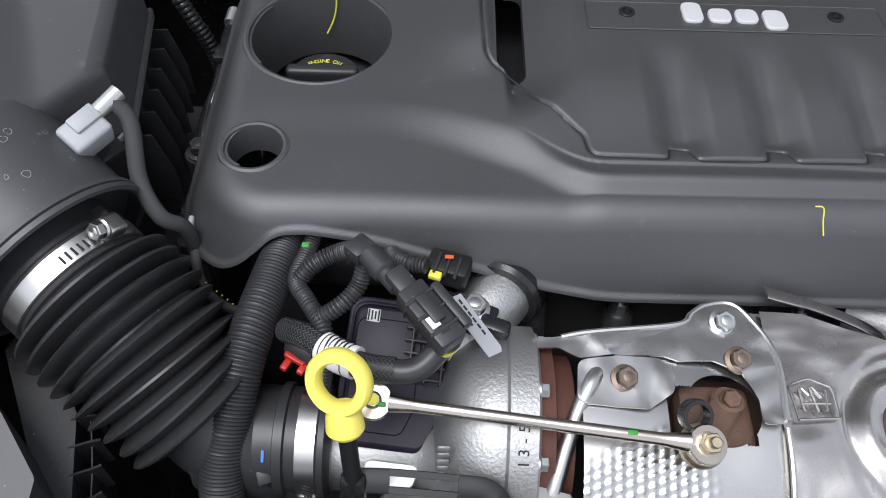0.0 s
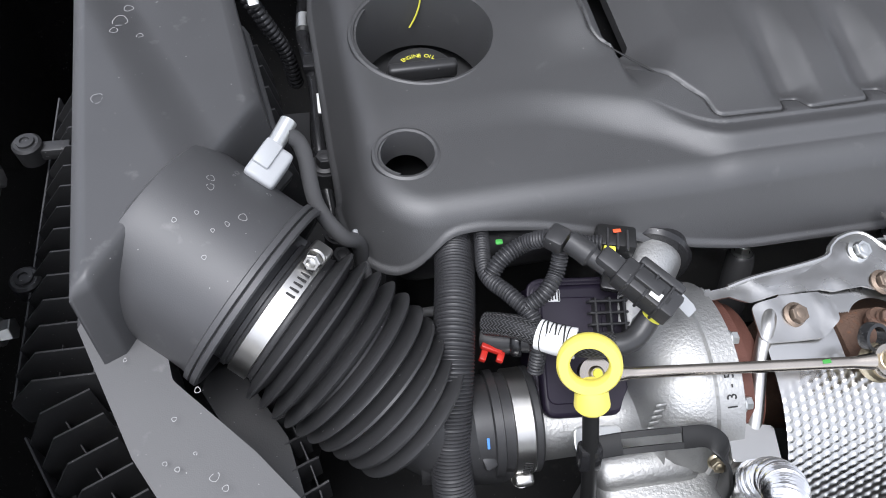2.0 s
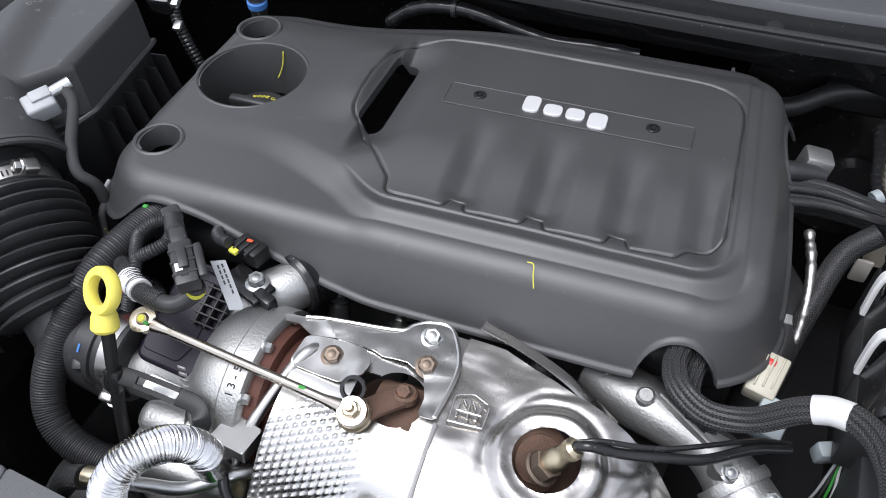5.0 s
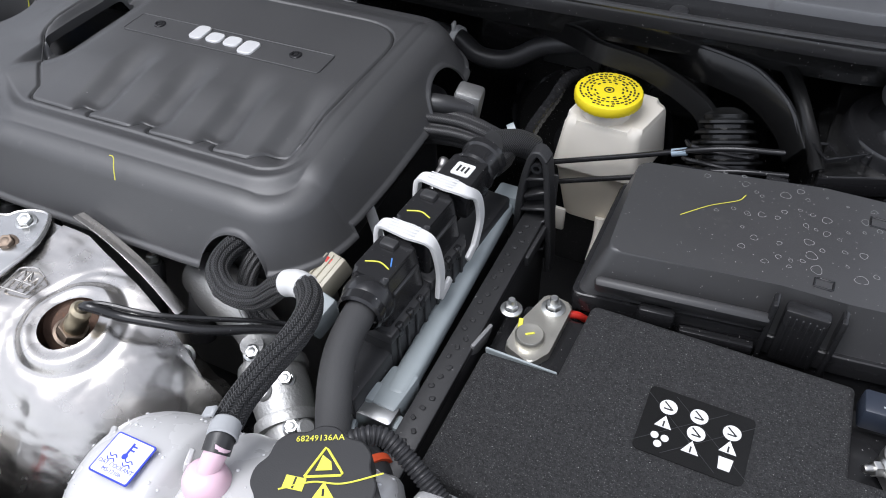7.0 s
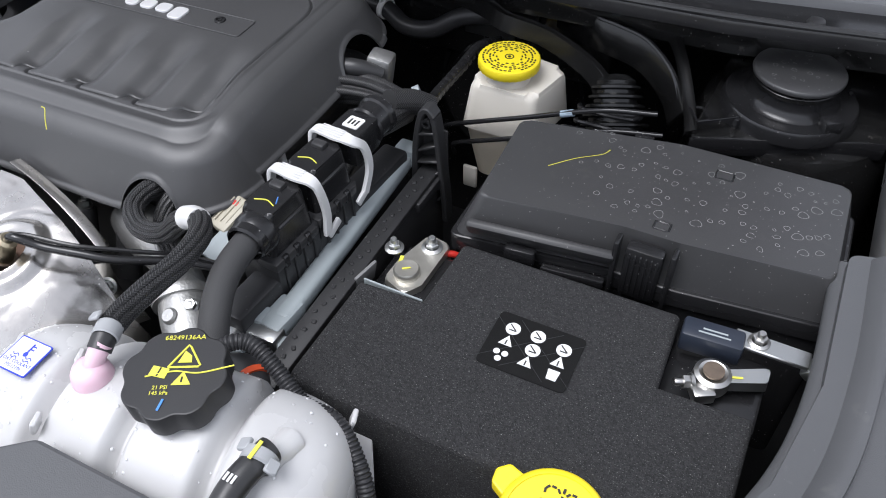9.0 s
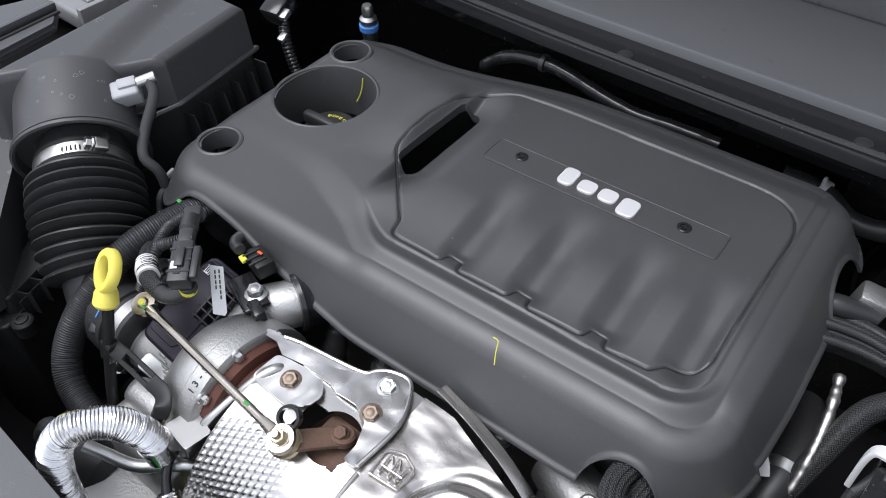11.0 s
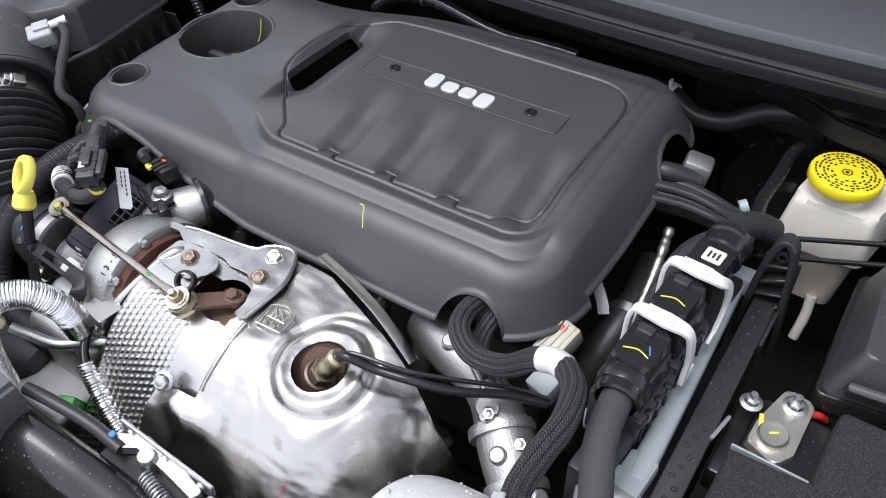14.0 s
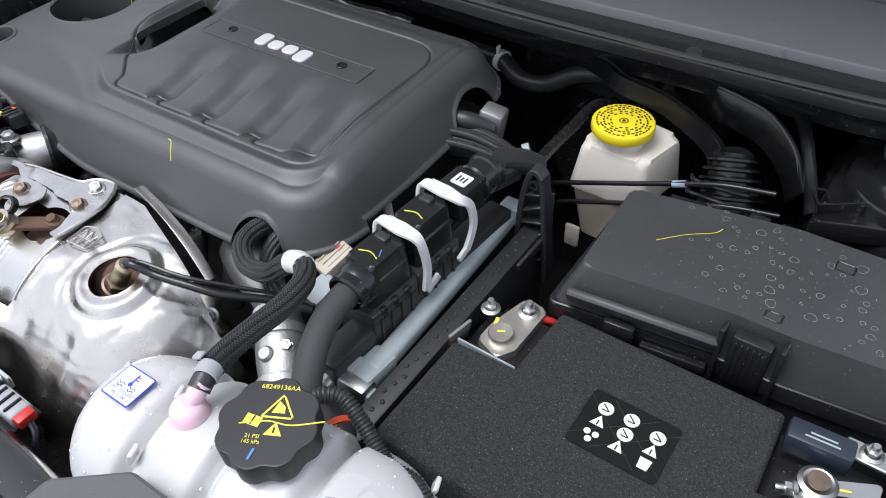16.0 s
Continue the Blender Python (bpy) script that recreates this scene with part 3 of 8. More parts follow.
def insert_line():
    pts = [(-0.104, 0.092), (-0.112, 0.040), (-0.110, -0.022), (-0.040, -0.103), (-0.036, -0.122)]
    for n in NOTCH:
        pts += [(n - 0.010, -0.1235), (n - 0.007, -0.110), (n + 0.007, -0.110), (n + 0.010, -0.1245)]
    pts += [(0.228, -0.122), (0.238, -0.108), (0.266, -0.098), (0.271, 0.128), (-0.055, 0.131), (-0.090, 0.115)]
    radii = [0.02, 0.03, 0.03, 0.010, 0.010] + [0.006, 0.003, 0.003, 0.006] * len(NOTCH) + [0.006, 0.006, 0.024, 0.055, 0.030, 0.015]
    return [(p.x, p.y) for p in rounded(pts, radii, 6)]


def line_distance(x, y, pts):
    best = np.full(x.shape, 9.0)
    for (ax, ay), (bx, by) in zip(pts, pts[1:] + pts[:1]):
        dx, dy = bx - ax, by - ay
        t = np.clip(((x - ax) * dx + (y - ay) * dy) / max(1e-12, dx * dx + dy * dy), 0, 1)
        best = np.minimum(best, np.hypot(x - ax - t * dx, y - ay - t * dy))
    return best


def rim_height(bx, by):
    """Height of the cover's lower edge by its place on the outline: arches over the loom, the hose and the rail."""
    soft_x = (-0.012, -0.006, 0.0, 0.006, 0.012)
    front = sum(np.interp(bx + k, (-0.338, -0.312, -0.288, -0.268, -0.245, -0.19, -0.12, -0.06, -0.02, 0.205, 0.33),
                          (0.940, 0.934, 0.944, 0.967, 0.972, 0.965, 0.947, 0.932, 0.928, 0.926, 0.934)) for k in soft_x) / len(soft_x)
    u = (bx - 0.250) / 0.033
    front = np.maximum(front, 0.926 + 0.036 * np.sqrt(np.clip(1 - u * u, 0, 1)))
    right = np.interp(by, (-0.15, 0.0, 0.20), (0.934, 0.943, 0.948))
    v = (by - 0.098) / 0.042
    right = np.maximum(right, 0.944 + 0.034 * np.sqrt(np.clip(1 - v * v, 0, 1)))
    out = np.where(by < -0.12, front, np.where(bx > 0.2, right, 0.942))
    return np.where(by > 0.16, 0.950, out)


def engine_cover():
    top = thing("engine_cover", "matte black moulded plastic engine cover with oil filler opening", "engine cover", (CX, CY, 0), TURN_C)
    x0, x1, y0, y1 = -0.338 + EDGE, 0.330 - EDGE, -0.198 + EDGE, 0.212 - EDGE
    step, reach = 0.0012, 0.102
    xs, ys = np.arange(x0 - reach, x1 + reach, step), np.arange(y0 - reach, y1 + reach, step)
    px, py = np.meshgrid(xs, ys, indexing="ij")
    qx, qy = np.clip(px, x0 + CORE_R, x1 - CORE_R), np.clip(py, y0 + CORE_R, y1 - CORE_R)
    far = np.hypot(px - qx, py - qy)
    d = np.clip(far - CORE_R, 0, None)
    ux, uy = (px - qx) / np.maximum(far, 1e-9), (py - qy) / np.maximum(far, 1e-9)
    arc = ARC * LEAN_W
    inside = d <= 0
    sx, sy = np.where(inside, px, qx + ux * CORE_R), np.where(inside, py, qy + uy * CORE_R)
    ztop = cover_top(sx, sy)
    wall_x, wall_y = sx + ux * EDGE, sy + uy * EDGE
    drop = ztop - rim_height(wall_x, wall_y)
    dmax = arc + np.clip(drop - ARC * (1 - math.cos(LEAN_W)), 0, None) / math.sin(LEAN_W)
    gone = d > dmax
    d = np.minimum(d, dmax)
    a = np.clip(d / ARC, 0, LEAN_W)
    rest = np.clip(d - arc, 0, None)
    h, v = ARC * np.sin(a) + rest * math.cos(LEAN_W), ARC * (1 - np.cos(a)) + rest * math.sin(LEAN_W)
    h = h + 0.0026 * smoothstep(0.0055, 0.0025, dmax - d)
    X, Y = sx + np.where(inside, 0, ux * h), sy + np.where(inside, 0, uy * h)
    line = line_distance(px, py, insert_line())
    groove = 0.0030 * np.exp(-(line / 0.0013) ** 2)
    Z = ztop - v - np.where(inside, groove, 0)
    # openings: round ones and the long slot
    slot_a, slot_b, slot_r = np.array((-0.0865, 0.076)), np.array((-0.0885, -0.024)), 0.0125
    ab = slot_b - slot_a
    t = np.clip(((X - slot_a[0]) * ab[0] + (Y - slot_a[1]) * ab[1]) / ab.dot(ab), 0, 1)
    holes = [(np.full(X.shape, cx), np.full(X.shape, cy), r) for cx, cy, r in ROUND_HOLES] + [(slot_a[0] + t * ab[0], slot_a[1] + t * ab[1], slot_r)]
    cut = np.zeros(X.shape)
    for cx, cy, r in holes:
        dist = np.hypot(X - cx, Y - cy)
        near = np.abs(dist - r) < step * 0.8
        X, Y = np.where(near, cx + (X - cx) / np.maximum(dist, 1e-9) * r, X), np.where(near, cy + (Y - cy) / np.maximum(dist, 1e-9) * r, Y)
        cut = np.where(dist < r - step * 0.75, 1, cut)
    ni, nj = X.shape
    idx = np.arange(ni * nj).reshape(ni, nj)
    quads = np.stack([idx[:-1, :-1], idx[1:, :-1], idx[1:, 1:], idx[:-1, 1:]], -1).reshape(-1, 4)
    flat_gone, flat_cut = gone.ravel(), cut.ravel() > 0
    keep = ~(flat_gone[quads].all(1)) & ~(flat_cut[quads].any(1))
    quads = quads[keep]
    used = np.unique(quads)
    remap = -np.ones(ni * nj, int)
    remap[used] = np.arange(len(used))
    verts = np.stack([X.ravel()[used], Y.ravel()[used], Z.ravel()[used]], -1)
    me = bpy.data.meshes.new("shell")
    me.from_pydata(verts.tolist(), [], remap[quads].tolist())
    me.update()
    bm = bmesh.new()
    bm.from_mesh(me)
    bpy.data.meshes.remove(me)
    bmesh.ops.remove_doubles(bm, verts=bm.verts, dist=0.00005)
    # the slot's inner walls and the turned-in lower edge
    rim = [e for e in bm.edges if e.is_boundary]
    out = bmesh.ops.extrude_edge_only(bm, edges=rim)
    for g in out["geom"]:
        if isinstance(g, bmesh.types.BMVert):
            c = g.co
            if abs(c.x) < 0.29 and -0.15 < c.y < 0.17 and c.z > 0.97:
                g.co.z -= 0.010
            else:
                g.co.x, g.co.y = c.x * 0.992, c.y * 0.99
    part("shell", bm, "cover", top, sharp=50)
    for cx, cy, r in ROUND_HOLES:
        z = float(cover_top(cx, cy))
        deep = 0.062 if r > 0.04 else 0.022
        tilt = pose(cx, cy, z, 0.8, 0, 0)
        part("hole_rim", lathe([(r + 0.0050, -0.002), (r + 0.0042, 0.0006), (r + 0.002, 0.0016), (r, 0.0010), (r - 0.001, -0.003),
                                (r - (0.006 if r > 0.04 else 0.004), -deep)], 64, tilt), "cover", top)
    ring = insert_line()
    # bead in the groove, coloured dark for the groove's shade
    part("seam", ring_profile([(x, y, float(cover_top(x, y)) - 0.0021) for x, y in ring], 0.0008, 6, 0.003), "groove", top, "dark seam round the raised insert")
    # badge plate with two screws and the emblem
    zp = 1.0048
    part("badge_plate", prism(rounded([(-0.024, 0.012), (0.224, 0.012), (0.224, 0.047), (-0.024, 0.047)], 0.003), zp - 0.002, zp + 0.0011, 0.0005, 1), "cover", top)
    part("plate_edge", ring_profile([(p.x, p.y, zp + 0.0009) for p in rounded([(-0.0245, 0.0115), (0.2245, 0.0115), (0.2245, 0.0475), (-0.0245, 0.0475)], 0.003)], 0.0007, 6), "cover", top)
    for x in (0.0094, 0.1855):
        s = part("screw", lathe([(0.0068, 0), (0.0068, 0.0012), (0.0058, 0.0018), (0.0042, 0.0018), (0.0038, 0.0004), (0.0024, 0.0002), (0.0022, 0.0012), (0, 0.0012)], 20,
                                pose(x, 0.033, zp + 0.001)), "gloss", top, "black torx screw")
    for cx, cy, w, hh in ((0.064, 0.0335, 0.017, 0.026), (0.0865, 0.0300, 0.019, 0.018), (0.1090, 0.0300, 0.019, 0.018), (0.1320, 0.0260, 0.019, 0.025)):
        part("emblem_shape", prism(rounded([(cx - w / 2, cy - hh / 2), (cx + w / 2, cy - hh / 2), (cx + w / 2, cy + hh / 2), (cx - w / 2, cy + hh / 2)], 0.007), zp + 0.001, zp + 0.0035, 0.0010), "emblem", top, "silver raised emblem shape")
    part("paint_mark", sweep([(0.112, -0.1705, 0.9985), (0.1175, -0.1715, 0.9985), (0.1190, -0.1765, 0.9905), (0.1215, -0.1820, 0.9810)], 0.0005, 6, 0.002), "chalk", top, "yellow paint pen mark")
    cx, cy, r = ROUND_HOLES[1]
    part("paint_mark", sweep([(cx + 0.008 - 0.0012 * k * k * 0.35, cy + 0.0555 - 0.0006 * k, 0.986 - 0.007 * k) for k in range(6)], 0.0008, 6, 0.002), "chalk", top, "yellow paint pen mark")
    return top


ROUND_HOLES = ((-0.281, -0.115, 0.0215), (-0.2445, 0.0145, 0.0590), (-0.283, 0.1025, 0.0225))
engine_cover()
cap = thing("oil_filler_cap", "black oil filler cap with yellow wording inside the cover's opening", "cap", (CX - 0.246, CY + 0.006, 0.934), TURN_C)
part("disc", lathe([(0.0, 0.012), (0.028, 0.012), (0.031, 0.010), (0.032, 0.0), (0, 0)], 40), "black", cap)
part("grip_bar", rbox((0, -0.008, 0.019), (0.062, 0.012, 0.016), 0.004, 3), "black", cap)
for k, ch in enumerate("ENGINE OIL"):
    a = radians(34 - 7.6 * k)
    if ch != " ":
        part("wording", writing(ch, 0.0062, pose(-0.0245 * math.sin(a), -0.006 + 0.0235 * math.cos(a), 0.0125, 0, 0, math.degrees(a)), 0.0002), "chalk", cap, "yellow printed wording")


# ---- engine block mass under the cover ----
eng = thing("engine_block", "dark aluminium engine block in the shade under its cover", "engine", (0, 0, 0))
part("block", rbox((0.19, 0.60, 0.68), (0.56, 0.28, 0.46), 0.03, 3), "black", eng)
part("cam_cover", rbox((0.19, 0.56, 0.890), (0.60, 0.34, 0.05), 0.02, 3, (0, 0, 2.3)), "black", eng)
part("front_face", rbox((0.28, 0.44, 0.78), (0.40, 0.07, 0.26), 0.02, 3), "cast", eng)

# ---- air cleaner ----
air = thing("air_cleaner_box", "black plastic air cleaner box with ribbed flange and clips", "air cleaner")


def lid_shell(nu=72, nv=84):
    """The lid: a flat crown that sinks to a lower shelf beside it, a slanted front over the duct, rounded edges and drafted walls."""
    bm, grid = bmesh.new(), []
    for a in range(nu + 1):
        x = -0.304 + 0.119 * (0.5 - 0.5 * math.cos(math.pi * a / nu) if a < 6 or a > nu - 6 else a / nu)
        front = float(np.interp(x, (-0.304, -0.292, -0.262, -0.234, -0.187, -0.184), (0.290, 0.296, 0.342, 0.377, 0.440, 0.444)))
        row = []
        for b in range(nv + 1):
            y = front + (0.574 - front) * b / nv
            xx = x - 0.085 * (y - 0.40) * (1 - a / nu) - 0.16 * (y - 0.444) * a / nu
            e = min(x + 0.304, 1.5 * (-0.185 - x), 1.2 * (y - front), 0.574 - y)
            fall = 0.011 - math.sqrt(max(0.0, 0.011 ** 2 - max(0.0, 0.011 - max(0.0, e)) ** 2))
            crown = float(smoothstep(-0.268, -0.226, x + 0.30 * (y - 0.44)))
            row.append(bm.verts.new((xx, y, 1.0565 - 0.0125 * crown + 0.010 * (y - 0.5) - fall)))
        grid.append(row)
    for a in range(nu):
        for b in range(nv):
            bm.faces.new((grid[a][b], grid[a + 1][b], grid[a + 1][b + 1], grid[a][b + 1]))
    mid = Vector((-0.255, 0.45, 0))
    for v in [g for g in bmesh.ops.extrude_edge_only(bm, edges=[e for e in bm.edges if e.is_boundary])["geom"] if isinstance(g, bmesh.types.BMVert)]:
        out = (Vector((v.co.x, v.co.y, 0)) - mid).normalized()
        inner = float(smoothstep(-0.245, -0.200, v.co.x))
        draft = 0.009 - 0.006 * inner
        v.co = Vector((v.co.x + draft * out.x, v.co.y + draft * out.y, 0.936 + 0.049 * inner))
    return bm


part("lid", lid_shell(), "airbox", air, sharp=60)
part("lid_edge", sweep([(-0.314, 0.300, 0.935), (-0.320, 0.45, 0.938), (-0.332, 0.578, 0.940), (-0.25, 0.582, 0.962), (-0.204, 0.582, 0.984), (-0.181, 0.446, 0.984), (-0.204, 0.405, 0.972), (-0.240, 0.360, 0.945)], 0.0034, 8, 0.01, smooth=False), "airbox", air)
SHELF = [(-0.318, 0.322, 0.986), (-0.280, 0.226, 0.961), (-0.253, 0.180, 0.949), (-0.234, 0.163, 0.944), (-0.188, 0.162, 0.940), (-0.178, 0.170, 0.940), (-0.178, 0.188, 0.943), (-0.207, 0.223, 0.952), (-0.256, 0.272, 0.967), (-0.262, 0.310, 0.978)]
part("front_shelf", slab([(x - 0.004, y - 0.003, z - 0.075) for x, y, z in SHELF], SHELF, 0.9, 0.95, 0.008, 0.004), "airbox", air)
part("inner_ledge", slab([(-0.262, 0.310, 0.80), (-0.190, 0.170, 0.80), (-0.176, 0.176, 0.80), (-0.190, 0.262, 0.80), (-0.225, 0.320, 0.80)],
                         [(-0.256, 0.300, 0.905), (-0.190, 0.176, 0.880), (-0.178, 0.182, 0.878), (-0.194, 0.255, 0.888), (-0.228, 0.312, 0.905)], 0.8, 0.9, 0.008, 0.003), "black", air)
part("tray", slab([(-0.36, 0.31), (-0.29, 0.14), (-0.185, 0.150), (-0.172, 0.168), (-0.205, 0.262), (-0.205, 0.300), (-0.15, 0.44), (-0.14, 0.60), (-0.36, 0.60)],
                  [(-0.365, 0.30), (-0.29, 0.135), (-0.182, 0.148), (-0.168, 0.166), (-0.203, 0.262), (-0.203, 0.300), (-0.15, 0.44), (-0.14, 0.605), (-0.365, 0.605)], 0.62, 0.855, 0.012, 0.003), "black", air)


part("lower_body", slab([(-0.33, 0.30), (-0.235, 0.350), (-0.188, 0.440), (-0.205, 0.590), (-0.345, 0.590)], [(-0.30, 0.31), (-0.235, 0.365), (-0.190, 0.446), (-0.210, 0.578), (-0.320, 0.578)], 0.80, 0.976, 0.008, 0.003), "black", air)


def fin(x, y, out, high, low, reach=0.034):
    """An upright stiffening fin with a slanted shoulder, standing out from the box."""
    o = Vector((*out, 0)).normalized()
    m = Matrix.Translation((x, y, 0)) @ Matrix((o, Vector((0, 0, 1)), o.cross(Vector((0, 0, 1))))).transposed().to_4x4()
    return moved(prism([(-0.004, low), (reach, low), (reach, low + 0.034), (reach * 0.62, high), (-0.004, high)], -0.0008, 0.0008, 0.0003, 1), m)


for k in range(14):
    part("rib", fin(-0.318, 0.300 + 0.0212 * k, (-1, 0), 0.936, 0.872, 0.064), "black", air)
for k in range(6):
    part("rib", fin(-0.190 - 0.0042 * k, 0.452 + 0.026 * k, (1, 0.15), 0.964, 0.890, 0.024), "black", air)
for k in range(8):
    t = k / 7
    part("rib", fin(-0.326 + 0.072 * t, 0.292 - 0.128 * t, (-0.9, -0.4), 0.926 - 0.012 * t, 0.862, 0.048), "black", air)
part("mid_wall", ribbon([(-0.352, 0.60, 0.892), (-0.352, 0.45, 0.890), (-0.352, 0.30, 0.887)], (0, 0, 1), 0.036, 0.0016), "black", air)
part("mid_wall", ribbon([(-0.346, 0.284, 0.885), (-0.305, 0.218, 0.879), (-0.270, 0.152, 0.872)], (0, 0, 1), 0.034, 0.0016), "black", air)
for k in range(5):
    part("rib", fin(-0.256 + 0.019 * k, 0.160 + 0.001 * k, (0.1, -1), 0.905, 0.858, 0.020), "black", air)
for k in range(6):
    t = k / 5
    part("rib", fin(-0.180 - 0.030 * t, 0.195 + 0.090 * t, (0.92, 0.38), 0.880 + 0.014 * t, 0.850, 0.020), "black", air)
part("mid_wall", ribbon([(-0.168, 0.190, 0.862), (-0.180, 0.235, 0.866), (-0.196, 0.280, 0.870)], (0, 0, 1), 0.026, 0.0016), "black", air)
for a, b in (((-0.383, 0.60, 0.892), (-0.383, 0.30, 0.886)), ((-0.376, 0.280, 0.878), (-0.304, 0.140, 0.862))):
    part("outer_lip", ribbon([a, [(p + q) / 2 for p, q in zip(a, b)], b], (0, 0, 1), 0.030, 0.0022), "airbox", air)
part("flange_edge", sweep([(-0.374, 0.60, 0.885), (-0.374, 0.31, 0.880), (-0.300, 0.132, 0.868), (-0.165, 0.145, 0.868)], 0.0025, 6, 0.02, smooth=False), "black", air)
for x, y, z in ((-0.390, 0.519, 0.937), (-0.387, 0.404, 0.908), (-0.310, 0.148, 0.853), (-0.163, 0.181, 0.858), (-0.135, 0.60, 0.92)):
    lug = part("clip_lug", lathe([(0.0, -0.02), (0.011, -0.02), (0.012, -0.002), (0.010, 0.0), (0, 0)], 18, pose(x, y, z)), "black", air)
    part("screw", lathe([(0.0075, 0), (0.0072, 0.002), (0.004, 0.0025), (0.0035, 0.001), (0, 0.001)], 16, pose(x, y, z)), "black", lug)
part("lug_arm", rbox((-0.372, 0.519, 0.925), (0.03, 0.012, 0.012), 0.002), "black", air)
part("lug_arm", rbox((-0.37, 0.404, 0.897), (0.03, 0.012, 0.012), 0.002), "black", air)
# outlet duct, a wide short cylinder with a double flange
AX = Vector((0.62, -0.45, -0.30)).normalized()
RIM = Vector((-0.207, 0.330, 0.974))
part("duct", lathe([(0.0, -0.080), (0.060, -0.080), (0.0650, -0.0775), (0.0666, -0.071), (0.067, -0.004), (0.0675, 0.0), (0.0705, 0.001), (0.0710, 0.0045), (0.0690, 0.0055), (0.0715, 0.0065), (0.0715, 0.0100),
                    (0.0690, 0.0110), (0.0665, 0.0095), (0.0640, 0.0), (0.052, -0.004), (0.048, -0.004), (0.0, -0.004)], 64, aim(RIM, AX)), "airbox", air)
part("sensor_pad", rbox((-0.190, 0.395, 0.999), (0.020, 0.042, 0.010), 0.002, 2, (0, 20, -38)), "black", air)

# intake bellows
bel = thing("intake_bellows", "black rubber corrugated air intake bellows", "hose")
START = RIM + AX * 0.014
PB = [START - AX * 0.016, START, START + AX * 0.030, START + AX * 0.072 + Vector((0, 0, -0.004)), START + AX * 0.110 + Vector((0.003, -0.003, -0.016)), START + AX * 0.140 + Vector((0.012, -0.002, -0.032)), START + AX * 0.16 + Vector((0.035, 0.01, -0.05))]


def bellows_radius(d, total):
    if d < 0.040:
        return 0.0480
    if d > 0.150:
        return 0.036
    t = (d - 0.040) / 0.110
    ripple = (0.5 - 0.5 * math.cos(2 * math.pi * 10 * t)) ** 0.7
    return 0.0470 - 0.003 * t + (0.0105 + 0.0050 * math.sin(math.pi * min(1, 0.15 + t))) * ripple


part("corrugated_hose", sweep(PB, bellows_radius, 56, 0.0016), "rubber", bel)
part("neck_cuff", lathe([(0.047, -0.001), (0.0500, 0.0), (0.0500, 0.003), (0.0485, 0.004), (0.0485, 0.022), (0.0500, 0.024), (0.047, 0.026)], 56, aim(START, AX)), "rubber", bel)
part("moulded_lug", rbox(START + AX * 0.020 + Vector((0.012, 0.030, 0.040)), (0.010, 0.012, 0.008), 0.002, 2, (0, 20, -35)), "rubber", bel)


def worm_clamp(name, label, at, axis, r, width, spin, way=1):
    """A steel hose band with slotted band end, housing and hex screw."""
    t = thing(name, label, "hose clamp", group="worm drive clamps")
    m = aim(at, axis) @ pose(0, 0, 0, 0, 0, spin)
    part("band", lathe([(r, -width / 2), (r + 0.0012, -width / 2 + 0.0006), (r + 0.0012, width / 2 - 0.0006), (r, width / 2), (r - 0.001, width / 2), (r - 0.001, -width / 2), (r, -width / 2)], 64, m), "steel", t)
    for k in range(7):
        a = way * (0.20 + k * 0.085)
        part("slot", moved(rbox((0, 0, 0), (0.0006, 0.0016, width * 0.62), 0.0002, 1), m @ pose((r + 0.0013) * math.cos(a), (r + 0.0013) * math.sin(a), 0, 0, 12, math.degrees(a))), "ink", t)
    part("housing", moved(rbox((r + 0.0055, 0, 0), (0.010, 0.016, width * 1.05), 0.003, 3), m), "steel", t)
    part("screw", moved(hexbolt(0.0060, 0.008, 0.0072), m @ pose(r + 0.0060, 0.008, 0, -90, 0, 0)), "steel", t)
    return t


worm_clamp("hose_clamp", "bright steel worm clamp round the bellows neck", START + AX * 0.013, AX, 0.0495, 0.014, 57)

# white air temperature sensor with its lead
sen = thing("air_sensor", "pale grey air sensor plugged into the duct", "sensor")
part("body", rbox((-0.184, 0.389, 1.027), (0.022, 0.029, 0.022), 0.003, 3, (8, 24, -32)), "palegrey", sen)
part("latch", rbox((-0.182, 0.391, 1.039), (0.012, 0.020, 0.006), 0.0015, 2, (8, 24, -32)), "palegrey", sen)
part("stub", lathe([(0.0, -0.012), (0.006, -0.012), (0.006, 0.012), (0.0, 0.012)], 14, aim((-0.173, 0.407, 1.038), (0.5, 0.8, 0.2))), "zinc", sen)
part("lead", sweep([(-0.170, 0.410, 1.038), (-0.160, 0.405, 1.025), (-0.155, 0.380, 0.995), (-0.140, 0.362, 0.978), (-0.128, 0.368, 0.955), (-0.130, 0.37, 0.89)], 0.0058, 10, 0.004), "tape", sen)

# ---- looms at the front left of the engine ----
lm = thing("corrugated_loom", "thick black corrugated cable loom bent over the intake", "cable")
part("conduit", sweep([(-0.045, 0.440, 0.935), (-0.055, 0.385, 0.944), (-0.063, 0.33, 0.950), (-0.073, 0.272, 0.940), (-0.082, 0.215, 0.897), (-0.074, 0.180, 0.858), (-0.040, 0.166, 0.835), (0.03, 0.165, 0.825)],
                      ribbed(0.0150, 0.0010, 0.0025), 28, 0.0005), "loom", lm)
for p in ((-0.098, 0.225, 0.905), (-0.055, 0.215, 0.895)):
    part("clip", rbox(p, (0.010, 0.012, 0.008), 0.002, 2, (30, 0, 20)), "black", lm)
sl = thing("split_loom", "thin black split loom with plugs over the turbo actuator", "cable")
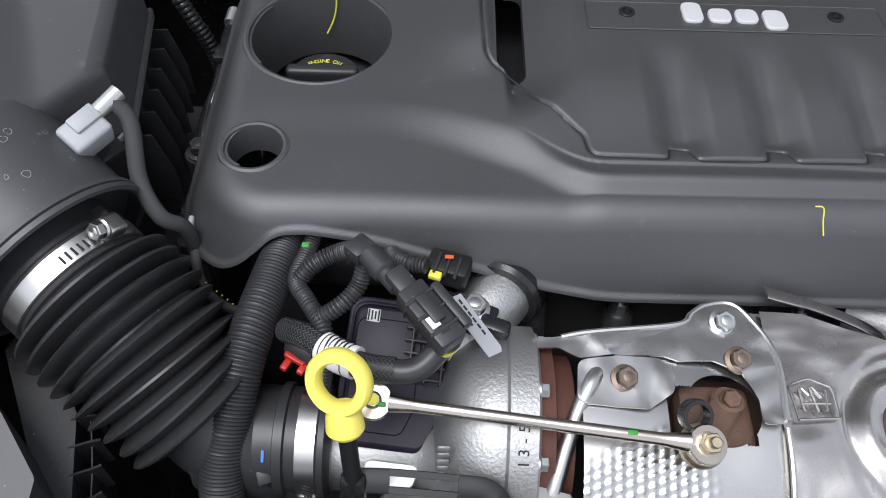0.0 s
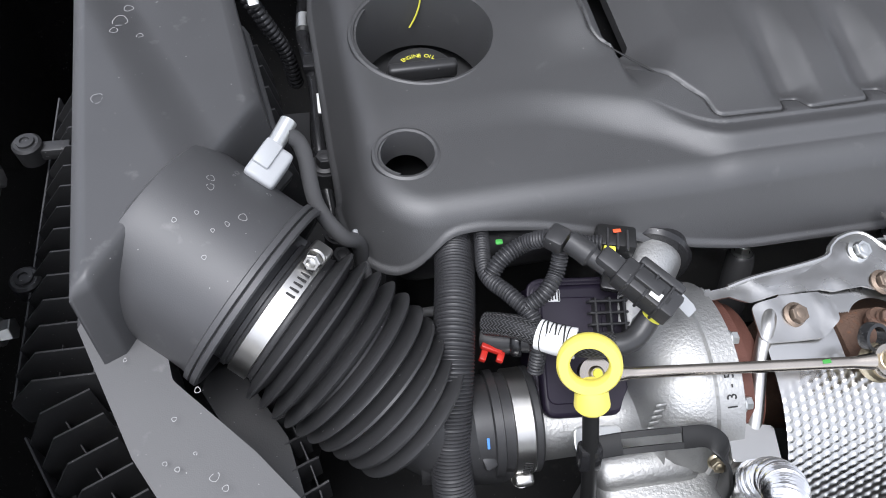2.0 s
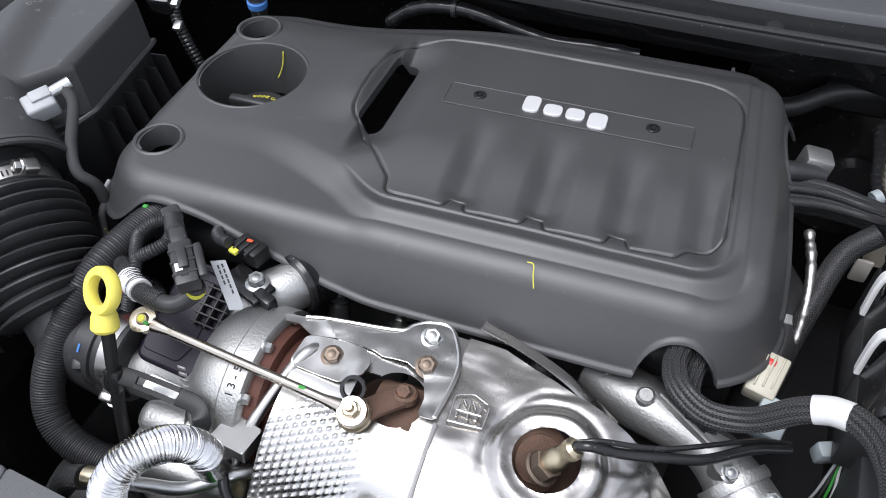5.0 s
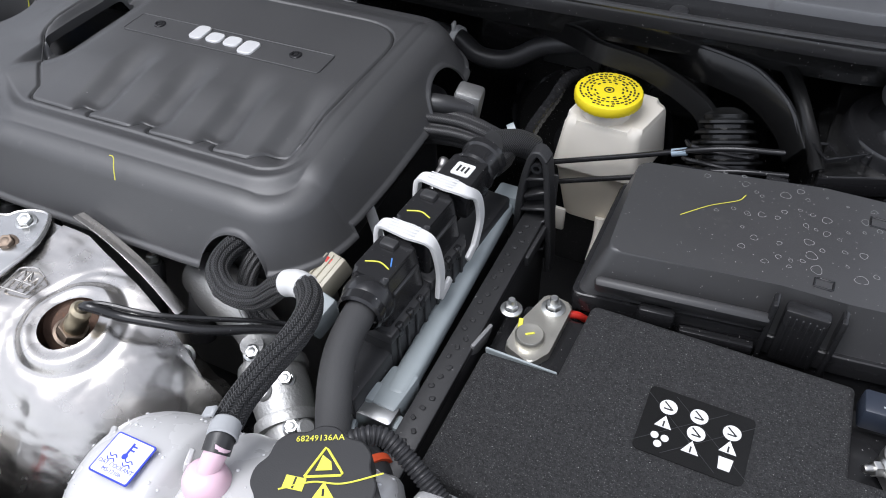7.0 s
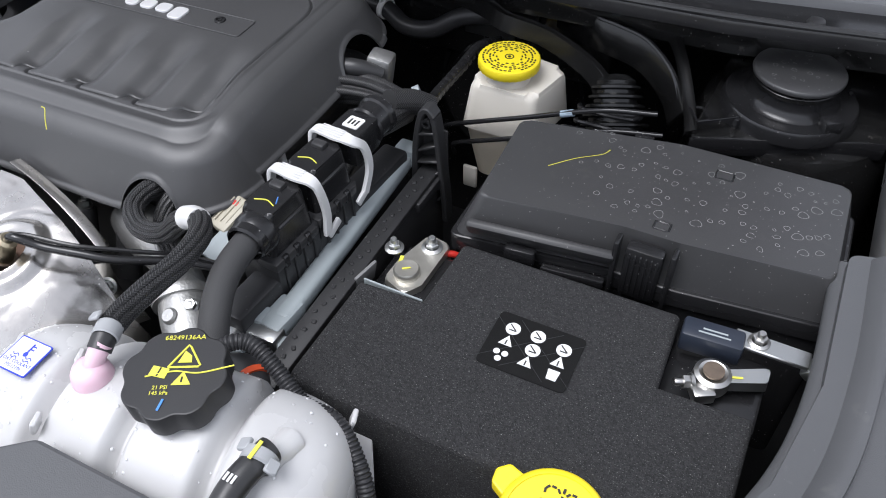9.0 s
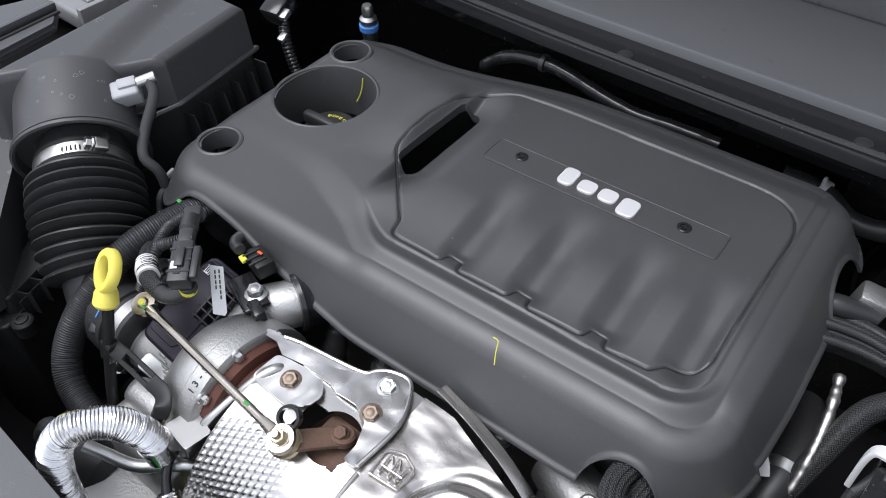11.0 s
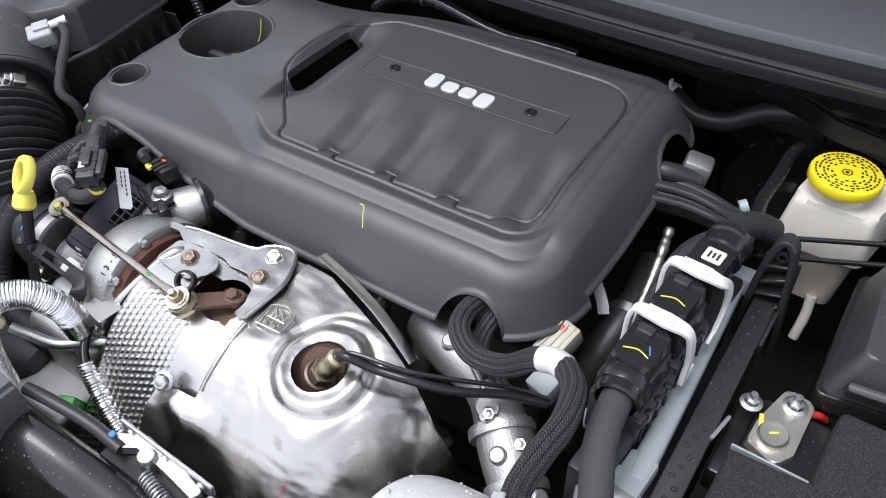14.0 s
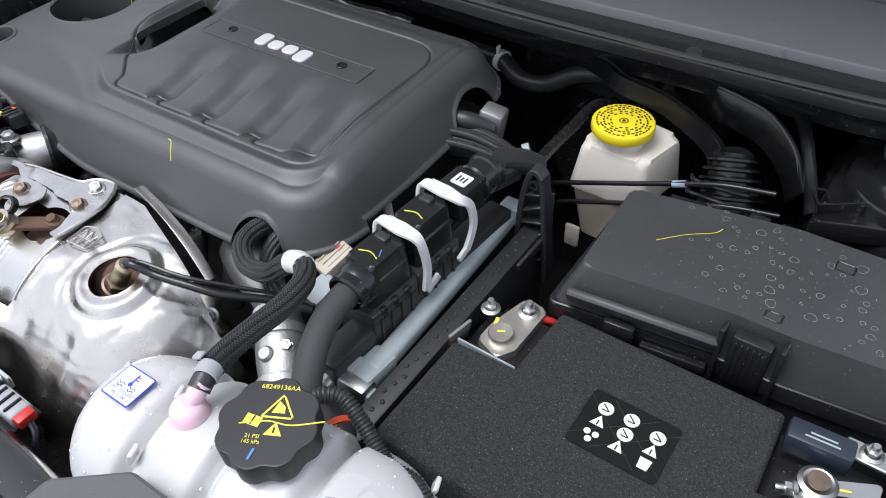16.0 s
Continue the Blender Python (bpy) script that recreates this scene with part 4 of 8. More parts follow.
part("conduit", sweep([(-0.030, 0.430, 0.950), (-0.038, 0.362, 0.958), (-0.042, 0.325, 0.966), (-0.030, 0.302, 0.972), (-0.018, 0.284, 0.970), (-0.016, 0.268, 0.958), (-0.018, 0.258, 0.940)], ribbed(0.0060, 0.0011, 0.0026), 16, 0.0005), "loom", sl)
part("conduit", sweep([(-0.040, 0.322, 0.968), (-0.030, 0.330, 0.976), (-0.014, 0.336, 0.982), (0.000, 0.330, 0.996)], ribbed(0.0064, 0.0011, 0.0026), 16, 0.0005), "loom", sl)
part("conduit", sweep([(-0.022, 0.290, 0.972), (-0.008, 0.296, 0.980), (0.002, 0.308, 0.984), (0.006, 0.318, 0.994)], ribbed(0.0060, 0.0011, 0.0026), 16, 0.0005), "loom", sl)
part("conduit", sweep([(0.010, 0.410, 0.945), (0.018, 0.360, 0.958), (0.030, 0.342, 0.968), (0.045, 0.336, 0.972)], ribbed(0.0060, 0.0011, 0.0026), 16, 0.0005), "loom", sl)
part("plug", rbox((0.003, 0.323, 1.004), (0.014, 0.017, 0.013), 0.003, 2, (0, 0, -40)), "black", sl)
part("plug", lathe([(0, -0.014), (0.008, -0.014), (0.0085, 0.002), (0.0065, 0.004), (0.0065, 0.016), (0, 0.016)], 16, aim((0.019, 0.306, 1.008), (0.66, -0.74, -0.06))), "black", sl)
part("green_mark", rbox((-0.034, 0.332, 0.994), (0.005, 0.004, 0.002), 0.0008), "green", sl)

# ---- turbocharger ----
tb = thing("turbocharger", "cast aluminium turbocharger compressor with a rusty turbine side", "turbocharger")
CT = Vector((0.085, 0.262, 0.878))
XM = aim(CT, (1, 0, 0))
part("compressor_scroll", lathe([(0.030, -0.030), (0.046, -0.027), (0.060, -0.019), (0.0685, -0.008), (0.0735, 0.006), (0.0735, 0.016), (0.0755, 0.018), (0.0755, 0.036), (0.072, 0.038), (0.0, 0.038)], 64, XM), "cast", tb)
part("turbine_flange", lathe([(0.0, 0.036), (0.066, 0.036), (0.066, 0.048), (0.056, 0.050), (0.056, 0.062), (0.0, 0.062)], 64, XM), "ironred", tb)
part("snout", lathe([(0.0, -0.135), (0.032, -0.135), (0.034, -0.132), (0.0345, -0.104), (0.027, -0.098), (0.027, -0.045), (0.036, -0.030), (0.056, -0.016), (0, -0.016)], 56, aim(CT + Vector((0, -0.016, -0.010)), (1, 0, 0))), "cast", tb)
part("outlet_elbow", sweep([(0.070, 0.300, 0.905), (0.078, 0.325, 0.918), (0.098, 0.348, 0.922), (0.115, 0.385, 0.915)], 0.024, 28, 0.006), "cast", tb)
part("outlet_collar", lathe([(0.022, -0.014), (0.029, -0.014), (0.031, -0.010), (0.028, -0.006), (0.028, 0.010), (0.031, 0.014), (0.022, 0.016)], 40, aim((0.104, 0.360, 0.922), (0.4, 0.9, -0.1))), "gloss", tb)
part("casting_pad", rbox((0.060, 0.205, 0.868), (0.080, 0.030, 0.05), 0.012, 3, (25, 0, 0)), "cast", tb)
part("lower_casting", rbox((0.075, 0.185, 0.83), (0.11, 0.06, 0.10), 0.015, 3), "cast", tb)
for k in range(5):
    a = radians(-60 + 38 * k)
    p = CT + Vector((0.036, 0, 0)) + 0.070 * Vector((0, -math.cos(a + 0.6), math.sin(a + 0.6)))
    part("bolt", hexbolt(0.0048, 0.007, 0.0062, aim(p, (1, 0, 0))), "zinc", tb)
for body, a in (("85", -28), ("13-5", 8)):
    for n_, ch in enumerate(body):
        b = radians(a + 5.5 * n_)
        out_ = Vector((0, -math.cos(b + 0.75), math.sin(b + 0.75)))
        m_ = facing(CT + Vector((0.027, 0, 0)) + out_ * 0.0757, out_, (0, math.sin(b + 0.75), math.cos(b + 0.75)))
        part("raised_number", writing(ch, 0.010, m_, 0.0004), "ink", tb, "raised casting number")
for k in range(7):
    part("foundry_bar", rbox((0.062, 0.222 - 0.0012 * k, 0.938 - 0.0075 * k), (0.008, 0.002, 0.0042), 0.0008, 1), "cast", tb)

# bracket over the turbo with bolt
brk = thing("sensor_bracket", "black steel bracket bolted to the turbo outlet", "bracket")
part("plate", rbox((0.070, 0.318, 0.944), (0.048, 0.026, 0.006), 0.002, 2, (0, 0, -20)), "gloss", brk)
part("upright", rbox((0.093, 0.308, 0.938), (0.022, 0.012, 0.024), 0.003, 2, (0, 0, -20)), "gloss", brk)
part("bolt", hexbolt(0.0075, 0.009, 0.011, pose(0.079, 0.320, 0.947)), "zinc", brk)

# wastegate actuator, dark violet lid
act = thing("wastegate_actuator", "dark violet plastic turbo actuator with label and ribs", "actuator")
AM = pose(0.026, 0.286, 0.905, 24, 4, -3)
lidp = rounded([(-0.036, -0.053), (0.028, -0.053), (0.038, -0.030), (0.038, 0.052), (-0.036, 0.052)], 0.012)
part("body", moved(prism(lidp, -0.035, 0.006, 0.002), AM), "violet", act)
part("lid", moved(prism([p * 0.93 for p in lidp], 0.006, 0.015, 0.004, 3), AM), "violet", act)
part("lid_field", moved(prism([Vector((p.x * 0.62 - 0.008, p.y * 0.74)) for p in lidp], 0.015, 0.0164, 0.0008, 1), AM), "violet", act)
part("seam", moved(prism([p * 1.05 for p in lidp], 0.001, 0.005, 0.0015), AM), "violet", act)
for k in range(5):
    part("cooling_rib", moved(rbox((0.019, 0.000 + 0.0085 * k, 0.0200), (0.030, 0.0020, 0.009), 0.0006, 1), AM), "black", act)
for k in range(3):
    part("cooling_rib", moved(rbox((0.009 + 0.011 * k, 0.017, 0.0200), (0.0020, 0.040, 0.009), 0.0006, 1), AM), "black", act)
part("lug", moved(prism(rounded([(-0.012, -0.075), (0.022, -0.072), (0.026, -0.056), (-0.012, -0.056)], 0.006), 0.008, 0.013, 0.001), AM), "zinc", act)
code = part("data_code", moved(rbox((-0.020, 0.040, 0.0166), (0.009, 0.009, 0.0006), 0.0002, 1), AM), "label", act, "tiny printed code square")
for k in range(4):
    part("code_bar", moved(rbox((-0.0235 + 0.0023 * k, 0.040, 0.0171), (0.0011, 0.008 - 0.0012 * (k % 3), 0.0003), 0, 1), AM), "ink", code)

con = thing("actuator_plug", "black multi-pin plug with paper flag over the actuator", "electrical plug")
CM = facing((0.050, 0.274, 1.006), (0.10, -0.12, 1), (0.66, -0.74, -0.06))
part("shell", moved(rbox((0, 0, 0), (0.044, 0.019, 0.016), 0.0022, 2), CM), "black", con)
for k in range(3):
    part("shell_rib", moved(rbox((-0.012 + 0.012 * k, 0, 0.0), (0.0022, 0.0208, 0.0176), 0.0006, 1), CM), "black", con)
part("latch_window", moved(rbox((0.010, -0.001, 0.0082), (0.010, 0.006, 0.0008), 0.0003, 1), CM), "ink", con)
part("collar", moved(rbox((-0.028, 0, 0), (0.020, 0.014, 0.012), 0.003, 2), CM), "black", con)
part("latch", moved(rbox((-0.002, 0, 0.0095), (0.020, 0.008, 0.004), 0.001, 2), CM), "black", con)
part("seal_tab", moved(rbox((0.002, 0.013, 0.004), (0.034, 0.007, 0.009), 0.002, 2), CM), "black", con)
part("label_patch", moved(rbox((0.006, -0.004, 0.0093), (0.008, 0.006, 0.0005), 0.0001, 1), CM), "label", con)
part("tail", sweep([(0.062, 0.266, 0.996), (0.058, 0.268, 0.984), (0.047, 0.258, 0.976), (0.036, 0.254, 0.974), (0.022, 0.256, 0.973)], 0.0078, 14, 0.004), "rubber", con)
part("yellow_band", sweep([(0.0600, 0.2672, 0.990), (0.0585, 0.2680, 0.985)], 0.0083, 14, 0.002), "chalk", con)
part("braid", sweep([(0.030, 0.255, 0.9735), (0.012, 0.257, 0.973), (-0.006, 0.265, 0.970), (-0.028, 0.281, 0.964), (-0.046, 0.294, 0.95)], 0.0085, 14, 0.004), "finebraid", con)
part("barcode_wrap", sweep([(0.006, 0.2595, 0.9722), (-0.005, 0.2645, 0.9702), (-0.016, 0.2720, 0.9675)], 0.0105, 18, 0.003), "label", con, "white paper barcode wrap")
for k in range(7):
    q = Vector((0.002, 0.2612, 0.9716)).lerp(Vector((-0.013, 0.2700, 0.9682)), k / 6)
    part("barcode_bar", sweep([q, q + Vector((-0.0007 - 0.0004 * (k % 2), 0.0004, -0.0002))], 0.01075, 18, 0.001), "ink", con)
FA, FB = Vector((0.060, 0.300, 0.992)), Vector((0.095, 0.270, 0.972))
FM = facing((FA + FB) / 2, (0.45, -0.25, 0.85), FB - FA)
part("paper_flag", moved(prism([(-0.024, -0.006), (0.021, -0.006), (0.024, 0.004), (0.021, 0.006), (-0.021, 0.006)], 0, 0.0004), FM), "palegrey", con, "pale paper flag with print")
for row in range(2):
    for k in range(6 - 2 * row):
        part("print_bar", moved(rbox((-0.017 + 0.0048 * k, 0.002 - 0.0036 * row, 0.0006), (0.0036, 0.0014, 0.0002), 0, 1), FM), "ink", con)
gp = thing("sensor_plug", "small black sensor plug with a yellow lock tab", "electrical plug")
part("body", rbox((0.060, 0.345, 0.958), (0.030, 0.020, 0.018), 0.003, 2, (0, 0, -15)), "satin", gp)
for k in range(3):
    part("body_rib", rbox((0.052 + 0.007 * k, 0.3425 - 0.002 * k, 0.9675), (0.002, 0.018, 0.003), 0.0006, 1, (0, 0, -15)), "black", gp)
part("yellow_tab", rbox((0.051, 0.333, 0.966), (0.009, 0.006, 0.004), 0.001, 2, (0, 0, -15)), "chalk", gp)
part("orange_spot", rbox((0.060, 0.347, 0.9692), (0.006, 0.003, 0.001), 0.0004), "orange", gp)
rp = thing("vacuum_plug", "black plug with a red lock tab beside the loom", "electrical plug")
part("body", lathe([(0, -0.02), (0.010, -0.02), (0.011, 0.0), (0.009, 0.004), (0.009, 0.02), (0, 0.02)], 18, aim((-0.028, 0.292, 0.925), (0.9, -0.3, 0.2))), "black", rp)
part("red_tab", joined(rbox((-0.042, 0.286, 0.925), (0.016, 0.004, 0.005), 0.001, 2, (0, 10, -25)), rbox((-0.036, 0.281, 0.922), (0.005, 0.010, 0.005), 0.001, 2, (0, 10, -25)), rbox((-0.048, 0.284, 0.921), (0.005, 0.010, 0.005), 0.001, 2, (0, 10, -25))), "red", rp)
part("ribbed_collar", lathe([(0, -0.004), (0.0115, -0.004), (0.0125, -0.002), (0.0125, 0.002), (0.0115, 0.004), (0, 0.004)], 18, aim((-0.022, 0.290, 0.926), (0.9, -0.3, 0.2))), "gloss", rp)

# throttle hose end and its clamp
worm_clamp("hose_clamp", "steel worm clamp on the compressor inlet hose", (-0.028, 0.247, 0.882), (1, 0, 0), 0.0375, 0.014, 205, -1)
ih = thing("inlet_hose", "black rubber hose on the compressor inlet", "hose")
part("hose", lathe([(0.0, -0.075), (0.037, -0.075), (0.038, -0.065), (0.0365, -0.02), (0.0365, 0.006), (0.039, 0.008), (0.039, 0.012), (0.036, 0.014), (0.0, 0.014)], 48, aim((-0.028, 0.247, 0.882), (1, 0, 0))), "rubber", ih)

# dipstick
dip = thing("oil_dipstick", "bright yellow ring handle on a black dipstick tube", "dipstick")
DM = aim((0.001, 0.230, 1.003), (-0.30, -0.75, 0.60))
prof = [(0.0130, -0.005), (0.0185, -0.005), (0.0200, -0.003), (0.0200, 0.003), (0.0185, 0.005), (0.0130, 0.005), (0.0118, 0.003), (0.0118, -0.003), (0.0130, -0.005)]
part("ring_handle", lathe(prof, 44, DM), "paleyellow", dip)
part("neck", lathe([(0.0, -0.012), (0.0095, -0.012), (0.0115, -0.009), (0.0105, 0.001), (0.0085, 0.006), (0, 0.006)], 24, aim((0.0035, 0.2195, 0.983), (-0.1, 0.45, 0.9))), "paleyellow", dip)
part("tube", sweep([(0.004, 0.218, 0.976), (0.008, 0.200, 0.93), (0.012, 0.180, 0.87), (0.014, 0.165, 0.80), (0.014, 0.16, 0.70)], 0.0055, 12, 0.01), "satin", dip)
BW = Vector((0, 0.90, 0.43))
BP = [Vector(p) for p in ((0.008, 0.2015, 0.931), (0.030, 0.2020, 0.931), (0.050, 0.2010, 0.932), (0.072, 0.2000, 0.932), (0.090, 0.1985, 0.931), (0.099, 0.190, 0.926), (0.101, 0.176, 0.914), (0.101, 0.168, 0.895))]
part("guide_bracket", joined(ribbon(BP[3:], BW, 0.015, 0.003), ribbon(BP[:2], BW, 0.015, 0.003), *[ribbon([p + BW * o for p in BP[1:4]], BW, 0.0045, 0.003) for o in (-0.0052, 0.0052)]), "satin", dip, "black slotted guide bracket")
part("bracket_bolt", hexbolt(0.0055, 0.007, 0.007, aim((0.098, 0.186, 0.914), (-0.2, -0.8, 0.5))), "brass", dip)
part("bracket_clip", rbox((0.008, 0.199, 0.925), (0.016, 0.012, 0.022), 0.003, 2, (-20, 0, 0)), "gloss", dip)

# actuator rod like a long ring spanner
rod = thing("wastegate_rod", "bright steel wastegate rod with ring ends", "rod")
A, B = Vector((0.017, 0.242, 0.958)), Vector((0.220, 0.224, 0.958))
AB = (B - A).normalized()
part("shaft", sweep([A + AB * 0.010, A + AB * 0.022, B - AB * 0.022, B - AB * 0.010], lambda d, t: 0.0042 + 0.0022 * (max(0, 1 - d / 0.016) + max(0, 1 - (t - d) / 0.016)), 14, 0.003, 0.8, smooth=False), "rodsteel", rod)
for p, mtl in ((A, "rodsteel"), (B, "rodsteel")):
    e = part("ring_end", lathe([(0.0055, -0.003), (0.0115, -0.003), (0.0125, 0), (0.0115, 0.003), (0.0055, 0.003), (0.0055, -0.003)], 30, aim(p, (0.05, -0.35, 1))), mtl, rod)
part("ball_stud", lathe([(0, 0.006), (0.004, 0.0055), (0.0055, 0.004), (0.006, 0.001), (0.006, -0.004), (0, -0.004)], 20, aim(A, (0.05, -0.35, 1))), "brass", rod)
part("yellow_dot", lathe([(0.0035, 0.0061), (0.003, 0.0067), (0, 0.0067)], 12, aim(A, (0.05, -0.35, 1))), "chalk", rod)
part("green_mark", rbox(A + Vector((0.006, -0.004, 0.004)), (0.005, 0.003, 0.002), 0.0008), "green", rod)
part("green_mark", rbox(B - AB * 0.045 + Vector((0, 0, 0.0036)), (0.006, 0.003, 0.001), 0.0004), "green", rod)
part("stud_nut", hexbolt(0.0065, 0.010, 0.0100, aim(B + Vector((0, 0, 0.001)), (0.05, -0.35, 1)), 0.004), "brass", rod)
part("spacer", lathe([(0.0, -0.014), (0.0130, -0.014), (0.0140, -0.011), (0.0120, -0.009), (0.0140, -0.006), (0.0125, -0.003), (0, -0.003)], 28, aim(B, (0.05, -0.35, 1))), "brass", rod)
part("crank_arm", joined(ribbon([B - Vector((0, 0, 0.006)), (0.232, 0.244, 0.944), (0.248, 0.266, 0.936)], (0.8, -0.55, 0), 0.019, 0.006), lathe([(0, 0.0), (0.011, 0.0), (0.011, 0.006), (0.009, 0.008), (0, 0.008)], 20, pose(0.246, 0.263, 0.934, -15, 0, 0))), "iron", rod)
part("crank_bolt", hexbolt(0.0060, 0.006, 0.0070, aim((0.246, 0.263, 0.942), (0.05, -0.3, 1))), "iron", rod)
part("spring_ring", lathe([(0.0075, -0.004), (0.0100, -0.004), (0.0105, 0.0), (0.0100, 0.004), (0.0075, 0.004), (0.0075, -0.004)], 28, aim((0.214, 0.240, 0.964), (0.2, -0.6, 0.8))), "gloss", rod)
part("hose_bead", lathe([(0.0365, -0.004), (0.0395, -0.003), (0.0395, 0.003), (0.0365, 0.004)], 48, aim((-0.046, 0.247, 0.882), (1, 0, 0))), "rubber", ih)
part("paint_mark", rbox((-0.055, 0.222, 0.9095), (0.002, 0.008, 0.001), 0.0003, 1, (40, 0, 0)), "bluepen", ih, "blue paint pen mark")

# bolts and a thin taped lead between air cleaner and cover
for x, y, z in ((-0.148, 0.471, 0.930), (-0.142, 0.409, 0.920), (-0.142, 0.386, 0.910)):
    b = tagged(part("flange_bolt", hexbolt(0.0075, 0.011, 0.011, pose(x, y, z)), "black"), "black flanged bolt beside the air cleaner", "bolt", "air cleaner bolts")
    part("boss", lathe([(0.013, -0.08), (0.013, -0.001), (0, -0.001)], 18, pose(x, y, z)), "black", b)
tl = thing("taped_lead", "thin black lead with yellow stitching behind the bellows", "cable")
part("lead", sweep([(-0.128, 0.378, 0.935), (-0.125, 0.360, 0.935), (-0.122, 0.350, 0.918), (-0.110, 0.339, 0.910), (-0.092, 0.332, 0.909), (-0.074, 0.331, 0.910)], 0.0040, 10, 0.003), "tape", tl)
for k in range(8):
    q = Vector((-0.122, 0.350, 0.9225)).lerp(Vector((-0.092, 0.332, 0.9135)), k / 7)
    part("stitch", rbox(q, (0.0012, 0.0012, 0.0012), 0.0003, 1), "chalk", tl)
part("end_tab", rbox((-0.130, 0.382, 0.944), (0.004, 0.012, 0.016), 0.001, 1, (20, 0, 0)), "palegrey", tl)


# ---- open bonnet over the bay, leaning back from its hinges ----
hood = thing("open_bonnet", "open bonnet with grey painted underside standing over the bay", "car bonnet", kind="structure")
part("underside", rbox((MID, 0.80, 1.47), (1.34, 0.94, 0.03), 0.012, 2, (-64, 0, 0)), "paintgrey", hood)
part("skin", rbox((MID, 0.83, 1.49), (1.40, 0.98, 0.012), 0.005, 2, (-64, 0, 0)), "paintblack", hood)

# ---- exhaust heat shield ----
O2 = Vector((0.369, 0.248, 0.937))
CRANK = Vector((0.242, 0.257, 0.940))


def shield_point(x, s):
    """A point of the pressed shield: s runs in metres from the rear edge over the crown and down the front."""
    top = 0.9425 - 5.2 * max(0.0, x - 0.375) ** 2 - 16 * max(0.0, x - 0.445) ** 2 + 0.002 * math.sin(14 * x)
    rad = 0.118 * (1 - 0.38 * (max(0.0, x - 0.34) / 0.16) ** 2)
    cy = 0.262 + 0.16 * max(0.0, x - 0.38)
    rear = 0.332 - 0.48 * max(0.0, 0.26 - x) - 0.35 * max(0.0, x - 0.31)
    flat = max(0.0, rear - cy)
    if s < flat:
        return Vector((x, rear - s, top + 0.002 * (1 - s / max(flat, 1e-6))))
    a = (s - flat) / rad
    if a > 0.88:
        drop = (a - 0.88) * rad
        a = 0.88
        return Vector((x, cy - rad * math.sin(a) - drop * 0.64, top - rad + rad * math.cos(a) - drop * 0.77))
    return Vector((x, cy - rad * math.sin(a), top - rad + rad * math.cos(a)))


def shield_sheet(x0, x1, step, length, relief, keep=None):
    nx, ns = int((x1 - x0) / step), int(length / step)
    pts = [[shield_point(x0 + (x1 - x0) * i / nx, length * j / ns) for j in range(ns + 1)] for i in range(nx + 1)]
    bm = bmesh.new()
    vs = []
    for i in range(nx + 1):
        row = []
        for j in range(ns + 1):
            p = pts[i][j]
            n = (pts[min(i + 1, nx)][j] - pts[max(i - 1, 0)][j]).cross(pts[i][min(j + 1, ns)] - pts[i][max(j - 1, 0)])
            n = n.normalized() if n.length > 1e-9 else Vector((0, 0, 1))
            if n.z < 0 and n.y > 0:
                n = -n
            if n.z < -0.2:
                n = -n
            row.append(bm.verts.new(p + n * relief(p, x0 + (x1 - x0) * i / nx, length * j / ns)))
        vs.append(row)
    for i in range(nx):
        for j in range(ns):
            c = (vs[i][j].co + vs[i + 1][j + 1].co) / 2
            if (c - O2).length < 0.0262 or (c - CRANK).length < 0.024 or (c.x > 0.205 and c.x < 0.262 and 0.235 < c.y < 0.272 and c.z > 0.92):
                continue
            if keep and not keep(x0 + (x1 - x0) * (i + 0.5) / nx, length * (j + 0.5) / ns):
                continue
            bm.faces.new((vs[i][j], vs[i + 1][j], vs[i + 1][j + 1], vs[i][j + 1]))
    loose = [v for v in bm.verts if not v.link_faces]
    bmesh.ops.delete(bm, geom=loose, context="VERTS")
    for v in bm.verts:
        if v.is_boundary:
            for c, r in ((O2, 0.0265), (CRANK, 0.0245)):
                d = (v.co - c).length
                if d < r + step * 1.2:
                    v.co = c + (v.co - c) * (r / d)
    return bm


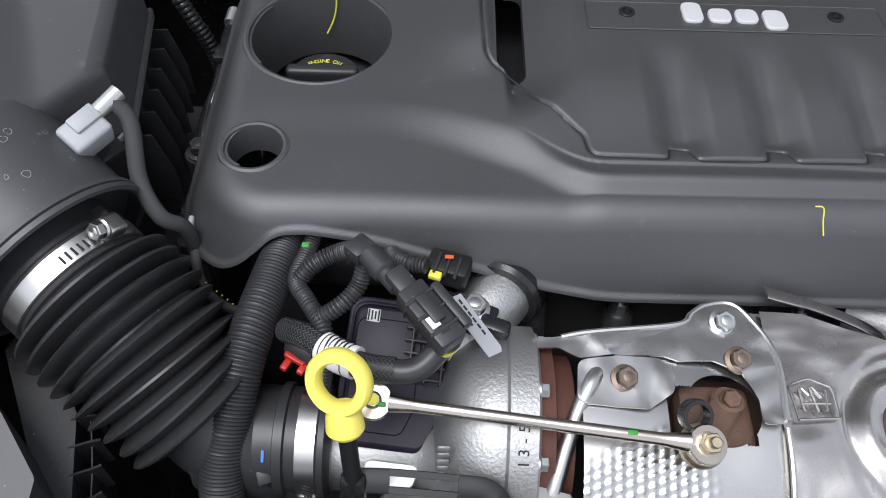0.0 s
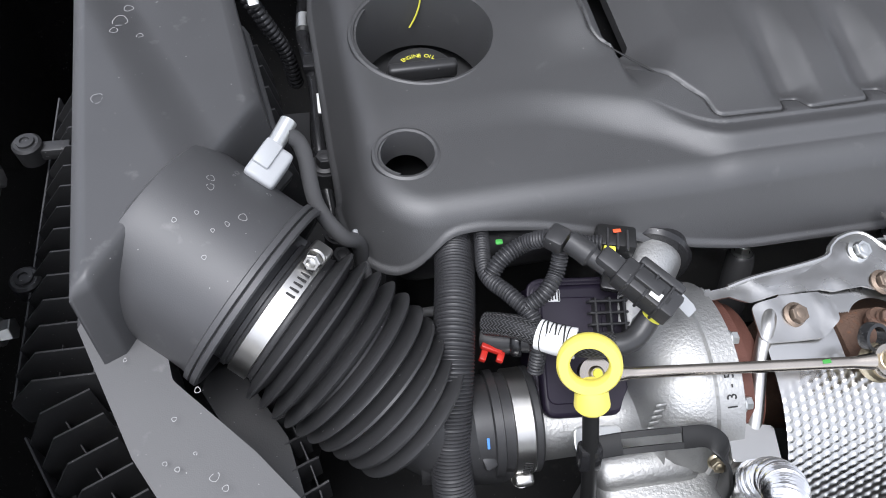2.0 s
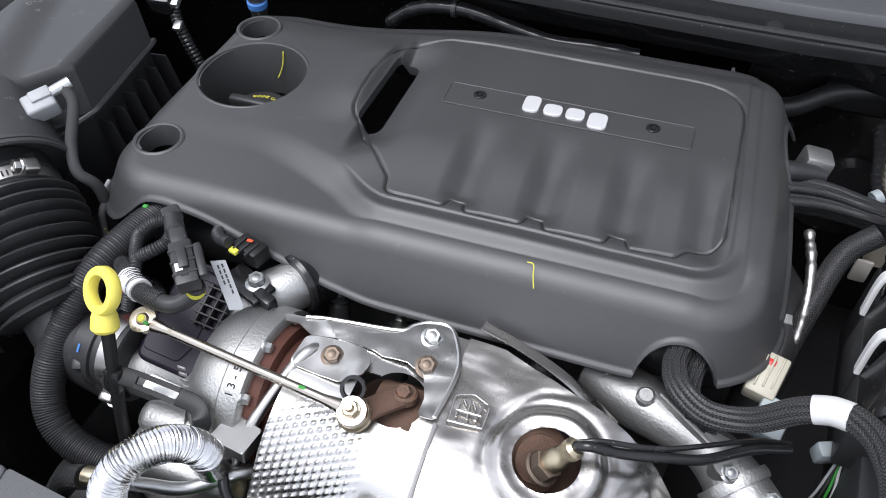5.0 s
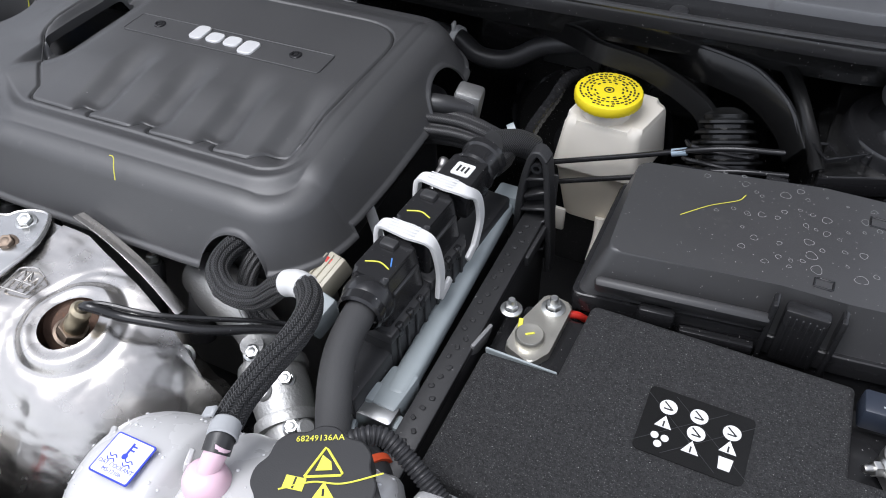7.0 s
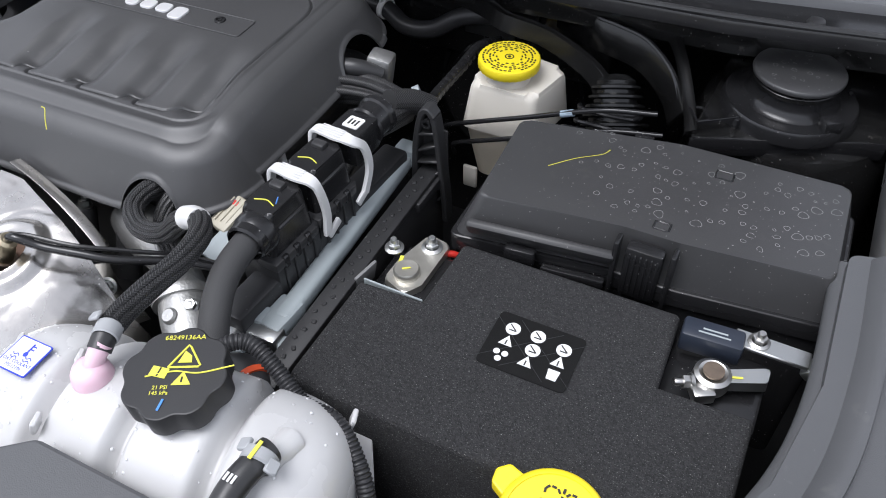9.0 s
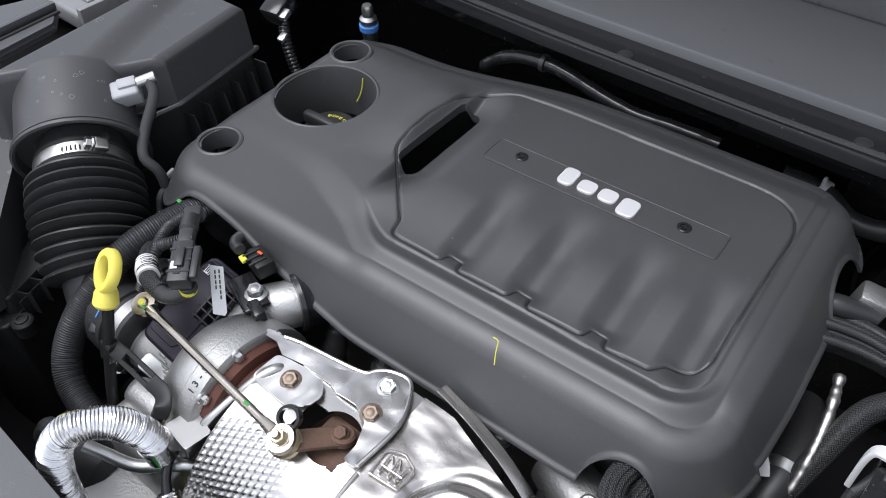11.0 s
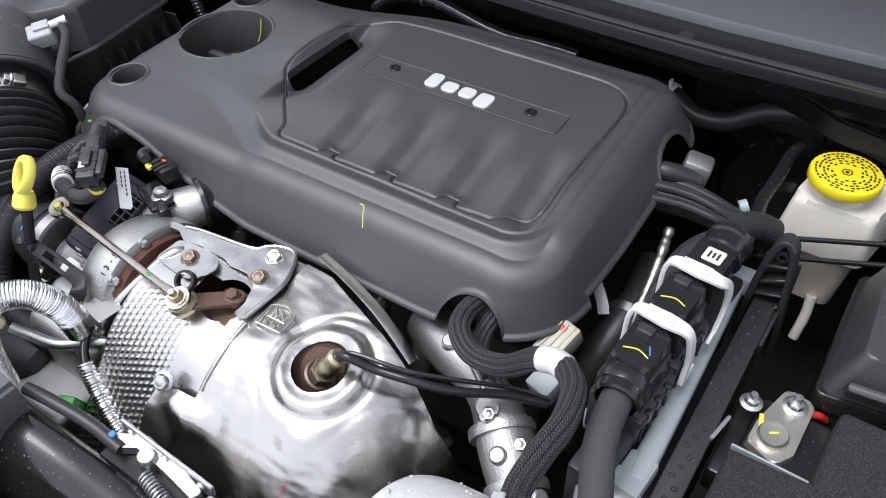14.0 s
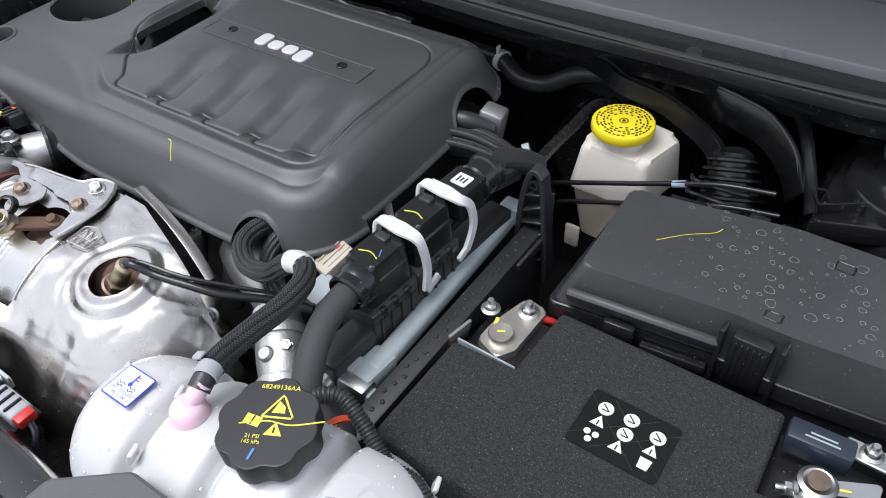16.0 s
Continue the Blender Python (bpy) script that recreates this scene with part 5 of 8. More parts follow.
def crown_relief(p, x, s):
    d = (p - O2).length
    h = 0.0035 * math.exp(-((d - 0.036) / 0.006) ** 2) - 0.0015 * math.exp(-((d - 0.047) / 0.004) ** 2)
    for c, r, k in (((0.418, 0.236, 0.900), 0.014, 0.006), ((0.398, 0.215, 0.880), 0.016, -0.004), ((0.300, 0.255, 0.957), 0.016, -0.0015), ((0.330, 0.170, 0.880), 0.03, 0.004), ((0.262, 0.168, 0.905), 0.016, 0.007), ((0.290, 0.160, 0.893), 0.018, 0.006), ((0.246, 0.176, 0.915), 0.010, -0.004), ((0.440, 0.215, 0.870), 0.018, -0.005), ((0.455, 0.190, 0.850), 0.014, 0.005), ((0.425, 0.180, 0.850), 0.018, 0.004)):
        h += k * math.exp(-((p - Vector(c)).length / r) ** 2)
    h += 0.0015 + 0.0050 * noise.noise(p * 11) + 0.0015 * noise.noise(p * 38) + 0.0002 * noise.noise(Vector((p.x * 40, p.y * 160, p.z * 160)))
    h -= 0.0016 * max(0.0, 1 - abs(noise.noise(p * 11 + Vector((4, 1, 7)))) * 9) * max(0.0, noise.noise(p * 9 + Vector((2, 8, 3))) + 0.2)
    h += 0.008 * float(smoothstep(0.160, 0.185, s) * smoothstep(0.300, 0.272, x) * smoothstep(0.270, 0.215, s))
    # creases where the sheet was folded
    if s > 0.045:
        h += 0.0011 * math.sin(330 * (0.5 * p.x - p.z + 0.5 * p.y) + 6 * noise.noise(p * 30)) * math.exp(-((p - Vector((0.262, 0.190, 0.935))).length / 0.026) ** 2)
        h += 0.0022 * math.sin(120 * (p.x + 0.6 * p.z) + 4 * noise.noise(p * 20)) * math.exp(-((p - Vector((0.262, 0.205, 0.950))).length / 0.028) ** 2)
    return h


def dimple_relief(p, x, s):
    w = smoothstep(0.242, 0.222, x + 0.2 * max(0.0, 0.13 - s)) * smoothstep(0.055, 0.080, s)
    u, v = x / 0.0068, s / 0.0068
    bump = math.sin(math.pi * (u + v)) * math.sin(math.pi * (u - v))
    flat = 0.0012 * noise.noise(p * 22) * float(1 - w)
    return -0.002 + flat + float(w) * (0.0012 * max(0.0, bump) ** 1.3 - 0.0004 * max(0.0, -bump))


sh = thing("exhaust_heat_shield", "pressed bright aluminium heat shield over the exhaust", "heat shield")
part("main_shell", shield_sheet(0.232, 0.530, 0.0016, 0.345, crown_relief, lambda x, s: x > 0.279 or s > 0.1655), "foil", sh, sharp=60)
part("dimpled_shell", shield_sheet(0.150, 0.286, 0.0010, 0.300, dimple_relief), "foil2", sh, "dimpled aluminium sheet", sharp=60)
plate = rounded([(0.148, 0.284), (0.146, 0.254), (0.192, 0.252), (0.209, 0.264), (0.211, 0.277), (0.202, 0.288), (0.172, 0.288)], 0.007)
part("flange_plate", moved(crumpled(prism(plate, -0.0008, 0.0008), 0.0010, 60), pose(0.18, 0.27, 0.9462, 5, -1, 0) @ pose(-0.18, -0.27, 0)), "foil2", sh, sharp=70)
sheet = rounded([(0.117, 0.300), (0.121, 0.293), (0.136, 0.294), (0.150, 0.287), (0.172, 0.291), (0.206, 0.291), (0.216, 0.288), (0.238, 0.289), (0.256, 0.281), (0.264, 0.262), (0.264, 0.246), (0.279, 0.246), (0.2815, 0.288), (0.276, 0.312), (0.261, 0.336), (0.240, 0.334), (0.229, 0.325), (0.218, 0.316), (0.160, 0.307), (0.140, 0.303)], 0.004)
part("rear_sheet", moved(crumpled(prism(sheet, -0.0008, 0.0008), 0.0016, 40), pose(0.21, 0.31, 0.9462, 2, -1, 0) @ pose(-0.21, -0.31, 0)), "foil2", sh, "creased aluminium rear sheet", sharp=70)
part("sheet_bead", sweep([(0.138, 0.302, 0.9455), (0.160, 0.307, 0.9462), (0.218, 0.316, 0.9466), (0.229, 0.325, 0.9468), (0.241, 0.333, 0.9468), (0.260, 0.334, 0.9468), (0.2755, 0.311, 0.9474), (0.2810, 0.288, 0.9480), (0.2785, 0.248, 0.9470)], 0.0021, 8, 0.003), "foil2", sh, "rolled edge of the rear sheet")
for p, mtl in (((0.178, 0.272, 0.9465), "brownbolt"), ((0.255, 0.290, 0.9465), "brownbolt"), ((0.249, 0.318, 0.9480), "zinc"), ((0.245, 0.169, 0.914), "zinc"), ((0.427, 0.298, 0.871), "zinc")):
    part("bolt", hexbolt(0.0070, 0.007, 0.0098, aim(p, (0.15, -0.25, 1) if p[2] > 0.935 else (0.3, -0.8, 0.7))), mtl, sh)


def on_shield(x, s):
    """Place, outward normal and the direction of x on the pressed shield."""
    p, a, b = shield_point(x, s), shield_point(x + 0.002, s), shield_point(x, s + 0.002)
    return facing(p, (a - p).cross(p - b), a - p)


SM = on_shield(0.300, 0.066) @ pose(0, 0, 0.0026, 0, 0, 12) @ Matrix.Scale(1.5, 4)
part("stamp", moved(ring_profile([(-0.010, -0.008, 0), (0.008, -0.010, 0), (0.011, 0.004, 0), (0.002, 0.010, 0), (-0.008, 0.008, 0)], 0.0006), SM), "foil", sh, "raised stamped frame")
for pts in ([(-0.006, -0.005, 0), (-0.004, 0.006, 0), (-0.001, 0.002, 0)], [(0.0, -0.006, 0), (0.001, 0.006, 0), (0.004, 0.000, 0)], [(0.004, -0.006, 0), (0.007, 0.003, 0)], [(-0.006, -0.001, 0), (0.007, -0.003, 0)]):
    part("stamp", moved(sweep(pts, 0.0007, 8, 0.002), SM), "foil", sh)
part("rear_flap", ribbon([(0.285, 0.346, 0.948), (0.320, 0.341, 0.941), (0.357, 0.334, 0.930), (0.385, 0.328, 0.915), (0.412, 0.321, 0.898)], (0.4, 0.8, -0.3), 0.012, 0.0018), "foil", sh, "thin bent aluminium rear flange")
part("side_flange", ribbon([(0.404, 0.312, 0.880), (0.418, 0.304, 0.870), (0.434, 0.297, 0.867), (0.448, 0.294, 0.860), (0.460, 0.291, 0.860), (0.474, 0.287, 0.852)], (0.3, 0.6, -0.7), 0.026, 0.0018), "foil", sh, "rippled aluminium side flange")
part("edge_roll", sweep([shield_point(0.2800, 0.085 + 0.012 * k) + Vector((0, -0.0012, 0.0014)) for k in range(7)], 0.0020, 8, 0.004), "foil", sh, "rolled joint between the two sheets")
ex = thing("exhaust_manifold", "rusty cast iron exhaust manifold inside the heat shield", "exhaust")
part("casting", rbox((0.29, 0.275, 0.84), (0.22, 0.09, 0.10), 0.035, 4), "iron", ex)
part("sensor_boss", lathe([(0.030, -0.03), (0.0275, -0.006), (0.020, -0.004), (0.0195, -0.001), (0.0, -0.001)], 40, aim(O2 - Vector((0.006, -0.006, 0.012)), (0.5, -0.52, 0.75))), "iron", ex)
part("crank_seat", rbox((0.242, 0.258, 0.915), (0.05, 0.05, 0.025), 0.008), "iron", ex)
os_ = thing("oxygen_sensor", "brass-coloured oxygen sensor with black lead in the shield's hole", "sensor")
D2 = Vector((0.022, 0.006, 0.036)).normalized()
OB = Vector((0.366, 0.247, 0.926))
part("hex_base", hexbolt(0.0125, 0.012, 0.0150, aim(OB, D2)), "brownbolt", os_)
part("barrel", lathe([(0, 0.010), (0.0090, 0.010), (0.0090, 0.024), (0.0075, 0.026), (0.0075, 0.034), (0.0085, 0.035), (0.0085, 0.041), (0.0060, 0.044), (0, 0.044)], 28, aim(OB, D2)), "brass", os_)
T2 = OB + D2 * 0.043
part("lead", sweep([T2, T2 + D2 * 0.006 + Vector((0.006, 0, 0)), (0.420, 0.262, 0.958), (0.450, 0.272, 0.954), (0.480, 0.287, 0.945), (0.515, 0.318, 0.930), (0.545, 0.335, 0.920)], 0.0042, 12, 0.004), "gloss", os_)
part("lead", sweep([T2 + Vector((0, 0.003, 0.002)), (0.405, 0.262, 0.966), (0.450, 0.278, 0.957), (0.515, 0.325, 0.932), (0.545, 0.340, 0.921)], 0.0022, 8, 0.004), "gloss", os_)

# bolts and studs along the head under the cover edge
for x, y, z in ((0.128, 0.372, 0.885), (0.196, 0.366, 0.885), (0.335, 0.366, 0.888), (0.395, 0.366, 0.884)):
    b = tagged(part("head_bolt", hexbolt(0.0065, 0.008, 0.009, pose(x, y, z, -20, 0, 0), 0.008), "zinc"), "zinc plated hex bolt in the head under the cover", "bolt", "head bolts")
    tagged(part("head_boss", lathe([(0.014, -0.06), (0.012, -0.002), (0.010, 0.0005), (0, 0.0005)], 20, pose(x, y, z, -20, 0, 0)), "black", b))
tagged(part("yellow_connector", rbox((0.122, 0.366, 0.908), (0.012, 0.010, 0.010), 0.002, 2, (20, 0, 30)), "chalk"), "small yellow plug tip under the cover", "electrical plug")

# ---- coolant outlet, aluminium casting with hose ----
wo = thing("coolant_outlet", "cast aluminium coolant outlet with flange bolts", "pipe fitting")
part("casting", sweep([(0.38, 0.385, 0.875), (0.44, 0.360, 0.880), (0.492, 0.333, 0.886), (0.530, 0.300, 0.876), (0.556, 0.274, 0.866), (0.572, 0.256, 0.858)], lambda d, t: 0.0235 + 0.003 * math.sin(45 * d), 28, 0.004), "cast", wo)
for p, r in (((0.515, 0.313, 0.880), 0.031), ((0.552, 0.278, 0.867), 0.029)):
    part("flange", lathe([(0.0, -0.005), (r - 0.001, -0.005), (r, 0.0), (r - 0.001, 0.005), (0, 0.005)], 36, aim(p, (0.66, -0.70, -0.26))), "cast", wo)
part("boss", lathe([(0.0, -0.02), (0.011, -0.02), (0.010, 0.012), (0, 0.012)], 20, aim((0.500, 0.312, 0.900), (0.1, -0.2, 1))), "cast", wo)
for p in ((0.505, 0.305, 0.908), (0.540, 0.300, 0.898), (0.566, 0.268, 0.888), (0.47, 0.350, 0.905)):
    part("bolt", hexbolt(0.006, 0.006, 0.008, aim(p, (0.2, -0.3, 1))), "zinc", wo)
part("web", rbox((0.465, 0.342, 0.905), (0.060, 0.005, 0.012), 0.002, 2, (0, 0, -36)), "cast", wo)
for p, d in (((0.530, 0.284, 0.893), (-0.1, -0.5, 1)), ((0.574, 0.272, 0.884), (0.6, 0, 1)), ((0.43, 0.356, 0.901), (0, -0.2, 1))):
    part("boss", lathe([(0.0, -0.015), (0.009, -0.015), (0.008, 0.006), (0.006, 0.008), (0, 0.008)], 18, aim(p, d)), "cast", wo)
part("hose_band", lathe([(0.026, -0.008), (0.0285, -0.007), (0.0285, -0.002), (0.027, 0.0), (0.0285, 0.002), (0.0285, 0.007), (0.026, 0.008)], 36, aim((0.576, 0.251, 0.856), (0.62, -0.70, -0.32))), "palegrey", wo, "pale spring clamp band")
part("lower_hose", sweep([(0.572, 0.256, 0.858), (0.590, 0.235, 0.846), (0.606, 0.210, 0.820), (0.62, 0.18, 0.77)], 0.0255, 24, 0.006), "rubber", wo)
cc = thing("coil_connector", "cream and grey electrical connector with a red lock", "electrical plug")
part("body", rbox((0.521, 0.398, 0.921), (0.026, 0.040, 0.024), 0.003, 2, (20, 0, -14)), "cream", cc)
for k in range(3):
    part("rib", rbox((0.514 + 0.007 * k, 0.396, 0.9325), (0.002, 0.030, 0.004), 0.0006, 1, (20, 0, -14)), "cream", cc)
part("red_lock", rbox((0.520, 0.405, 0.9345), (0.011, 0.006, 0.004), 0.001, 2, (20, 0, -14)), "red", cc)
part("grey_half", rbox((0.531, 0.366, 0.908), (0.026, 0.034, 0.024), 0.003, 2, (20, 0, -14)), "ecu", cc)
gc = thing("grey_connector", "grey electrical connector with a yellow lock beside the plugs", "electrical plug")
part("body", rbox((0.581, 0.362, 0.894), (0.022, 0.014, 0.020), 0.003, 2, (10, 0, 24)), "ecu", gc)
part("yellow_lock", rbox((0.583, 0.355, 0.9045), (0.005, 0.004, 0.002), 0.0006, 1, (10, 0, 24)), "chalk", gc)

# ---- hoses on the right of the engine ----
def corded(points, r, cord, count, turns=0.35):
    """Thin cords laid side by side round a hose, winding slowly along it, over a plain core."""
    line, _ = resample(spline([Vector(p) for p in points]), 0.004)
    out, side = [sweep(line, r, 12, 0.004, smooth=False)], None
    frames_ = []
    for k, p in enumerate(line):
        t = (line[min(k + 1, len(line) - 1)] - line[max(k - 1, 0)]).normalized()
        side = (side - t * side.dot(t)).normalized() if side else t.orthogonal().normalized()
        frames_.append((p, side.copy(), t.cross(side)))
    for c in range(count):
        way = []
        for k, (p, u, v) in enumerate(frames_):
            a = 2 * math.pi * (c / count + turns * k / len(line))
            way.append(p + r * (u * math.cos(a) + v * math.sin(a)))
        out.append(sweep(way, cord, 8, 0.004, smooth=False))
    return out


bh = thing("braided_hose", "black braided coolant hose with a white tape wrap", "hose")
PA = [(0.452, 0.420, 0.945), (0.448, 0.388, 0.950), (0.444, 0.362, 0.950), (0.452, 0.340, 0.950), (0.476, 0.326, 0.948), (0.508, 0.325, 0.958), (0.535, 0.327, 0.985), (0.558, 0.324, 0.998), (0.578, 0.306, 1.004), (0.587, 0.275, 1.008), (0.587, 0.240, 1.011), (0.588, 0.212, 1.013), (0.594, 0.192, 1.018)]
part("sleeve", joined(*corded(PA, 0.0072, 0.0030, 9)), "finebraid", bh)
part("tape_wrap", sweep([(0.541, 0.3268, 0.9895), (0.552, 0.3255, 0.9955), (0.563, 0.3215, 0.9995)], 0.0107, 20, 0.003), "white", bh, "white paper tape wrap")
part("hose_end", sweep([(0.5895, 0.206, 1.0145), (0.595, 0.188, 1.018), (0.5975, 0.1745, 1.0125)], 0.0088, 18, 0.003), "rubber", bh)
part("spring_clamp", lathe([(0.0088, -0.006), (0.0097, -0.005), (0.0097, 0.005), (0.0088, 0.006)], 24, aim((0.5955, 0.1875, 1.018), (0.35, -0.9, 0.0))), "palegrey", bh, "pale spring clamp")
part("clamp_ear", rbox((0.584, 0.191, 1.026), (0.010, 0.008, 0.003), 0.001, 1, (0, -30, 10)), "palegrey", bh)
bh2 = thing("braided_hose", "thick black braided hose leaving the cover's arch", "hose")
part("sleeve", joined(*corded([(0.470, 0.425, 0.935), (0.463, 0.385, 0.940), (0.462, 0.360, 0.925), (0.475, 0.345, 0.905), (0.505, 0.338, 0.895)], 0.0062, 0.0028, 8)), "finebraid", bh2)
hp = thing("taped_cable", "thick black taped cable into the control unit plug", "cable")
part("strain_relief", lathe([(0.0125, -0.014), (0.0160, -0.010), (0.0175, -0.004), (0.0160, -0.002), (0.0185, 0.0), (0.0185, 0.008), (0.0165, 0.010)], 28, aim((0.604, 0.335, 0.985), (0.1, -1, 0))), "gloss", hp)
part("tape", sweep([(0.603, 0.372, 0.984), (0.604, 0.335, 0.985), (0.611, 0.290, 0.984), (0.628, 0.250, 0.972), (0.648, 0.215, 0.935), (0.66, 0.19, 0.87)], 0.0125, 24, 0.005), "tape", hp)

# ---- engine control unit, plugs and carrier ----
ec = thing("engine_control_unit", "grey metal engine control unit standing on edge", "control unit")
# coloured black for the shade that hides the grey housing under its plugs
part("housing", rbox((0.612, 0.42, 0.885), (0.030, 0.27, 0.10), 0.004, 2, (0, 0, -3.5)), "black", ec)
part("bar_lug", rbox((0.620, 0.308, 0.912), (0.012, 0.020, 0.020), 0.003, 2, (0, 0, 2)), "ecu", ec, "grey metal lug")
part("bar_foot", rbox((0.638, 0.296, 0.906), (0.028, 0.014, 0.012), 0.003, 2, (0, 0, 2)), "ecu", ec, "grey metal foot")
part("edge_bar", rbox((0.6315, 0.442, 0.914), (0.020, 0.262, 0.020), 0.006, 3, (1, 0, 2.5)), "ecu", ec, "rounded grey metal edge bar")
part("foot", rbox((0.627, 0.296, 0.905), (0.042, 0.020, 0.028), 0.004, 2), "zinc", ec)
part("end_block", rbox((0.634, 0.318, 0.908), (0.026, 0.040, 0.026), 0.004, 2, (0, 0, -3.5)), "ecu", ec)
part("foot_ear", rbox((0.612, 0.284, 0.905), (0.014, 0.030, 0.010), 0.003, 2, (0, 0, 20)), "ecu", ec)
for k in range(7):
    a = 0.5 * k - 1.5
    part("wire", sweep([(0.592 + 0.001 * k, 0.358, 0.915), (0.586 + 0.0015 * k, 0.350, 0.898), (0.580 + 0.004 * k, 0.340 + 0.004 * math.sin(a), 0.880 - 0.003 * abs(a)), (0.575 + 0.006 * k, 0.330, 0.850)], 0.0012, 6, 0.003), ("palegrey", "black", "green", "white", "black", "chalk", "palegrey")[k], ec)
part("foot_lug", lathe([(0, -0.01), (0.008, -0.01), (0.008, 0.01), (0, 0.01)], 18, aim((0.608, 0.285, 0.912), (0.3, -1, 0))), "zinc", ec)
part("top_lug", rbox((0.630, 0.566, 0.920), (0.030, 0.020, 0.022), 0.003, 2), "ecu", ec)


def ecu_plug(at, label, stripe):
    t = thing("control_unit_plug", label, "electrical plug", at, -3.5, "control unit plugs")
    part("hood", slab([(-0.022, -0.028), (0.020, -0.028), (0.020, 0.028), (-0.022, 0.028)], [(-0.016, -0.020), (0.015, -0.020), (0.015, 0.026), (-0.016, 0.026)], -0.030, 0.012, 0.005, 0.004), "gloss", t)
    part("base", rbox((0.0, 0.0, -0.055), (0.046, 0.062, 0.05), 0.003, 2), "black", t)
    for k in range(4):
        part("base_rib", rbox((0.0235, -0.022 + 0.014 * k, -0.058), (0.003, 0.003, 0.042), 0.0008, 1), "black", t)
    part("base_step", rbox((0.014, -0.004, -0.036), (0.024, 0.060, 0.010), 0.002, 2), "black", t)
    part("paint_mark", sweep([(-0.011, -0.008, 0.0123), (0.0, -0.004, 0.0126), (0.010, -0.007, 0.0123)], 0.0006, 6, 0.002), "chalk", t, "yellow paint pen mark")
    if stripe:
        part("paint_mark", sweep([(0.006, 0.004, 0.0124), (0.010, -0.004, 0.0124)], 0.0006, 6, 0.002), "bluepen", t, "blue paint pen mark")
    near = 0.0 if stripe else 0.008
    lev = [(-0.0245, 0.028, -0.030), (-0.0245, 0.030, 0.004), (-0.0205, 0.031, 0.0155), (-0.008, 0.031, 0.0178), (0.010, 0.031, 0.0178), (0.0225, 0.032, 0.0155), (0.0275, 0.034 + near, 0.004), (0.0290, 0.037 + near, -0.022), (0.0290, 0.034, -0.047)]
    part("lever", ribbon(lev, (0, 1, 0), lambda t: 0.009 + 0.007 * max(0.0, 1 - abs(t - 0.46) / 0.24), 0.0044), "white", t, "white plastic locking lever")
    for k in range(4):
        part("grip_line", rbox((0.0, 0.0262 + 0.0034 * k, 0.0208), (0.026, 0.0012, 0.0008), 0.0003, 1), "white", t)
    part("lever_foot", rbox((0.0290, 0.044 if stripe else 0.030, -0.047), (0.0040, 0.020, 0.009), 0.0015, 2, (25, 0, 0)), "white", t)
    part("hood_latch", rbox((-0.004, 0.016, 0.013), (0.014, 0.010, 0.006), 0.002, 2), "black", t)
    part("hood_rib", rbox((0.0175, 0.004, -0.006), (0.003, 0.036, 0.004), 0.001, 1), "black", t)
    for k in range(3):
        part("base_tooth", rbox((0.0245, -0.020 + 0.016 * k, -0.036), (0.005, 0.007, 0.014), 0.0012, 1), "gloss", t)
    return t


ecu_plug((0.602, 0.370, 0.990), "black control unit plug with white locking lever", True)
p2 = ecu_plug((0.605, 0.433, 0.992), "black control unit plug with white lever and square label", False)
part("neck", lathe([(0, -0.015), (0.020, -0.015), (0.021, -0.012), (0.019, -0.010), (0.019, 0.004), (0.021, 0.006), (0.021, 0.012), (0, 0.012)], 28, aim((0.003, 0.092, -0.004), (0.0, 1, 0.05))), "gloss", p2)
part("rear_box", rbox((0.002, 0.060, -0.006), (0.036, 0.044, 0.036), 0.005, 2), "gloss", p2)
part("square_label", prism(rounded([(-0.0045, 0.0515), (0.0125, 0.0515), (0.0125, 0.0685), (-0.0045, 0.0685)], 0.002), 0.0118, 0.0130, 0), "label", p2, "white square label")
for k in range(3):
    part("label_bar", rbox((0.000 + 0.004 * k, 0.060, 0.0131), (0.002, 0.009 - 0.002 * (k % 2), 0.0003), 0, 1), "ink", p2)
part("collar", lathe([(0, -0.008), (0.0195, -0.008), (0.021, -0.004), (0.021, 0.004), (0.0195, 0.008), (0, 0.008)], 28, aim((0.002, -0.026, -0.008), (0, 1, 0.05))), "gloss", bpy.data.objects["control_unit_plug"])
hn = thing("wiring_harness", "black net-sleeved wiring harness bending to the engine", "cable")
for k in range(11):
    a = 2.4 * k
    dy, dz, r = 0.0135 * math.sqrt(k / 10) * math.cos(a), 0.0125 * math.sqrt(k / 10) * math.sin(a), 0.0046 + 0.0008 * (k % 3)
    part("sleeve", sweep([(0.612 + dy * 0.8, 0.528, 0.980 + dz), (0.616 + dy * 0.7, 0.566, 0.970 + dz), (0.608 + dy * 0.5, 0.598 + dy * 0.6, 0.952 + dz), (0.585, 0.616 + dy, 0.943 + dz), (0.550, 0.622 + 1.3 * dy, 0.942 + 1.2 * dz), (0.515, 0.618 + 1.5 * dy, 0.941 + 1.3 * dz), (0.48, 0.61 + 1.6 * dy, 0.936 + 1.3 * dz)], r, 10, 0.004), "finebraid", hn)
part("sleeve", sweep([(0.600, 0.575, 0.955), (0.575, 0.560, 0.930), (0.56, 0.52, 0.89), (0.545, 0.47, 0.84), (0.54, 0.44, 0.78)], 0.011, 18, 0.004), "finebraid", hn)
part("end_wrap", sweep([(0.612, 0.560, 0.986), (0.625, 0.585, 0.975), (0.638, 0.600, 0.962)], 0.013, 18, 0.004), "finebraid", hn)
bt = thing("brake_booster_hose", "thin black vacuum hose with ribbed ends", "hose")
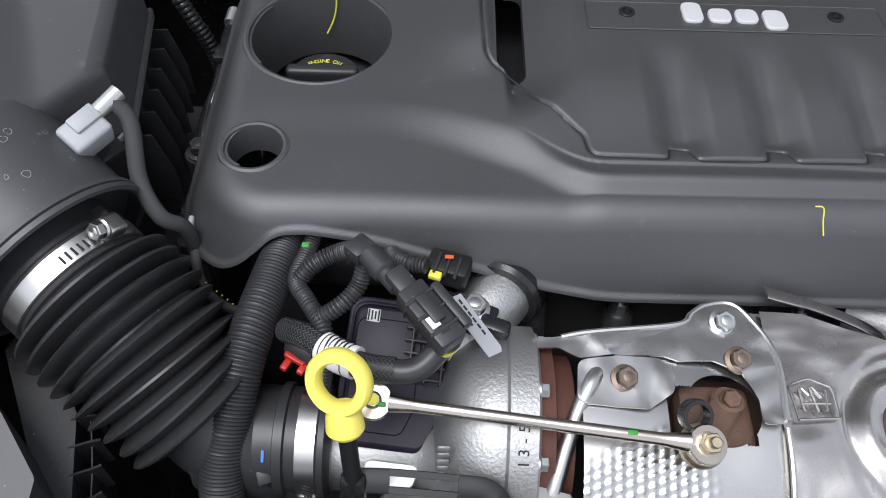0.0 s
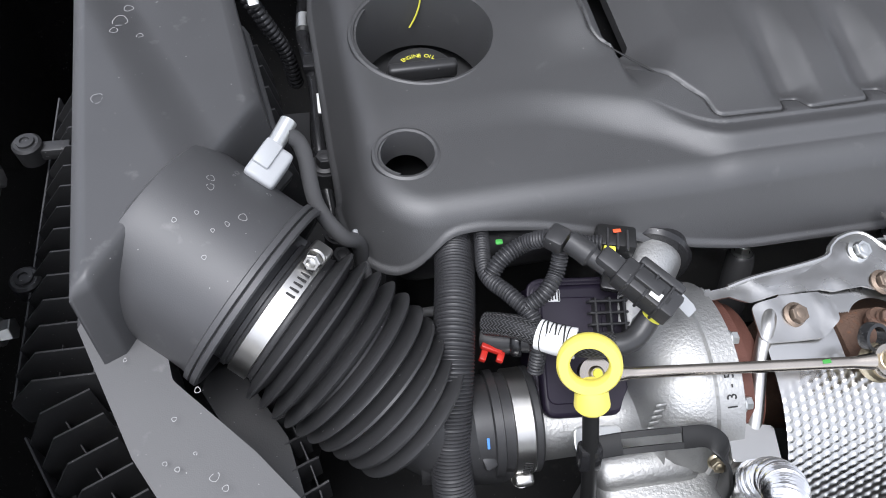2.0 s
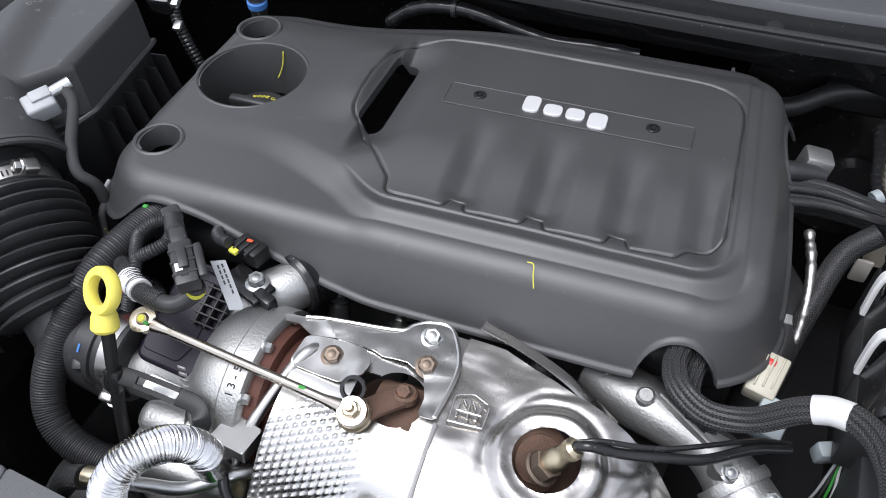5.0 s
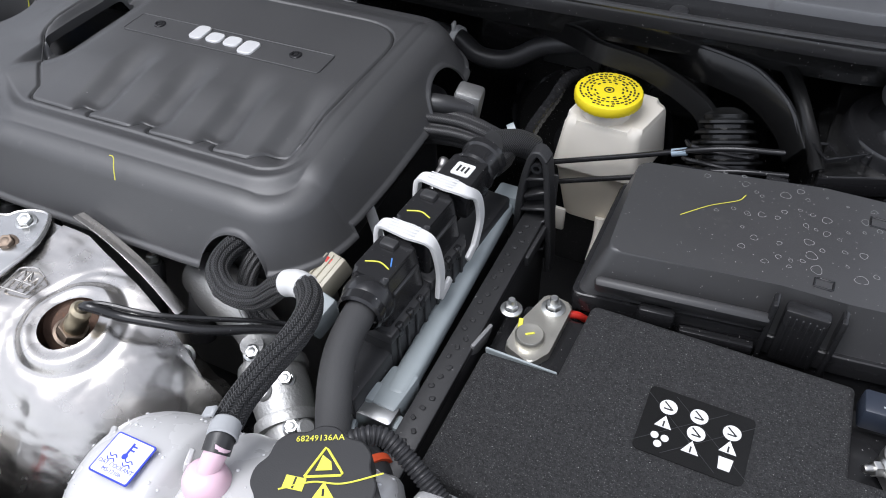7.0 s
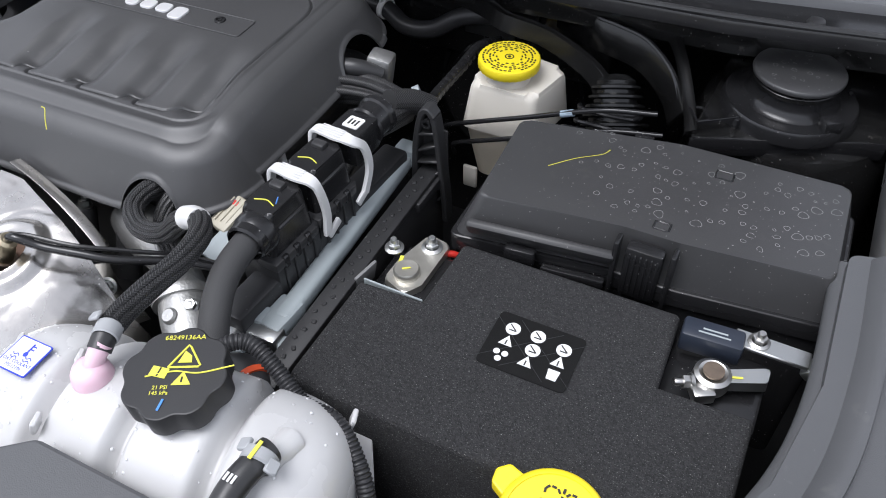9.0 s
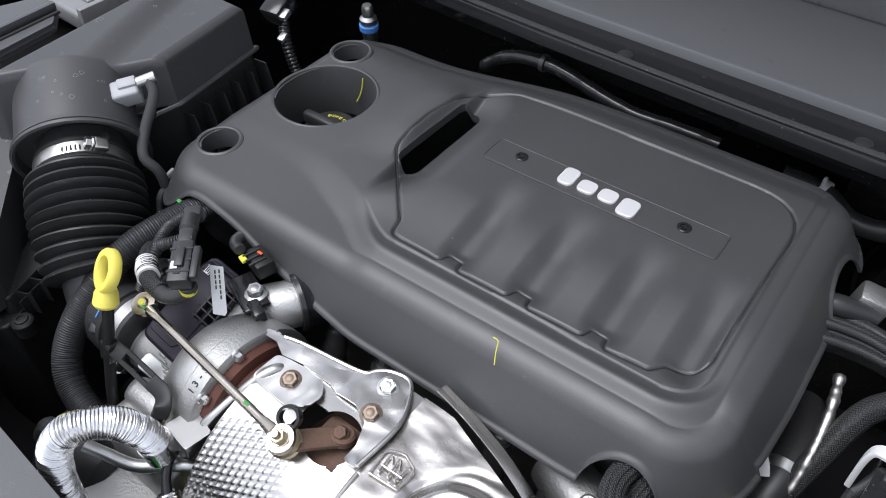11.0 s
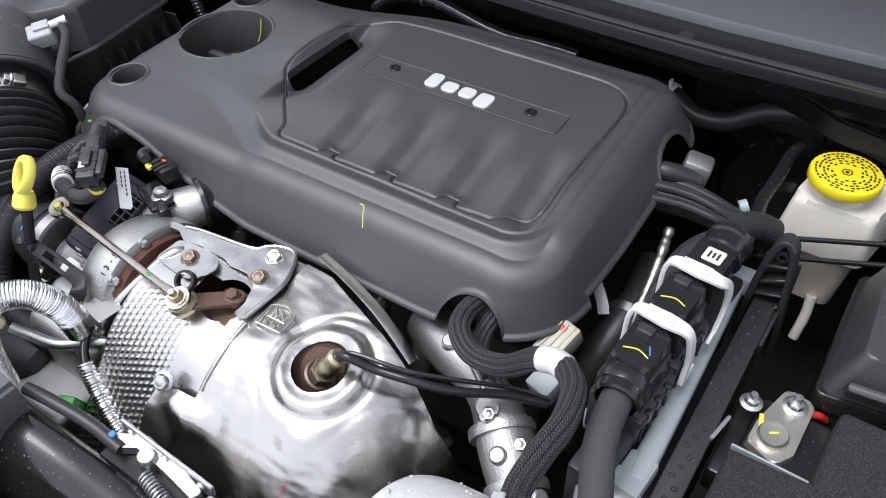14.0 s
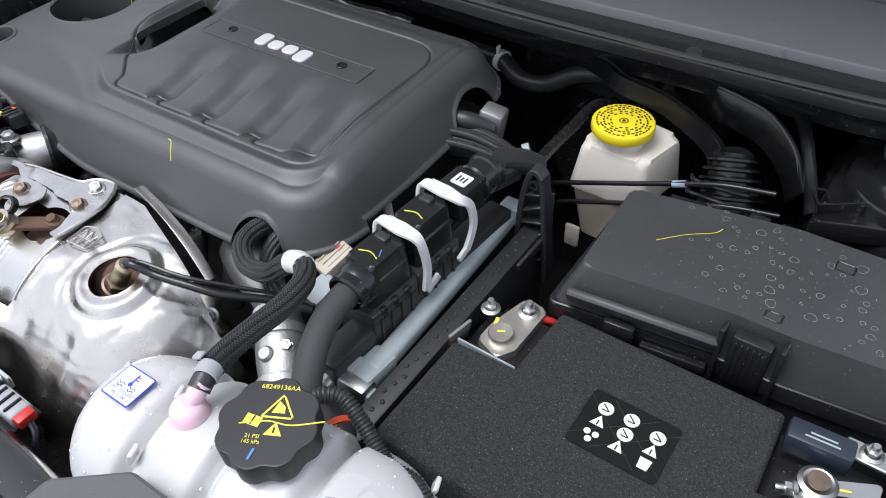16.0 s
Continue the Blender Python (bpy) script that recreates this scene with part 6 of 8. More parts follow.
part("hose", sweep([(0.618, 0.625, 0.938), (0.612, 0.655, 0.930), (0.608, 0.690, 0.925), (0.610, 0.735, 0.927), (0.611, 0.785, 0.928), (0.625, 0.82, 0.92)], ribbed(0.0075, 0.0008, 0.012), 14, 0.002), "gloss", bt)
part("nipple", lathe([(0, -0.012), (0.009, -0.012), (0.0095, 0.008), (0.007, 0.012), (0, 0.012)], 18, aim((0.619, 0.622, 0.939), (0.1, -0.9, -0.2))), "gloss", bt)
part("teal_ring", lathe([(0.006, -0.004), (0.008, -0.004), (0.008, 0.004), (0.006, 0.004)], 18, aim((0.600, 0.640, 0.945), (0.7, 0.5, 0.3))), "ecu", bt)
fw = thing("foil_wrap_pipe", "foil wrapped pipe beside the plugs", "pipe")
part("foil", sweep([(0.545, 0.590, 0.925), (0.552, 0.550, 0.915), (0.555, 0.510, 0.890), (0.552, 0.47, 0.85)], lambda d, t: 0.0048 + 0.0016 * noise.noise(Vector((d * 130, 0, 0))), 14, 0.002), "foilplate", fw)
tg = thing("barcode_tag", "white barcode tag round a hidden hose", "label")
part("band", sweep([(0.498, 0.508, 0.915), (0.510, 0.497, 0.908), (0.524, 0.484, 0.900), (0.53, 0.478, 0.89)], 0.0058, 8, 0.004, 0.25), "label", tg)
rh = thing("heater_hose", "black rubber hose in the shade beside the engine", "hose")
part("hose", sweep([(0.53, 0.60, 0.85), (0.545, 0.54, 0.865), (0.54, 0.485, 0.855), (0.53, 0.44, 0.81), (0.53, 0.42, 0.74)], 0.021, 20, 0.006), "rubber", rh)
part("spring_clamp", lathe([(0.0215, -0.006), (0.0228, -0.005), (0.0228, 0.005), (0.0215, 0.006)], 28, aim((0.543, 0.51, 0.862), (0, 1, 0.2))), "zinc", rh)

# carrier wall between control unit and battery
cw = thing("battery_tray_wall", "black plastic battery tray wall with webbed bracket", "battery tray")
part("wall", rbox((0.666, 0.41, 0.842), (0.010, 0.32, 0.13), 0.003, 2, (0, 0, 1.0)), "black", cw)
part("ledge", rbox((0.661, 0.41, 0.912), (0.022, 0.32, 0.008), 0.002, 2, (0, 0, 1.0)), "black", cw)
for k in range(26):
    part("bead", rbox((0.660 - 0.0002 * k + 0.003 * (k % 3), 0.27 + 0.0108 * k, 0.9165), (0.004, 0.005, 0.0018), 0.0008, 1, (0, 0, 20 * k)), "black", cw)
LEFT_RAIL = [(0.641, 0.560, 0.860), (0.642, 0.560, 0.905), (0.645, 0.560, 0.950), (0.652, 0.560, 0.985), (0.659, 0.560, 0.993), (0.666, 0.560, 0.986)]
RIGHT_RAIL = [(0.666, 0.560, 0.986), (0.669, 0.560, 0.965), (0.673, 0.560, 0.925), (0.677, 0.560, 0.880), (0.678, 0.560, 0.850)]
part("bracket_rail", ribbon(LEFT_RAIL, (0, 1, 0), 0.016, 0.0065), "black", cw)
part("bracket_rail", ribbon(RIGHT_RAIL, (0, 1, 0), 0.016, 0.0060), "black", cw)
part("bracket_back", prism([(0.643, 0.566), (0.676, 0.566), (0.676, 0.568), (0.643, 0.568)], 0.855, 0.965, 0.0005, 1), "black", cw)
for k in range(6):
    z = 0.872 + 0.0185 * k
    part("bracket_rung", rbox((0.6585, 0.559, z), (0.032 - 0.002 * k, 0.014, 0.0028), 0.0008, 1, (0, -18 if k % 2 else -30, 0)), "black", cw)
part("bracket_eye", lathe([(0.003, -0.008), (0.0055, -0.008), (0.0055, 0.008), (0.003, 0.008), (0.003, -0.008)], 18, aim((0.659, 0.559, 0.978), (0, 1, 0))), "gloss", cw)
part("bracket_foot", rbox((0.668, 0.535, 0.905), (0.012, 0.060, 0.012), 0.002, 2), "black", cw)

# ---- battery in its felt jacket ----
bat = thing("battery", "black lead-acid battery under a felt jacket", "battery")
part("case", rbox((0.860, 0.355, 0.835), (0.335, 0.195, 0.155), 0.006, 2), "gloss", bat)
fj = thing("battery_jacket", "black felt battery jacket with a printed warning label", "battery cover")
fpoly = [(0.688, 0.253), (1.032, 0.253), (1.032, 0.379), (0.958, 0.376), (0.955, 0.456), (0.751, 0.452), (0.749, 0.373), (0.688, 0.369)]


def inset(points, d):
    """A polygon moved inward by d."""
    out, n = [], len(points)
    for i in range(n):
        p, a, b = Vector(points[i]), Vector(points[i - 1]), Vector(points[(i + 1) % n])
        u, v = (p - a).normalized(), (b - p).normalized()
        nu, nv = Vector((-u.y, u.x)), Vector((-v.y, v.x))
        out.append(p + (nu + nv) * (d / (1 + nu.dot(nv))))
    return out


FR = [0.010, 0.018, 0.004, 0.002, 0.004, 0.006, 0.002, 0.003]
layers = [(rounded([Vector((*q, z)) for q in inset(fpoly, d)], FR), z) for d, z in ((-0.002, 0.745), (0.0, 0.9340), (0.0012, 0.9372), (0.0035, 0.9392), (0.0060, 0.9395))]
felt = bmesh.new()
rows_ = [[felt.verts.new((p.x, p.y, z)) for p in ring] for ring, z in layers]
for a, b in zip(rows_, rows_[1:]):
    for k in range(len(a)):
        felt.faces.new((a[k], a[(k + 1) % len(a)], b[(k + 1) % len(a)], b[k]))
felt.faces.new(rows_[-1][:21] + rows_[-1][39:])
felt.faces.new(rows_[-1][20:40])
part("felt", felt, "felt", fj, sharp=60)
LB = pose(0.8555, 0.363, 0.9400, 0, 0, 0.8)
wl_ = part("warning_label", moved(prism(rounded([(-0.038, -0.029), (0.038, -0.029), (0.038, 0.029), (-0.038, 0.029)], 0.005), 0, 0.0006, 0), LB), "deepblack", fj, "black label with white warning signs")


def disc(x, y, r, h=0.0004):
    return lathe([(r, 0), (r, h), (0, h)], 24, LB @ pose(x, y, 0.0006))


def tri_sign(x, y, r):
    return moved(prism([(r * math.sin(a), r * math.cos(a)) for a in (0, 2.094, 4.189)], 0, 0.0004), LB @ pose(x, y, 0.0006))


for x, y in ((-0.022, 0.014), (0.000, 0.015), (0.024, 0.011), (0.001, 0.000)):
    s_ = part("sign", disc(x, y, 0.0064), "whiteprint", wl_)
    part("sign_detail", joined(*[moved(rbox((0, 0, 0), (0.009 if k else 0.006, 0.0011, 0.0003), 0, 1), LB @ pose(x, y - 0.002 + 0.003 * k, 0.0011, 0, 0, -40 if k else 0)) for k in range(2)]), "ink", s_)
for x, y in ((-0.022, -0.001), (0.000, -0.014), (0.024, -0.003)):
    s_ = part("sign", tri_sign(x, y, 0.0070), "whiteprint", wl_)
    part("sign_detail", moved(rbox((0, -0.0005, 0), (0.0012, 0.005, 0.0003), 0, 1), LB @ pose(x, y, 0.0011)), "ink", s_)
part("sign", joined(*[disc(-0.022 + 0.0042 * math.cos(a), -0.015 + 0.0042 * math.sin(a), 0.0028) for a in (0.5, 2.6, 4.7)]), "whiteprint", wl_)
part("sign", moved(prism([(-0.004, -0.005), (0.004, -0.005), (0.005, 0.005), (-0.005, 0.005)], 0, 0.0004), LB @ pose(0.024, -0.016, 0.0006)), "whiteprint", wl_)
part("grid_line", joined(*[moved(rbox((0, 0, 0), (0.080, 0.0003, 0.0002), 0, 1), LB @ pose(-0.012 + 0.024 * k, 0, 0.0007, 0, 0, a)) for k in range(2) for a in (40, -40)]), "embossed", wl_)

pt = thing("positive_terminal", "pale metal fuse terminal with nuts and yellow marks", "battery terminal")
part("tray", rbox((0.712, 0.412, 0.880), (0.070, 0.085, 0.03), 0.003, 2), "gloss", pt)
part("frame_edge", rbox((0.718, 0.3745, 0.932), (0.060, 0.002, 0.008), 0.0008, 1), "ecu", pt)
part("block", slab([(0.694, 0.393), (0.722, 0.382), (0.734, 0.400), (0.735, 0.462), (0.706, 0.466), (0.695, 0.420)], [(0.696, 0.395), (0.722, 0.385), (0.732, 0.402), (0.733, 0.460), (0.708, 0.464), (0.697, 0.420)], 0.885, 0.920, 0.006, 0.002), "terminal", pt)
part("post", lathe([(0.0, 0.0), (0.0125, 0.0), (0.0125, 0.005), (0.011, 0.007), (0, 0.0065)], 28, pose(0.7125, 0.409, 0.920)), "terminal", pt)
part("yellow_mark", rbox((0.7125, 0.409, 0.9272), (0.008, 0.002, 0.0006), 0.0003, 1, (0, 0, 35)), "chalk", pt)
part("yellow_mark", rbox((0.7005, 0.418, 0.9205), (0.004, 0.018, 0.001), 0.0004, 1, (0, 0, 15)), "chalk", pt)
part("nut", hexbolt(0.0068, 0.007, 0.0105, pose(0.7185, 0.449, 0.920), 0.006), "zinc", pt)
part("nut", hexbolt(0.0060, 0.007, 0.0095, pose(0.687, 0.431, 0.922), 0.005), "zinc", pt)
part("red_cable", sweep([(0.731, 0.455, 0.912), (0.738, 0.459, 0.910), (0.744, 0.466, 0.90)], 0.0035, 10, 0.004), "red", pt)
part("standing_tab", rbox((0.672, 0.398, 0.905), (0.004, 0.030, 0.028), 0.002, 2, (0, 12, -10)), "paintgrey", pt)

nt = thing("negative_terminal", "battery sensor with plated clamp and bracket", "battery terminal")
part("well", rbox((0.996, 0.418, 0.895), (0.080, 0.074, 0.04), 0.003, 2), "gloss", nt)
part("sensor_box", rbox((0.984, 0.442, 0.936), (0.050, 0.022, 0.022), 0.003, 2, (0, 0, 4)), "relay", nt)
part("print_bar", rbox((0.985, 0.4425, 0.9472), (0.020, 0.0016, 0.0003), 0, 1, (0, 0, 4)), "ecu", nt)
part("print_bar", rbox((0.985, 0.4385, 0.9472), (0.026, 0.0016, 0.0003), 0, 1, (0, 0, 4)), "ecu", nt)
part("shunt_plate", rbox((1.030, 0.451, 0.940), (0.060, 0.018, 0.004), 0.001, 1, (0, 0, 0)), "zinc", nt)
part("plate_tail", rbox((1.062, 0.449, 0.934), (0.010, 0.016, 0.012), 0.002, 2, (0, 40, 0)), "zinc", nt)
part("nut", hexbolt(0.0062, 0.007, 0.009, pose(1.019, 0.452, 0.942), 0.004), "steel", nt)
part("clamp", lathe([(0.0095, -0.008), (0.0145, -0.008), (0.0155, -0.004), (0.0150, 0.006), (0.0115, 0.008), (0.0095, 0.007), (0.0, 0.007)], 28, pose(0.993, 0.409, 0.931)), "steel", nt)
part("post", lathe([(0, 0.008), (0.0085, 0.008), (0.0085, 0.010), (0, 0.0105)], 24, pose(0.993, 0.409, 0.931)), "brownbolt", nt)
part("arm", slab([(1.0, 0.402), (1.035, 0.418), (1.035, 0.436), (1.0, 0.418)], [(1.0, 0.403), (1.034, 0.419), (1.034, 0.435), (1.0, 0.417)], 0.926, 0.936, 0.003, 0.001), "zinc", nt)
part("clamp_bolt", moved(hexbolt(0.0058, 0.008, 0.008, None, 0.006), aim((0.980, 0.398, 0.930), (-0.8, -0.45, 0.15))), "steel", nt)
part("clamp_jaw", rbox((0.990, 0.393, 0.928), (0.018, 0.014, 0.012), 0.002, 2, (0, 0, 30)), "steel", nt)
part("yellow_mark", rbox((1.010, 0.413, 0.9365), (0.012, 0.002, 0.0005), 0.0002, 1, (0, 0, 20)), "chalk", nt)

# ---- fuse box ----
fb = thing("fuse_box", "black plastic fuse box lid speckled with dried water marks", "fuse box")
ftop = [(0.748, 0.486), (0.885, 0.504), (0.934, 0.505), (1.060, 0.519), (1.058, 0.646), (0.900, 0.642), (0.740, 0.612)]
flow = [(0.730, 0.470), (0.882, 0.492), (0.936, 0.493), (1.074, 0.510), (1.070, 0.660), (0.900, 0.655), (0.728, 0.626)]
part("lid", slab([(x, y, 0.925) for x, y in flow], [(x, y, 0.971) for x, y in ftop], 0.925, 0.971, 0.010, 0.0022), "lidplastic", fb)
part("lid_lip", prism(rounded([Vector((x + (0.004 if x > 0.9 else -0.004), y - 0.004 if y < 0.55 else y + 0.003)) for x, y in flow], 0.010), 0.908, 0.927, 0.002), "gloss", fb)
part("base", prism(rounded([Vector(p) for p in flow], 0.010), 0.72, 0.908, 0.002), "gloss", fb)
part("front_bevel", rbox((0.815, 0.478, 0.945), (0.14, 0.010, 0.022), 0.004, 2, (28, 0, 7.5)), "black", fb)
lt = part("latch", rbox((0.909, 0.492, 0.935), (0.034, 0.014, 0.060), 0.003, 2), "gloss", fb)
for k in range(6):
    part("latch_rib", rbox((0.897 + 0.005 * k, 0.4845, 0.935), (0.0018, 0.002, 0.050), 0.0005, 1), "gloss", lt)
part("side_guard", rbox((0.884, 0.489, 0.935), (0.005, 0.016, 0.070), 0.002, 2), "gloss", fb)
part("side_guard", rbox((0.934, 0.492, 0.935), (0.005, 0.016, 0.070), 0.002, 2), "gloss", fb)
part("hook", rbox((0.800, 0.470, 0.928), (0.030, 0.010, 0.018), 0.003, 2, (0, 0, 7)), "gloss", fb)
part("ledge", rbox((0.850, 0.478, 0.915), (0.060, 0.008, 0.010), 0.002, 2, (0, 0, 7)), "gloss", fb)
part("hinge_row", joined(*[rbox((0.86 + 0.03 * k, 0.652, 0.955), (0.020, 0.008, 0.012), 0.002, 2, (0, 0, 3)) for k in range(3)]), "gloss", fb)
part("clip_mark", ring_profile([(0.940, 0.606, 0.971), (0.956, 0.606, 0.971), (0.956, 0.618, 0.971), (0.940, 0.618, 0.971)], 0.0011), "gloss", fb)
part("clip_mark", ring_profile([(0.907, 0.514, 0.971), (0.921, 0.514, 0.971), (0.921, 0.524, 0.971), (0.907, 0.524, 0.971)], 0.0011), "gloss", fb)
part("paint_mark", sweep([(0.792, 0.553, 0.9712), (0.812, 0.575, 0.9713), (0.833, 0.592, 0.9713), (0.838, 0.602, 0.9712)], 0.0006, 6, 0.002, 0.5), "chalk", fb, "yellow paint pen stroke")


def water_marks(n, place, seed, sizes=(0.002, 0.0052)):
    """Thin dried rings left by drops."""
    rnd = random.Random(seed)
    made, put = bmesh.new(), []
    for _ in range(n):
        c, nrm = place(rnd)
        r = rnd.uniform(*sizes) * (0.6 if rnd.random() < 0.5 else 1)
        if any((Vector(c) - o).length < r + q + 0.0015 for o, q in put):
            continue
        put.append((Vector(c), r))
        m = aim(c, nrm) @ pose(0, 0, 0, 0, 0, rnd.uniform(0, 180))
        ex_, k, ring = rnd.uniform(0.7, 1.0), 14, []
        for i in range(k):
            a = 2 * math.pi * i / k
            w = 1 + 0.10 * math.sin(3 * a + rnd.random())
            ring.append([made.verts.new(m @ Vector((rr * w * math.cos(a), rr * w * ex_ * math.sin(a), 0.00025))) for rr in (r, r - 0.00050)])
        for i in range(k):
            if rnd.random() < 0.93:
                j = (i + 1) % k
                made.faces.new((ring[i][0], ring[j][0], ring[j][1], ring[i][1]))
    return made


tagged(part("water_marks", water_marks(120, lambda q: (Vector((0.80 + 0.25 * q.random() ** 0.7, q.uniform(0.525, 0.632), 0.9711)), (0, 0, 1)), 3, (0.0018, 0.0056)), "mark", fb), "pale dried drop rings", kind="stuff")

# ---- brake fluid reservoir ----
br = thing("brake_reservoir", "milky brake fluid reservoir with a yellow screw cap", "reservoir")
part("tank", slab([(0.624, 0.698), (0.722, 0.700), (0.738, 0.79), (0.634, 0.80)], [(0.632, 0.706), (0.716, 0.707), (0.732, 0.782), (0.646, 0.795)], 0.868, 0.930, 0.014, 0.010), "polyamber", br)
part("fluid_level", slab([(0.640, 0.712), (0.708, 0.712), (0.714, 0.79), (0.65, 0.79)], [(0.626, 0.703), (0.716, 0.705), (0.722, 0.80), (0.64, 0.80)], 0.790, 0.868, 0.014, 0.0), "fluid", br, "amber lower half where the fluid stands")
part("neck", lathe([(0.027, -0.02), (0.027, 0.004), (0, 0.004)], 40, pose(0.6725, 0.735, 0.942)), "polyamber", br)
part("foot_tab", rbox((0.640, 0.700, 0.790), (0.020, 0.006, 0.034), 0.003, 2), "polyamber", br)
part("spout", sweep([(0.690, 0.71, 0.80), (0.692, 0.702, 0.775), (0.690, 0.69, 0.745)], 0.006, 12, 0.004), "polyamber", br)
bc = part("screw_cap", lathe([(0.0362, -0.011), (0.0370, -0.010), (0.0370, -0.0012), (0.0362, 0.0004), (0.0345, 0.0010), (0, 0.0010)], 72, pose(0.6725, 0.735, 0.957, 0, 0, 0), 36, 0.025), "yellow", br, "yellow cap with ring of small print")
part("print_ring", joined(*[rbox((0.6725 + r * math.cos(a), 0.735 + r * math.sin(a), 0.9583), (0.0034, 0.0019, 0.0003), 0, 1, (0, 0, math.degrees(a) + 90)) for r, n_ in ((0.0310, 38), (0.0270, 34), (0.0230, 28), (0.0190, 20), (0.0150, 14)) for a in (2 * math.pi * k / n_ for k in range(n_)) if math.sin(a * 5 + r * 900) > -0.75]), "ink", bc)
part("centre_sign", joined(lathe([(0.0055, 0), (0.0055, 0.0003), (0.0042, 0.0003), (0.0042, 0)], 24, pose(0.6725, 0.735, 0.9581)), lathe([(0.0022, 0), (0.0022, 0.0003), (0, 0.0003)], 12, pose(0.6725, 0.735, 0.9581))), "ink", bc)
for x, z in ((0.0, 0.872), (0.010, 0.847)):
    t = thing("brake_line", "thin black coated brake line", "pipe", group="brake lines")
    part("pipe", sweep([(0.606 + x, 0.705, z - 0.03), (0.608 + x, 0.694, z - 0.010), (0.616 + x, 0.690, z), (0.660 + x, 0.690, z + 0.019), (0.715 + x, 0.690, z + 0.042), (0.80 + x, 0.690, z + 0.078), (0.86 + x, 0.70, z + 0.085)], 0.0030, 10, 0.006), "gloss", t)
tagged(part("line_sleeve", sweep([(0.757, 0.690, 0.9318), (0.764, 0.690, 0.9348), (0.771, 0.690, 0.9378)], 0.0042, 12, 0.003), "palepen"), "small pale blue sleeve on a brake line", "sleeve")

# ---- right rear: strut tower, ducts, hoses ----
st = thing("strut_tower", "black painted strut tower with a plastic top cap", "strut tower")
SX, SY = 0.981, 0.819
part("tower", lathe([(0.125, -0.30), (0.115, -0.02), (0.105, 0.0), (0.080, 0.006), (0, 0.006)], 48, pose(SX + 0.01, SY + 0.03, 0.912)), "paintblack", st)
part("plate", prism(rounded([(0.895, 0.715), (1.090, 0.796), (1.100, 0.93), (0.90, 0.95)], 0.012), 0.912, 0.927, 0.003), "paintblack", st)
part("plate_fold", ribbon([(0.897, 0.7135, 0.918), (0.99, 0.7525, 0.918), (1.089, 0.794, 0.918)], (0, 0, 1), 0.022, 0.003), "gloss", st)
part("ring", lathe([(0.075, 0.0), (0.0735, 0.013), (0.0715, 0.016), (0.069, 0.0145), (0.060, 0.0150), (0.0, 0.0150)], 64, pose(SX, SY, 0.927)), "gloss", st)
part("pedestal", lathe([(0.055, 0.0), (0.052, 0.001), (0.0475, 0.005), (0.0450, 0.012), (0.0445, 0.022), (0.0, 0.022)], 56, pose(SX, SY, 0.9415)), "gloss", st)
part("collar", lathe([(0.0435, 0.0), (0.0470, 0.001), (0.0475, 0.006), (0.0455, 0.008), (0.044, 0.0085), (0, 0.0085)], 56, pose(SX, SY, 0.9625), 9, 0.010), "deepblack", st)
part("top_cap", lathe([(0.044, -0.002), (0.0488, -0.0005), (0.0495, 0.0020), (0.0488, 0.0045), (0.0475, 0.0055), (0.030, 0.0066), (0, 0.007)], 64, pose(SX, SY, 0.9735)), "lidplastic", st)
tagged(part("water_marks", water_marks(26, lambda q: (Vector((SX + q.uniform(-0.034, 0.034), SY + q.uniform(-0.032, 0.032), 0.9806)), (0, 0, 1)), 8, (0.0015, 0.0034)), "mark", st), "pale dried drop rings", kind="stuff")
part("notch_block", rbox((1.028, 0.777, 0.944), (0.022, 0.018, 0.022), 0.004, 2, (0, 0, 35)), "gloss", st)
part("notch_block", rbox((0.934, 0.762, 0.932), (0.016, 0.014, 0.014), 0.003, 2, (0, 0, -30)), "gloss", st)
sr = thing("gas_strut_ball", "black gas strut end on a ball stud", "gas strut")
part("socket", rbox((1.118, 0.724, 0.960), (0.020, 0.034, 0.024), 0.006, 3, (0, 0, 8)), "black", sr)
part("rod", sweep([(1.118, 0.735, 0.965), (1.122, 0.80, 1.02), (1.128, 0.90, 1.11)], 0.0055, 12, 0.02), "zinc", sr)
part("stud", hexbolt(0.007, 0.010, 0.009, aim((1.108, 0.722, 0.958), (-1, 0, 0)), 0.012), "zinc", sr)
cd = thing("corrugated_duct", "black corrugated cable duct behind the fuse box", "duct")
CDM = aim((0.806, 0.745, 0.892), (-0.016, 0.036, 0.052))
prof = [(0.0, -0.02), (0.031, -0.02)]
for k in range(5):
    r, z = 0.031 - 0.0022 * k, 0.012 * k
    prof += [(r - 0.005, z - 0.004), (r - 0.005, z), (r, z + 0.002), (r, z + 0.005), (r - 0.005, z + 0.007)]
part("bellows", lathe(prof + [(0.018, 0.060), (0.010, 0.068), (0.0, 0.070)], 40, CDM @ Matrix.Diagonal((1.3, 1.3, 0.9, 1))), "deepblack", cd)
part("arm", ribbon([(0.550, 0.850, 0.955), (0.610, 0.810, 0.968), (0.643, 0.790, 0.968), (0.703, 0.788, 0.960), (0.764, 0.776, 0.938), (0.785, 0.765, 0.915)], (0, 0.25, 1), 0.024, 0.012), "deepblack", cd)
part("fin", ribbon([(0.680, 0.880, 0.945), (0.742, 0.830, 0.958), (0.775, 0.822, 0.957), (0.812, 0.816, 0.950), (0.850, 0.790, 0.935), (0.872, 0.762, 0.915)], (0, 0.2, 1), 0.038, 0.006), "deepblack", cd)
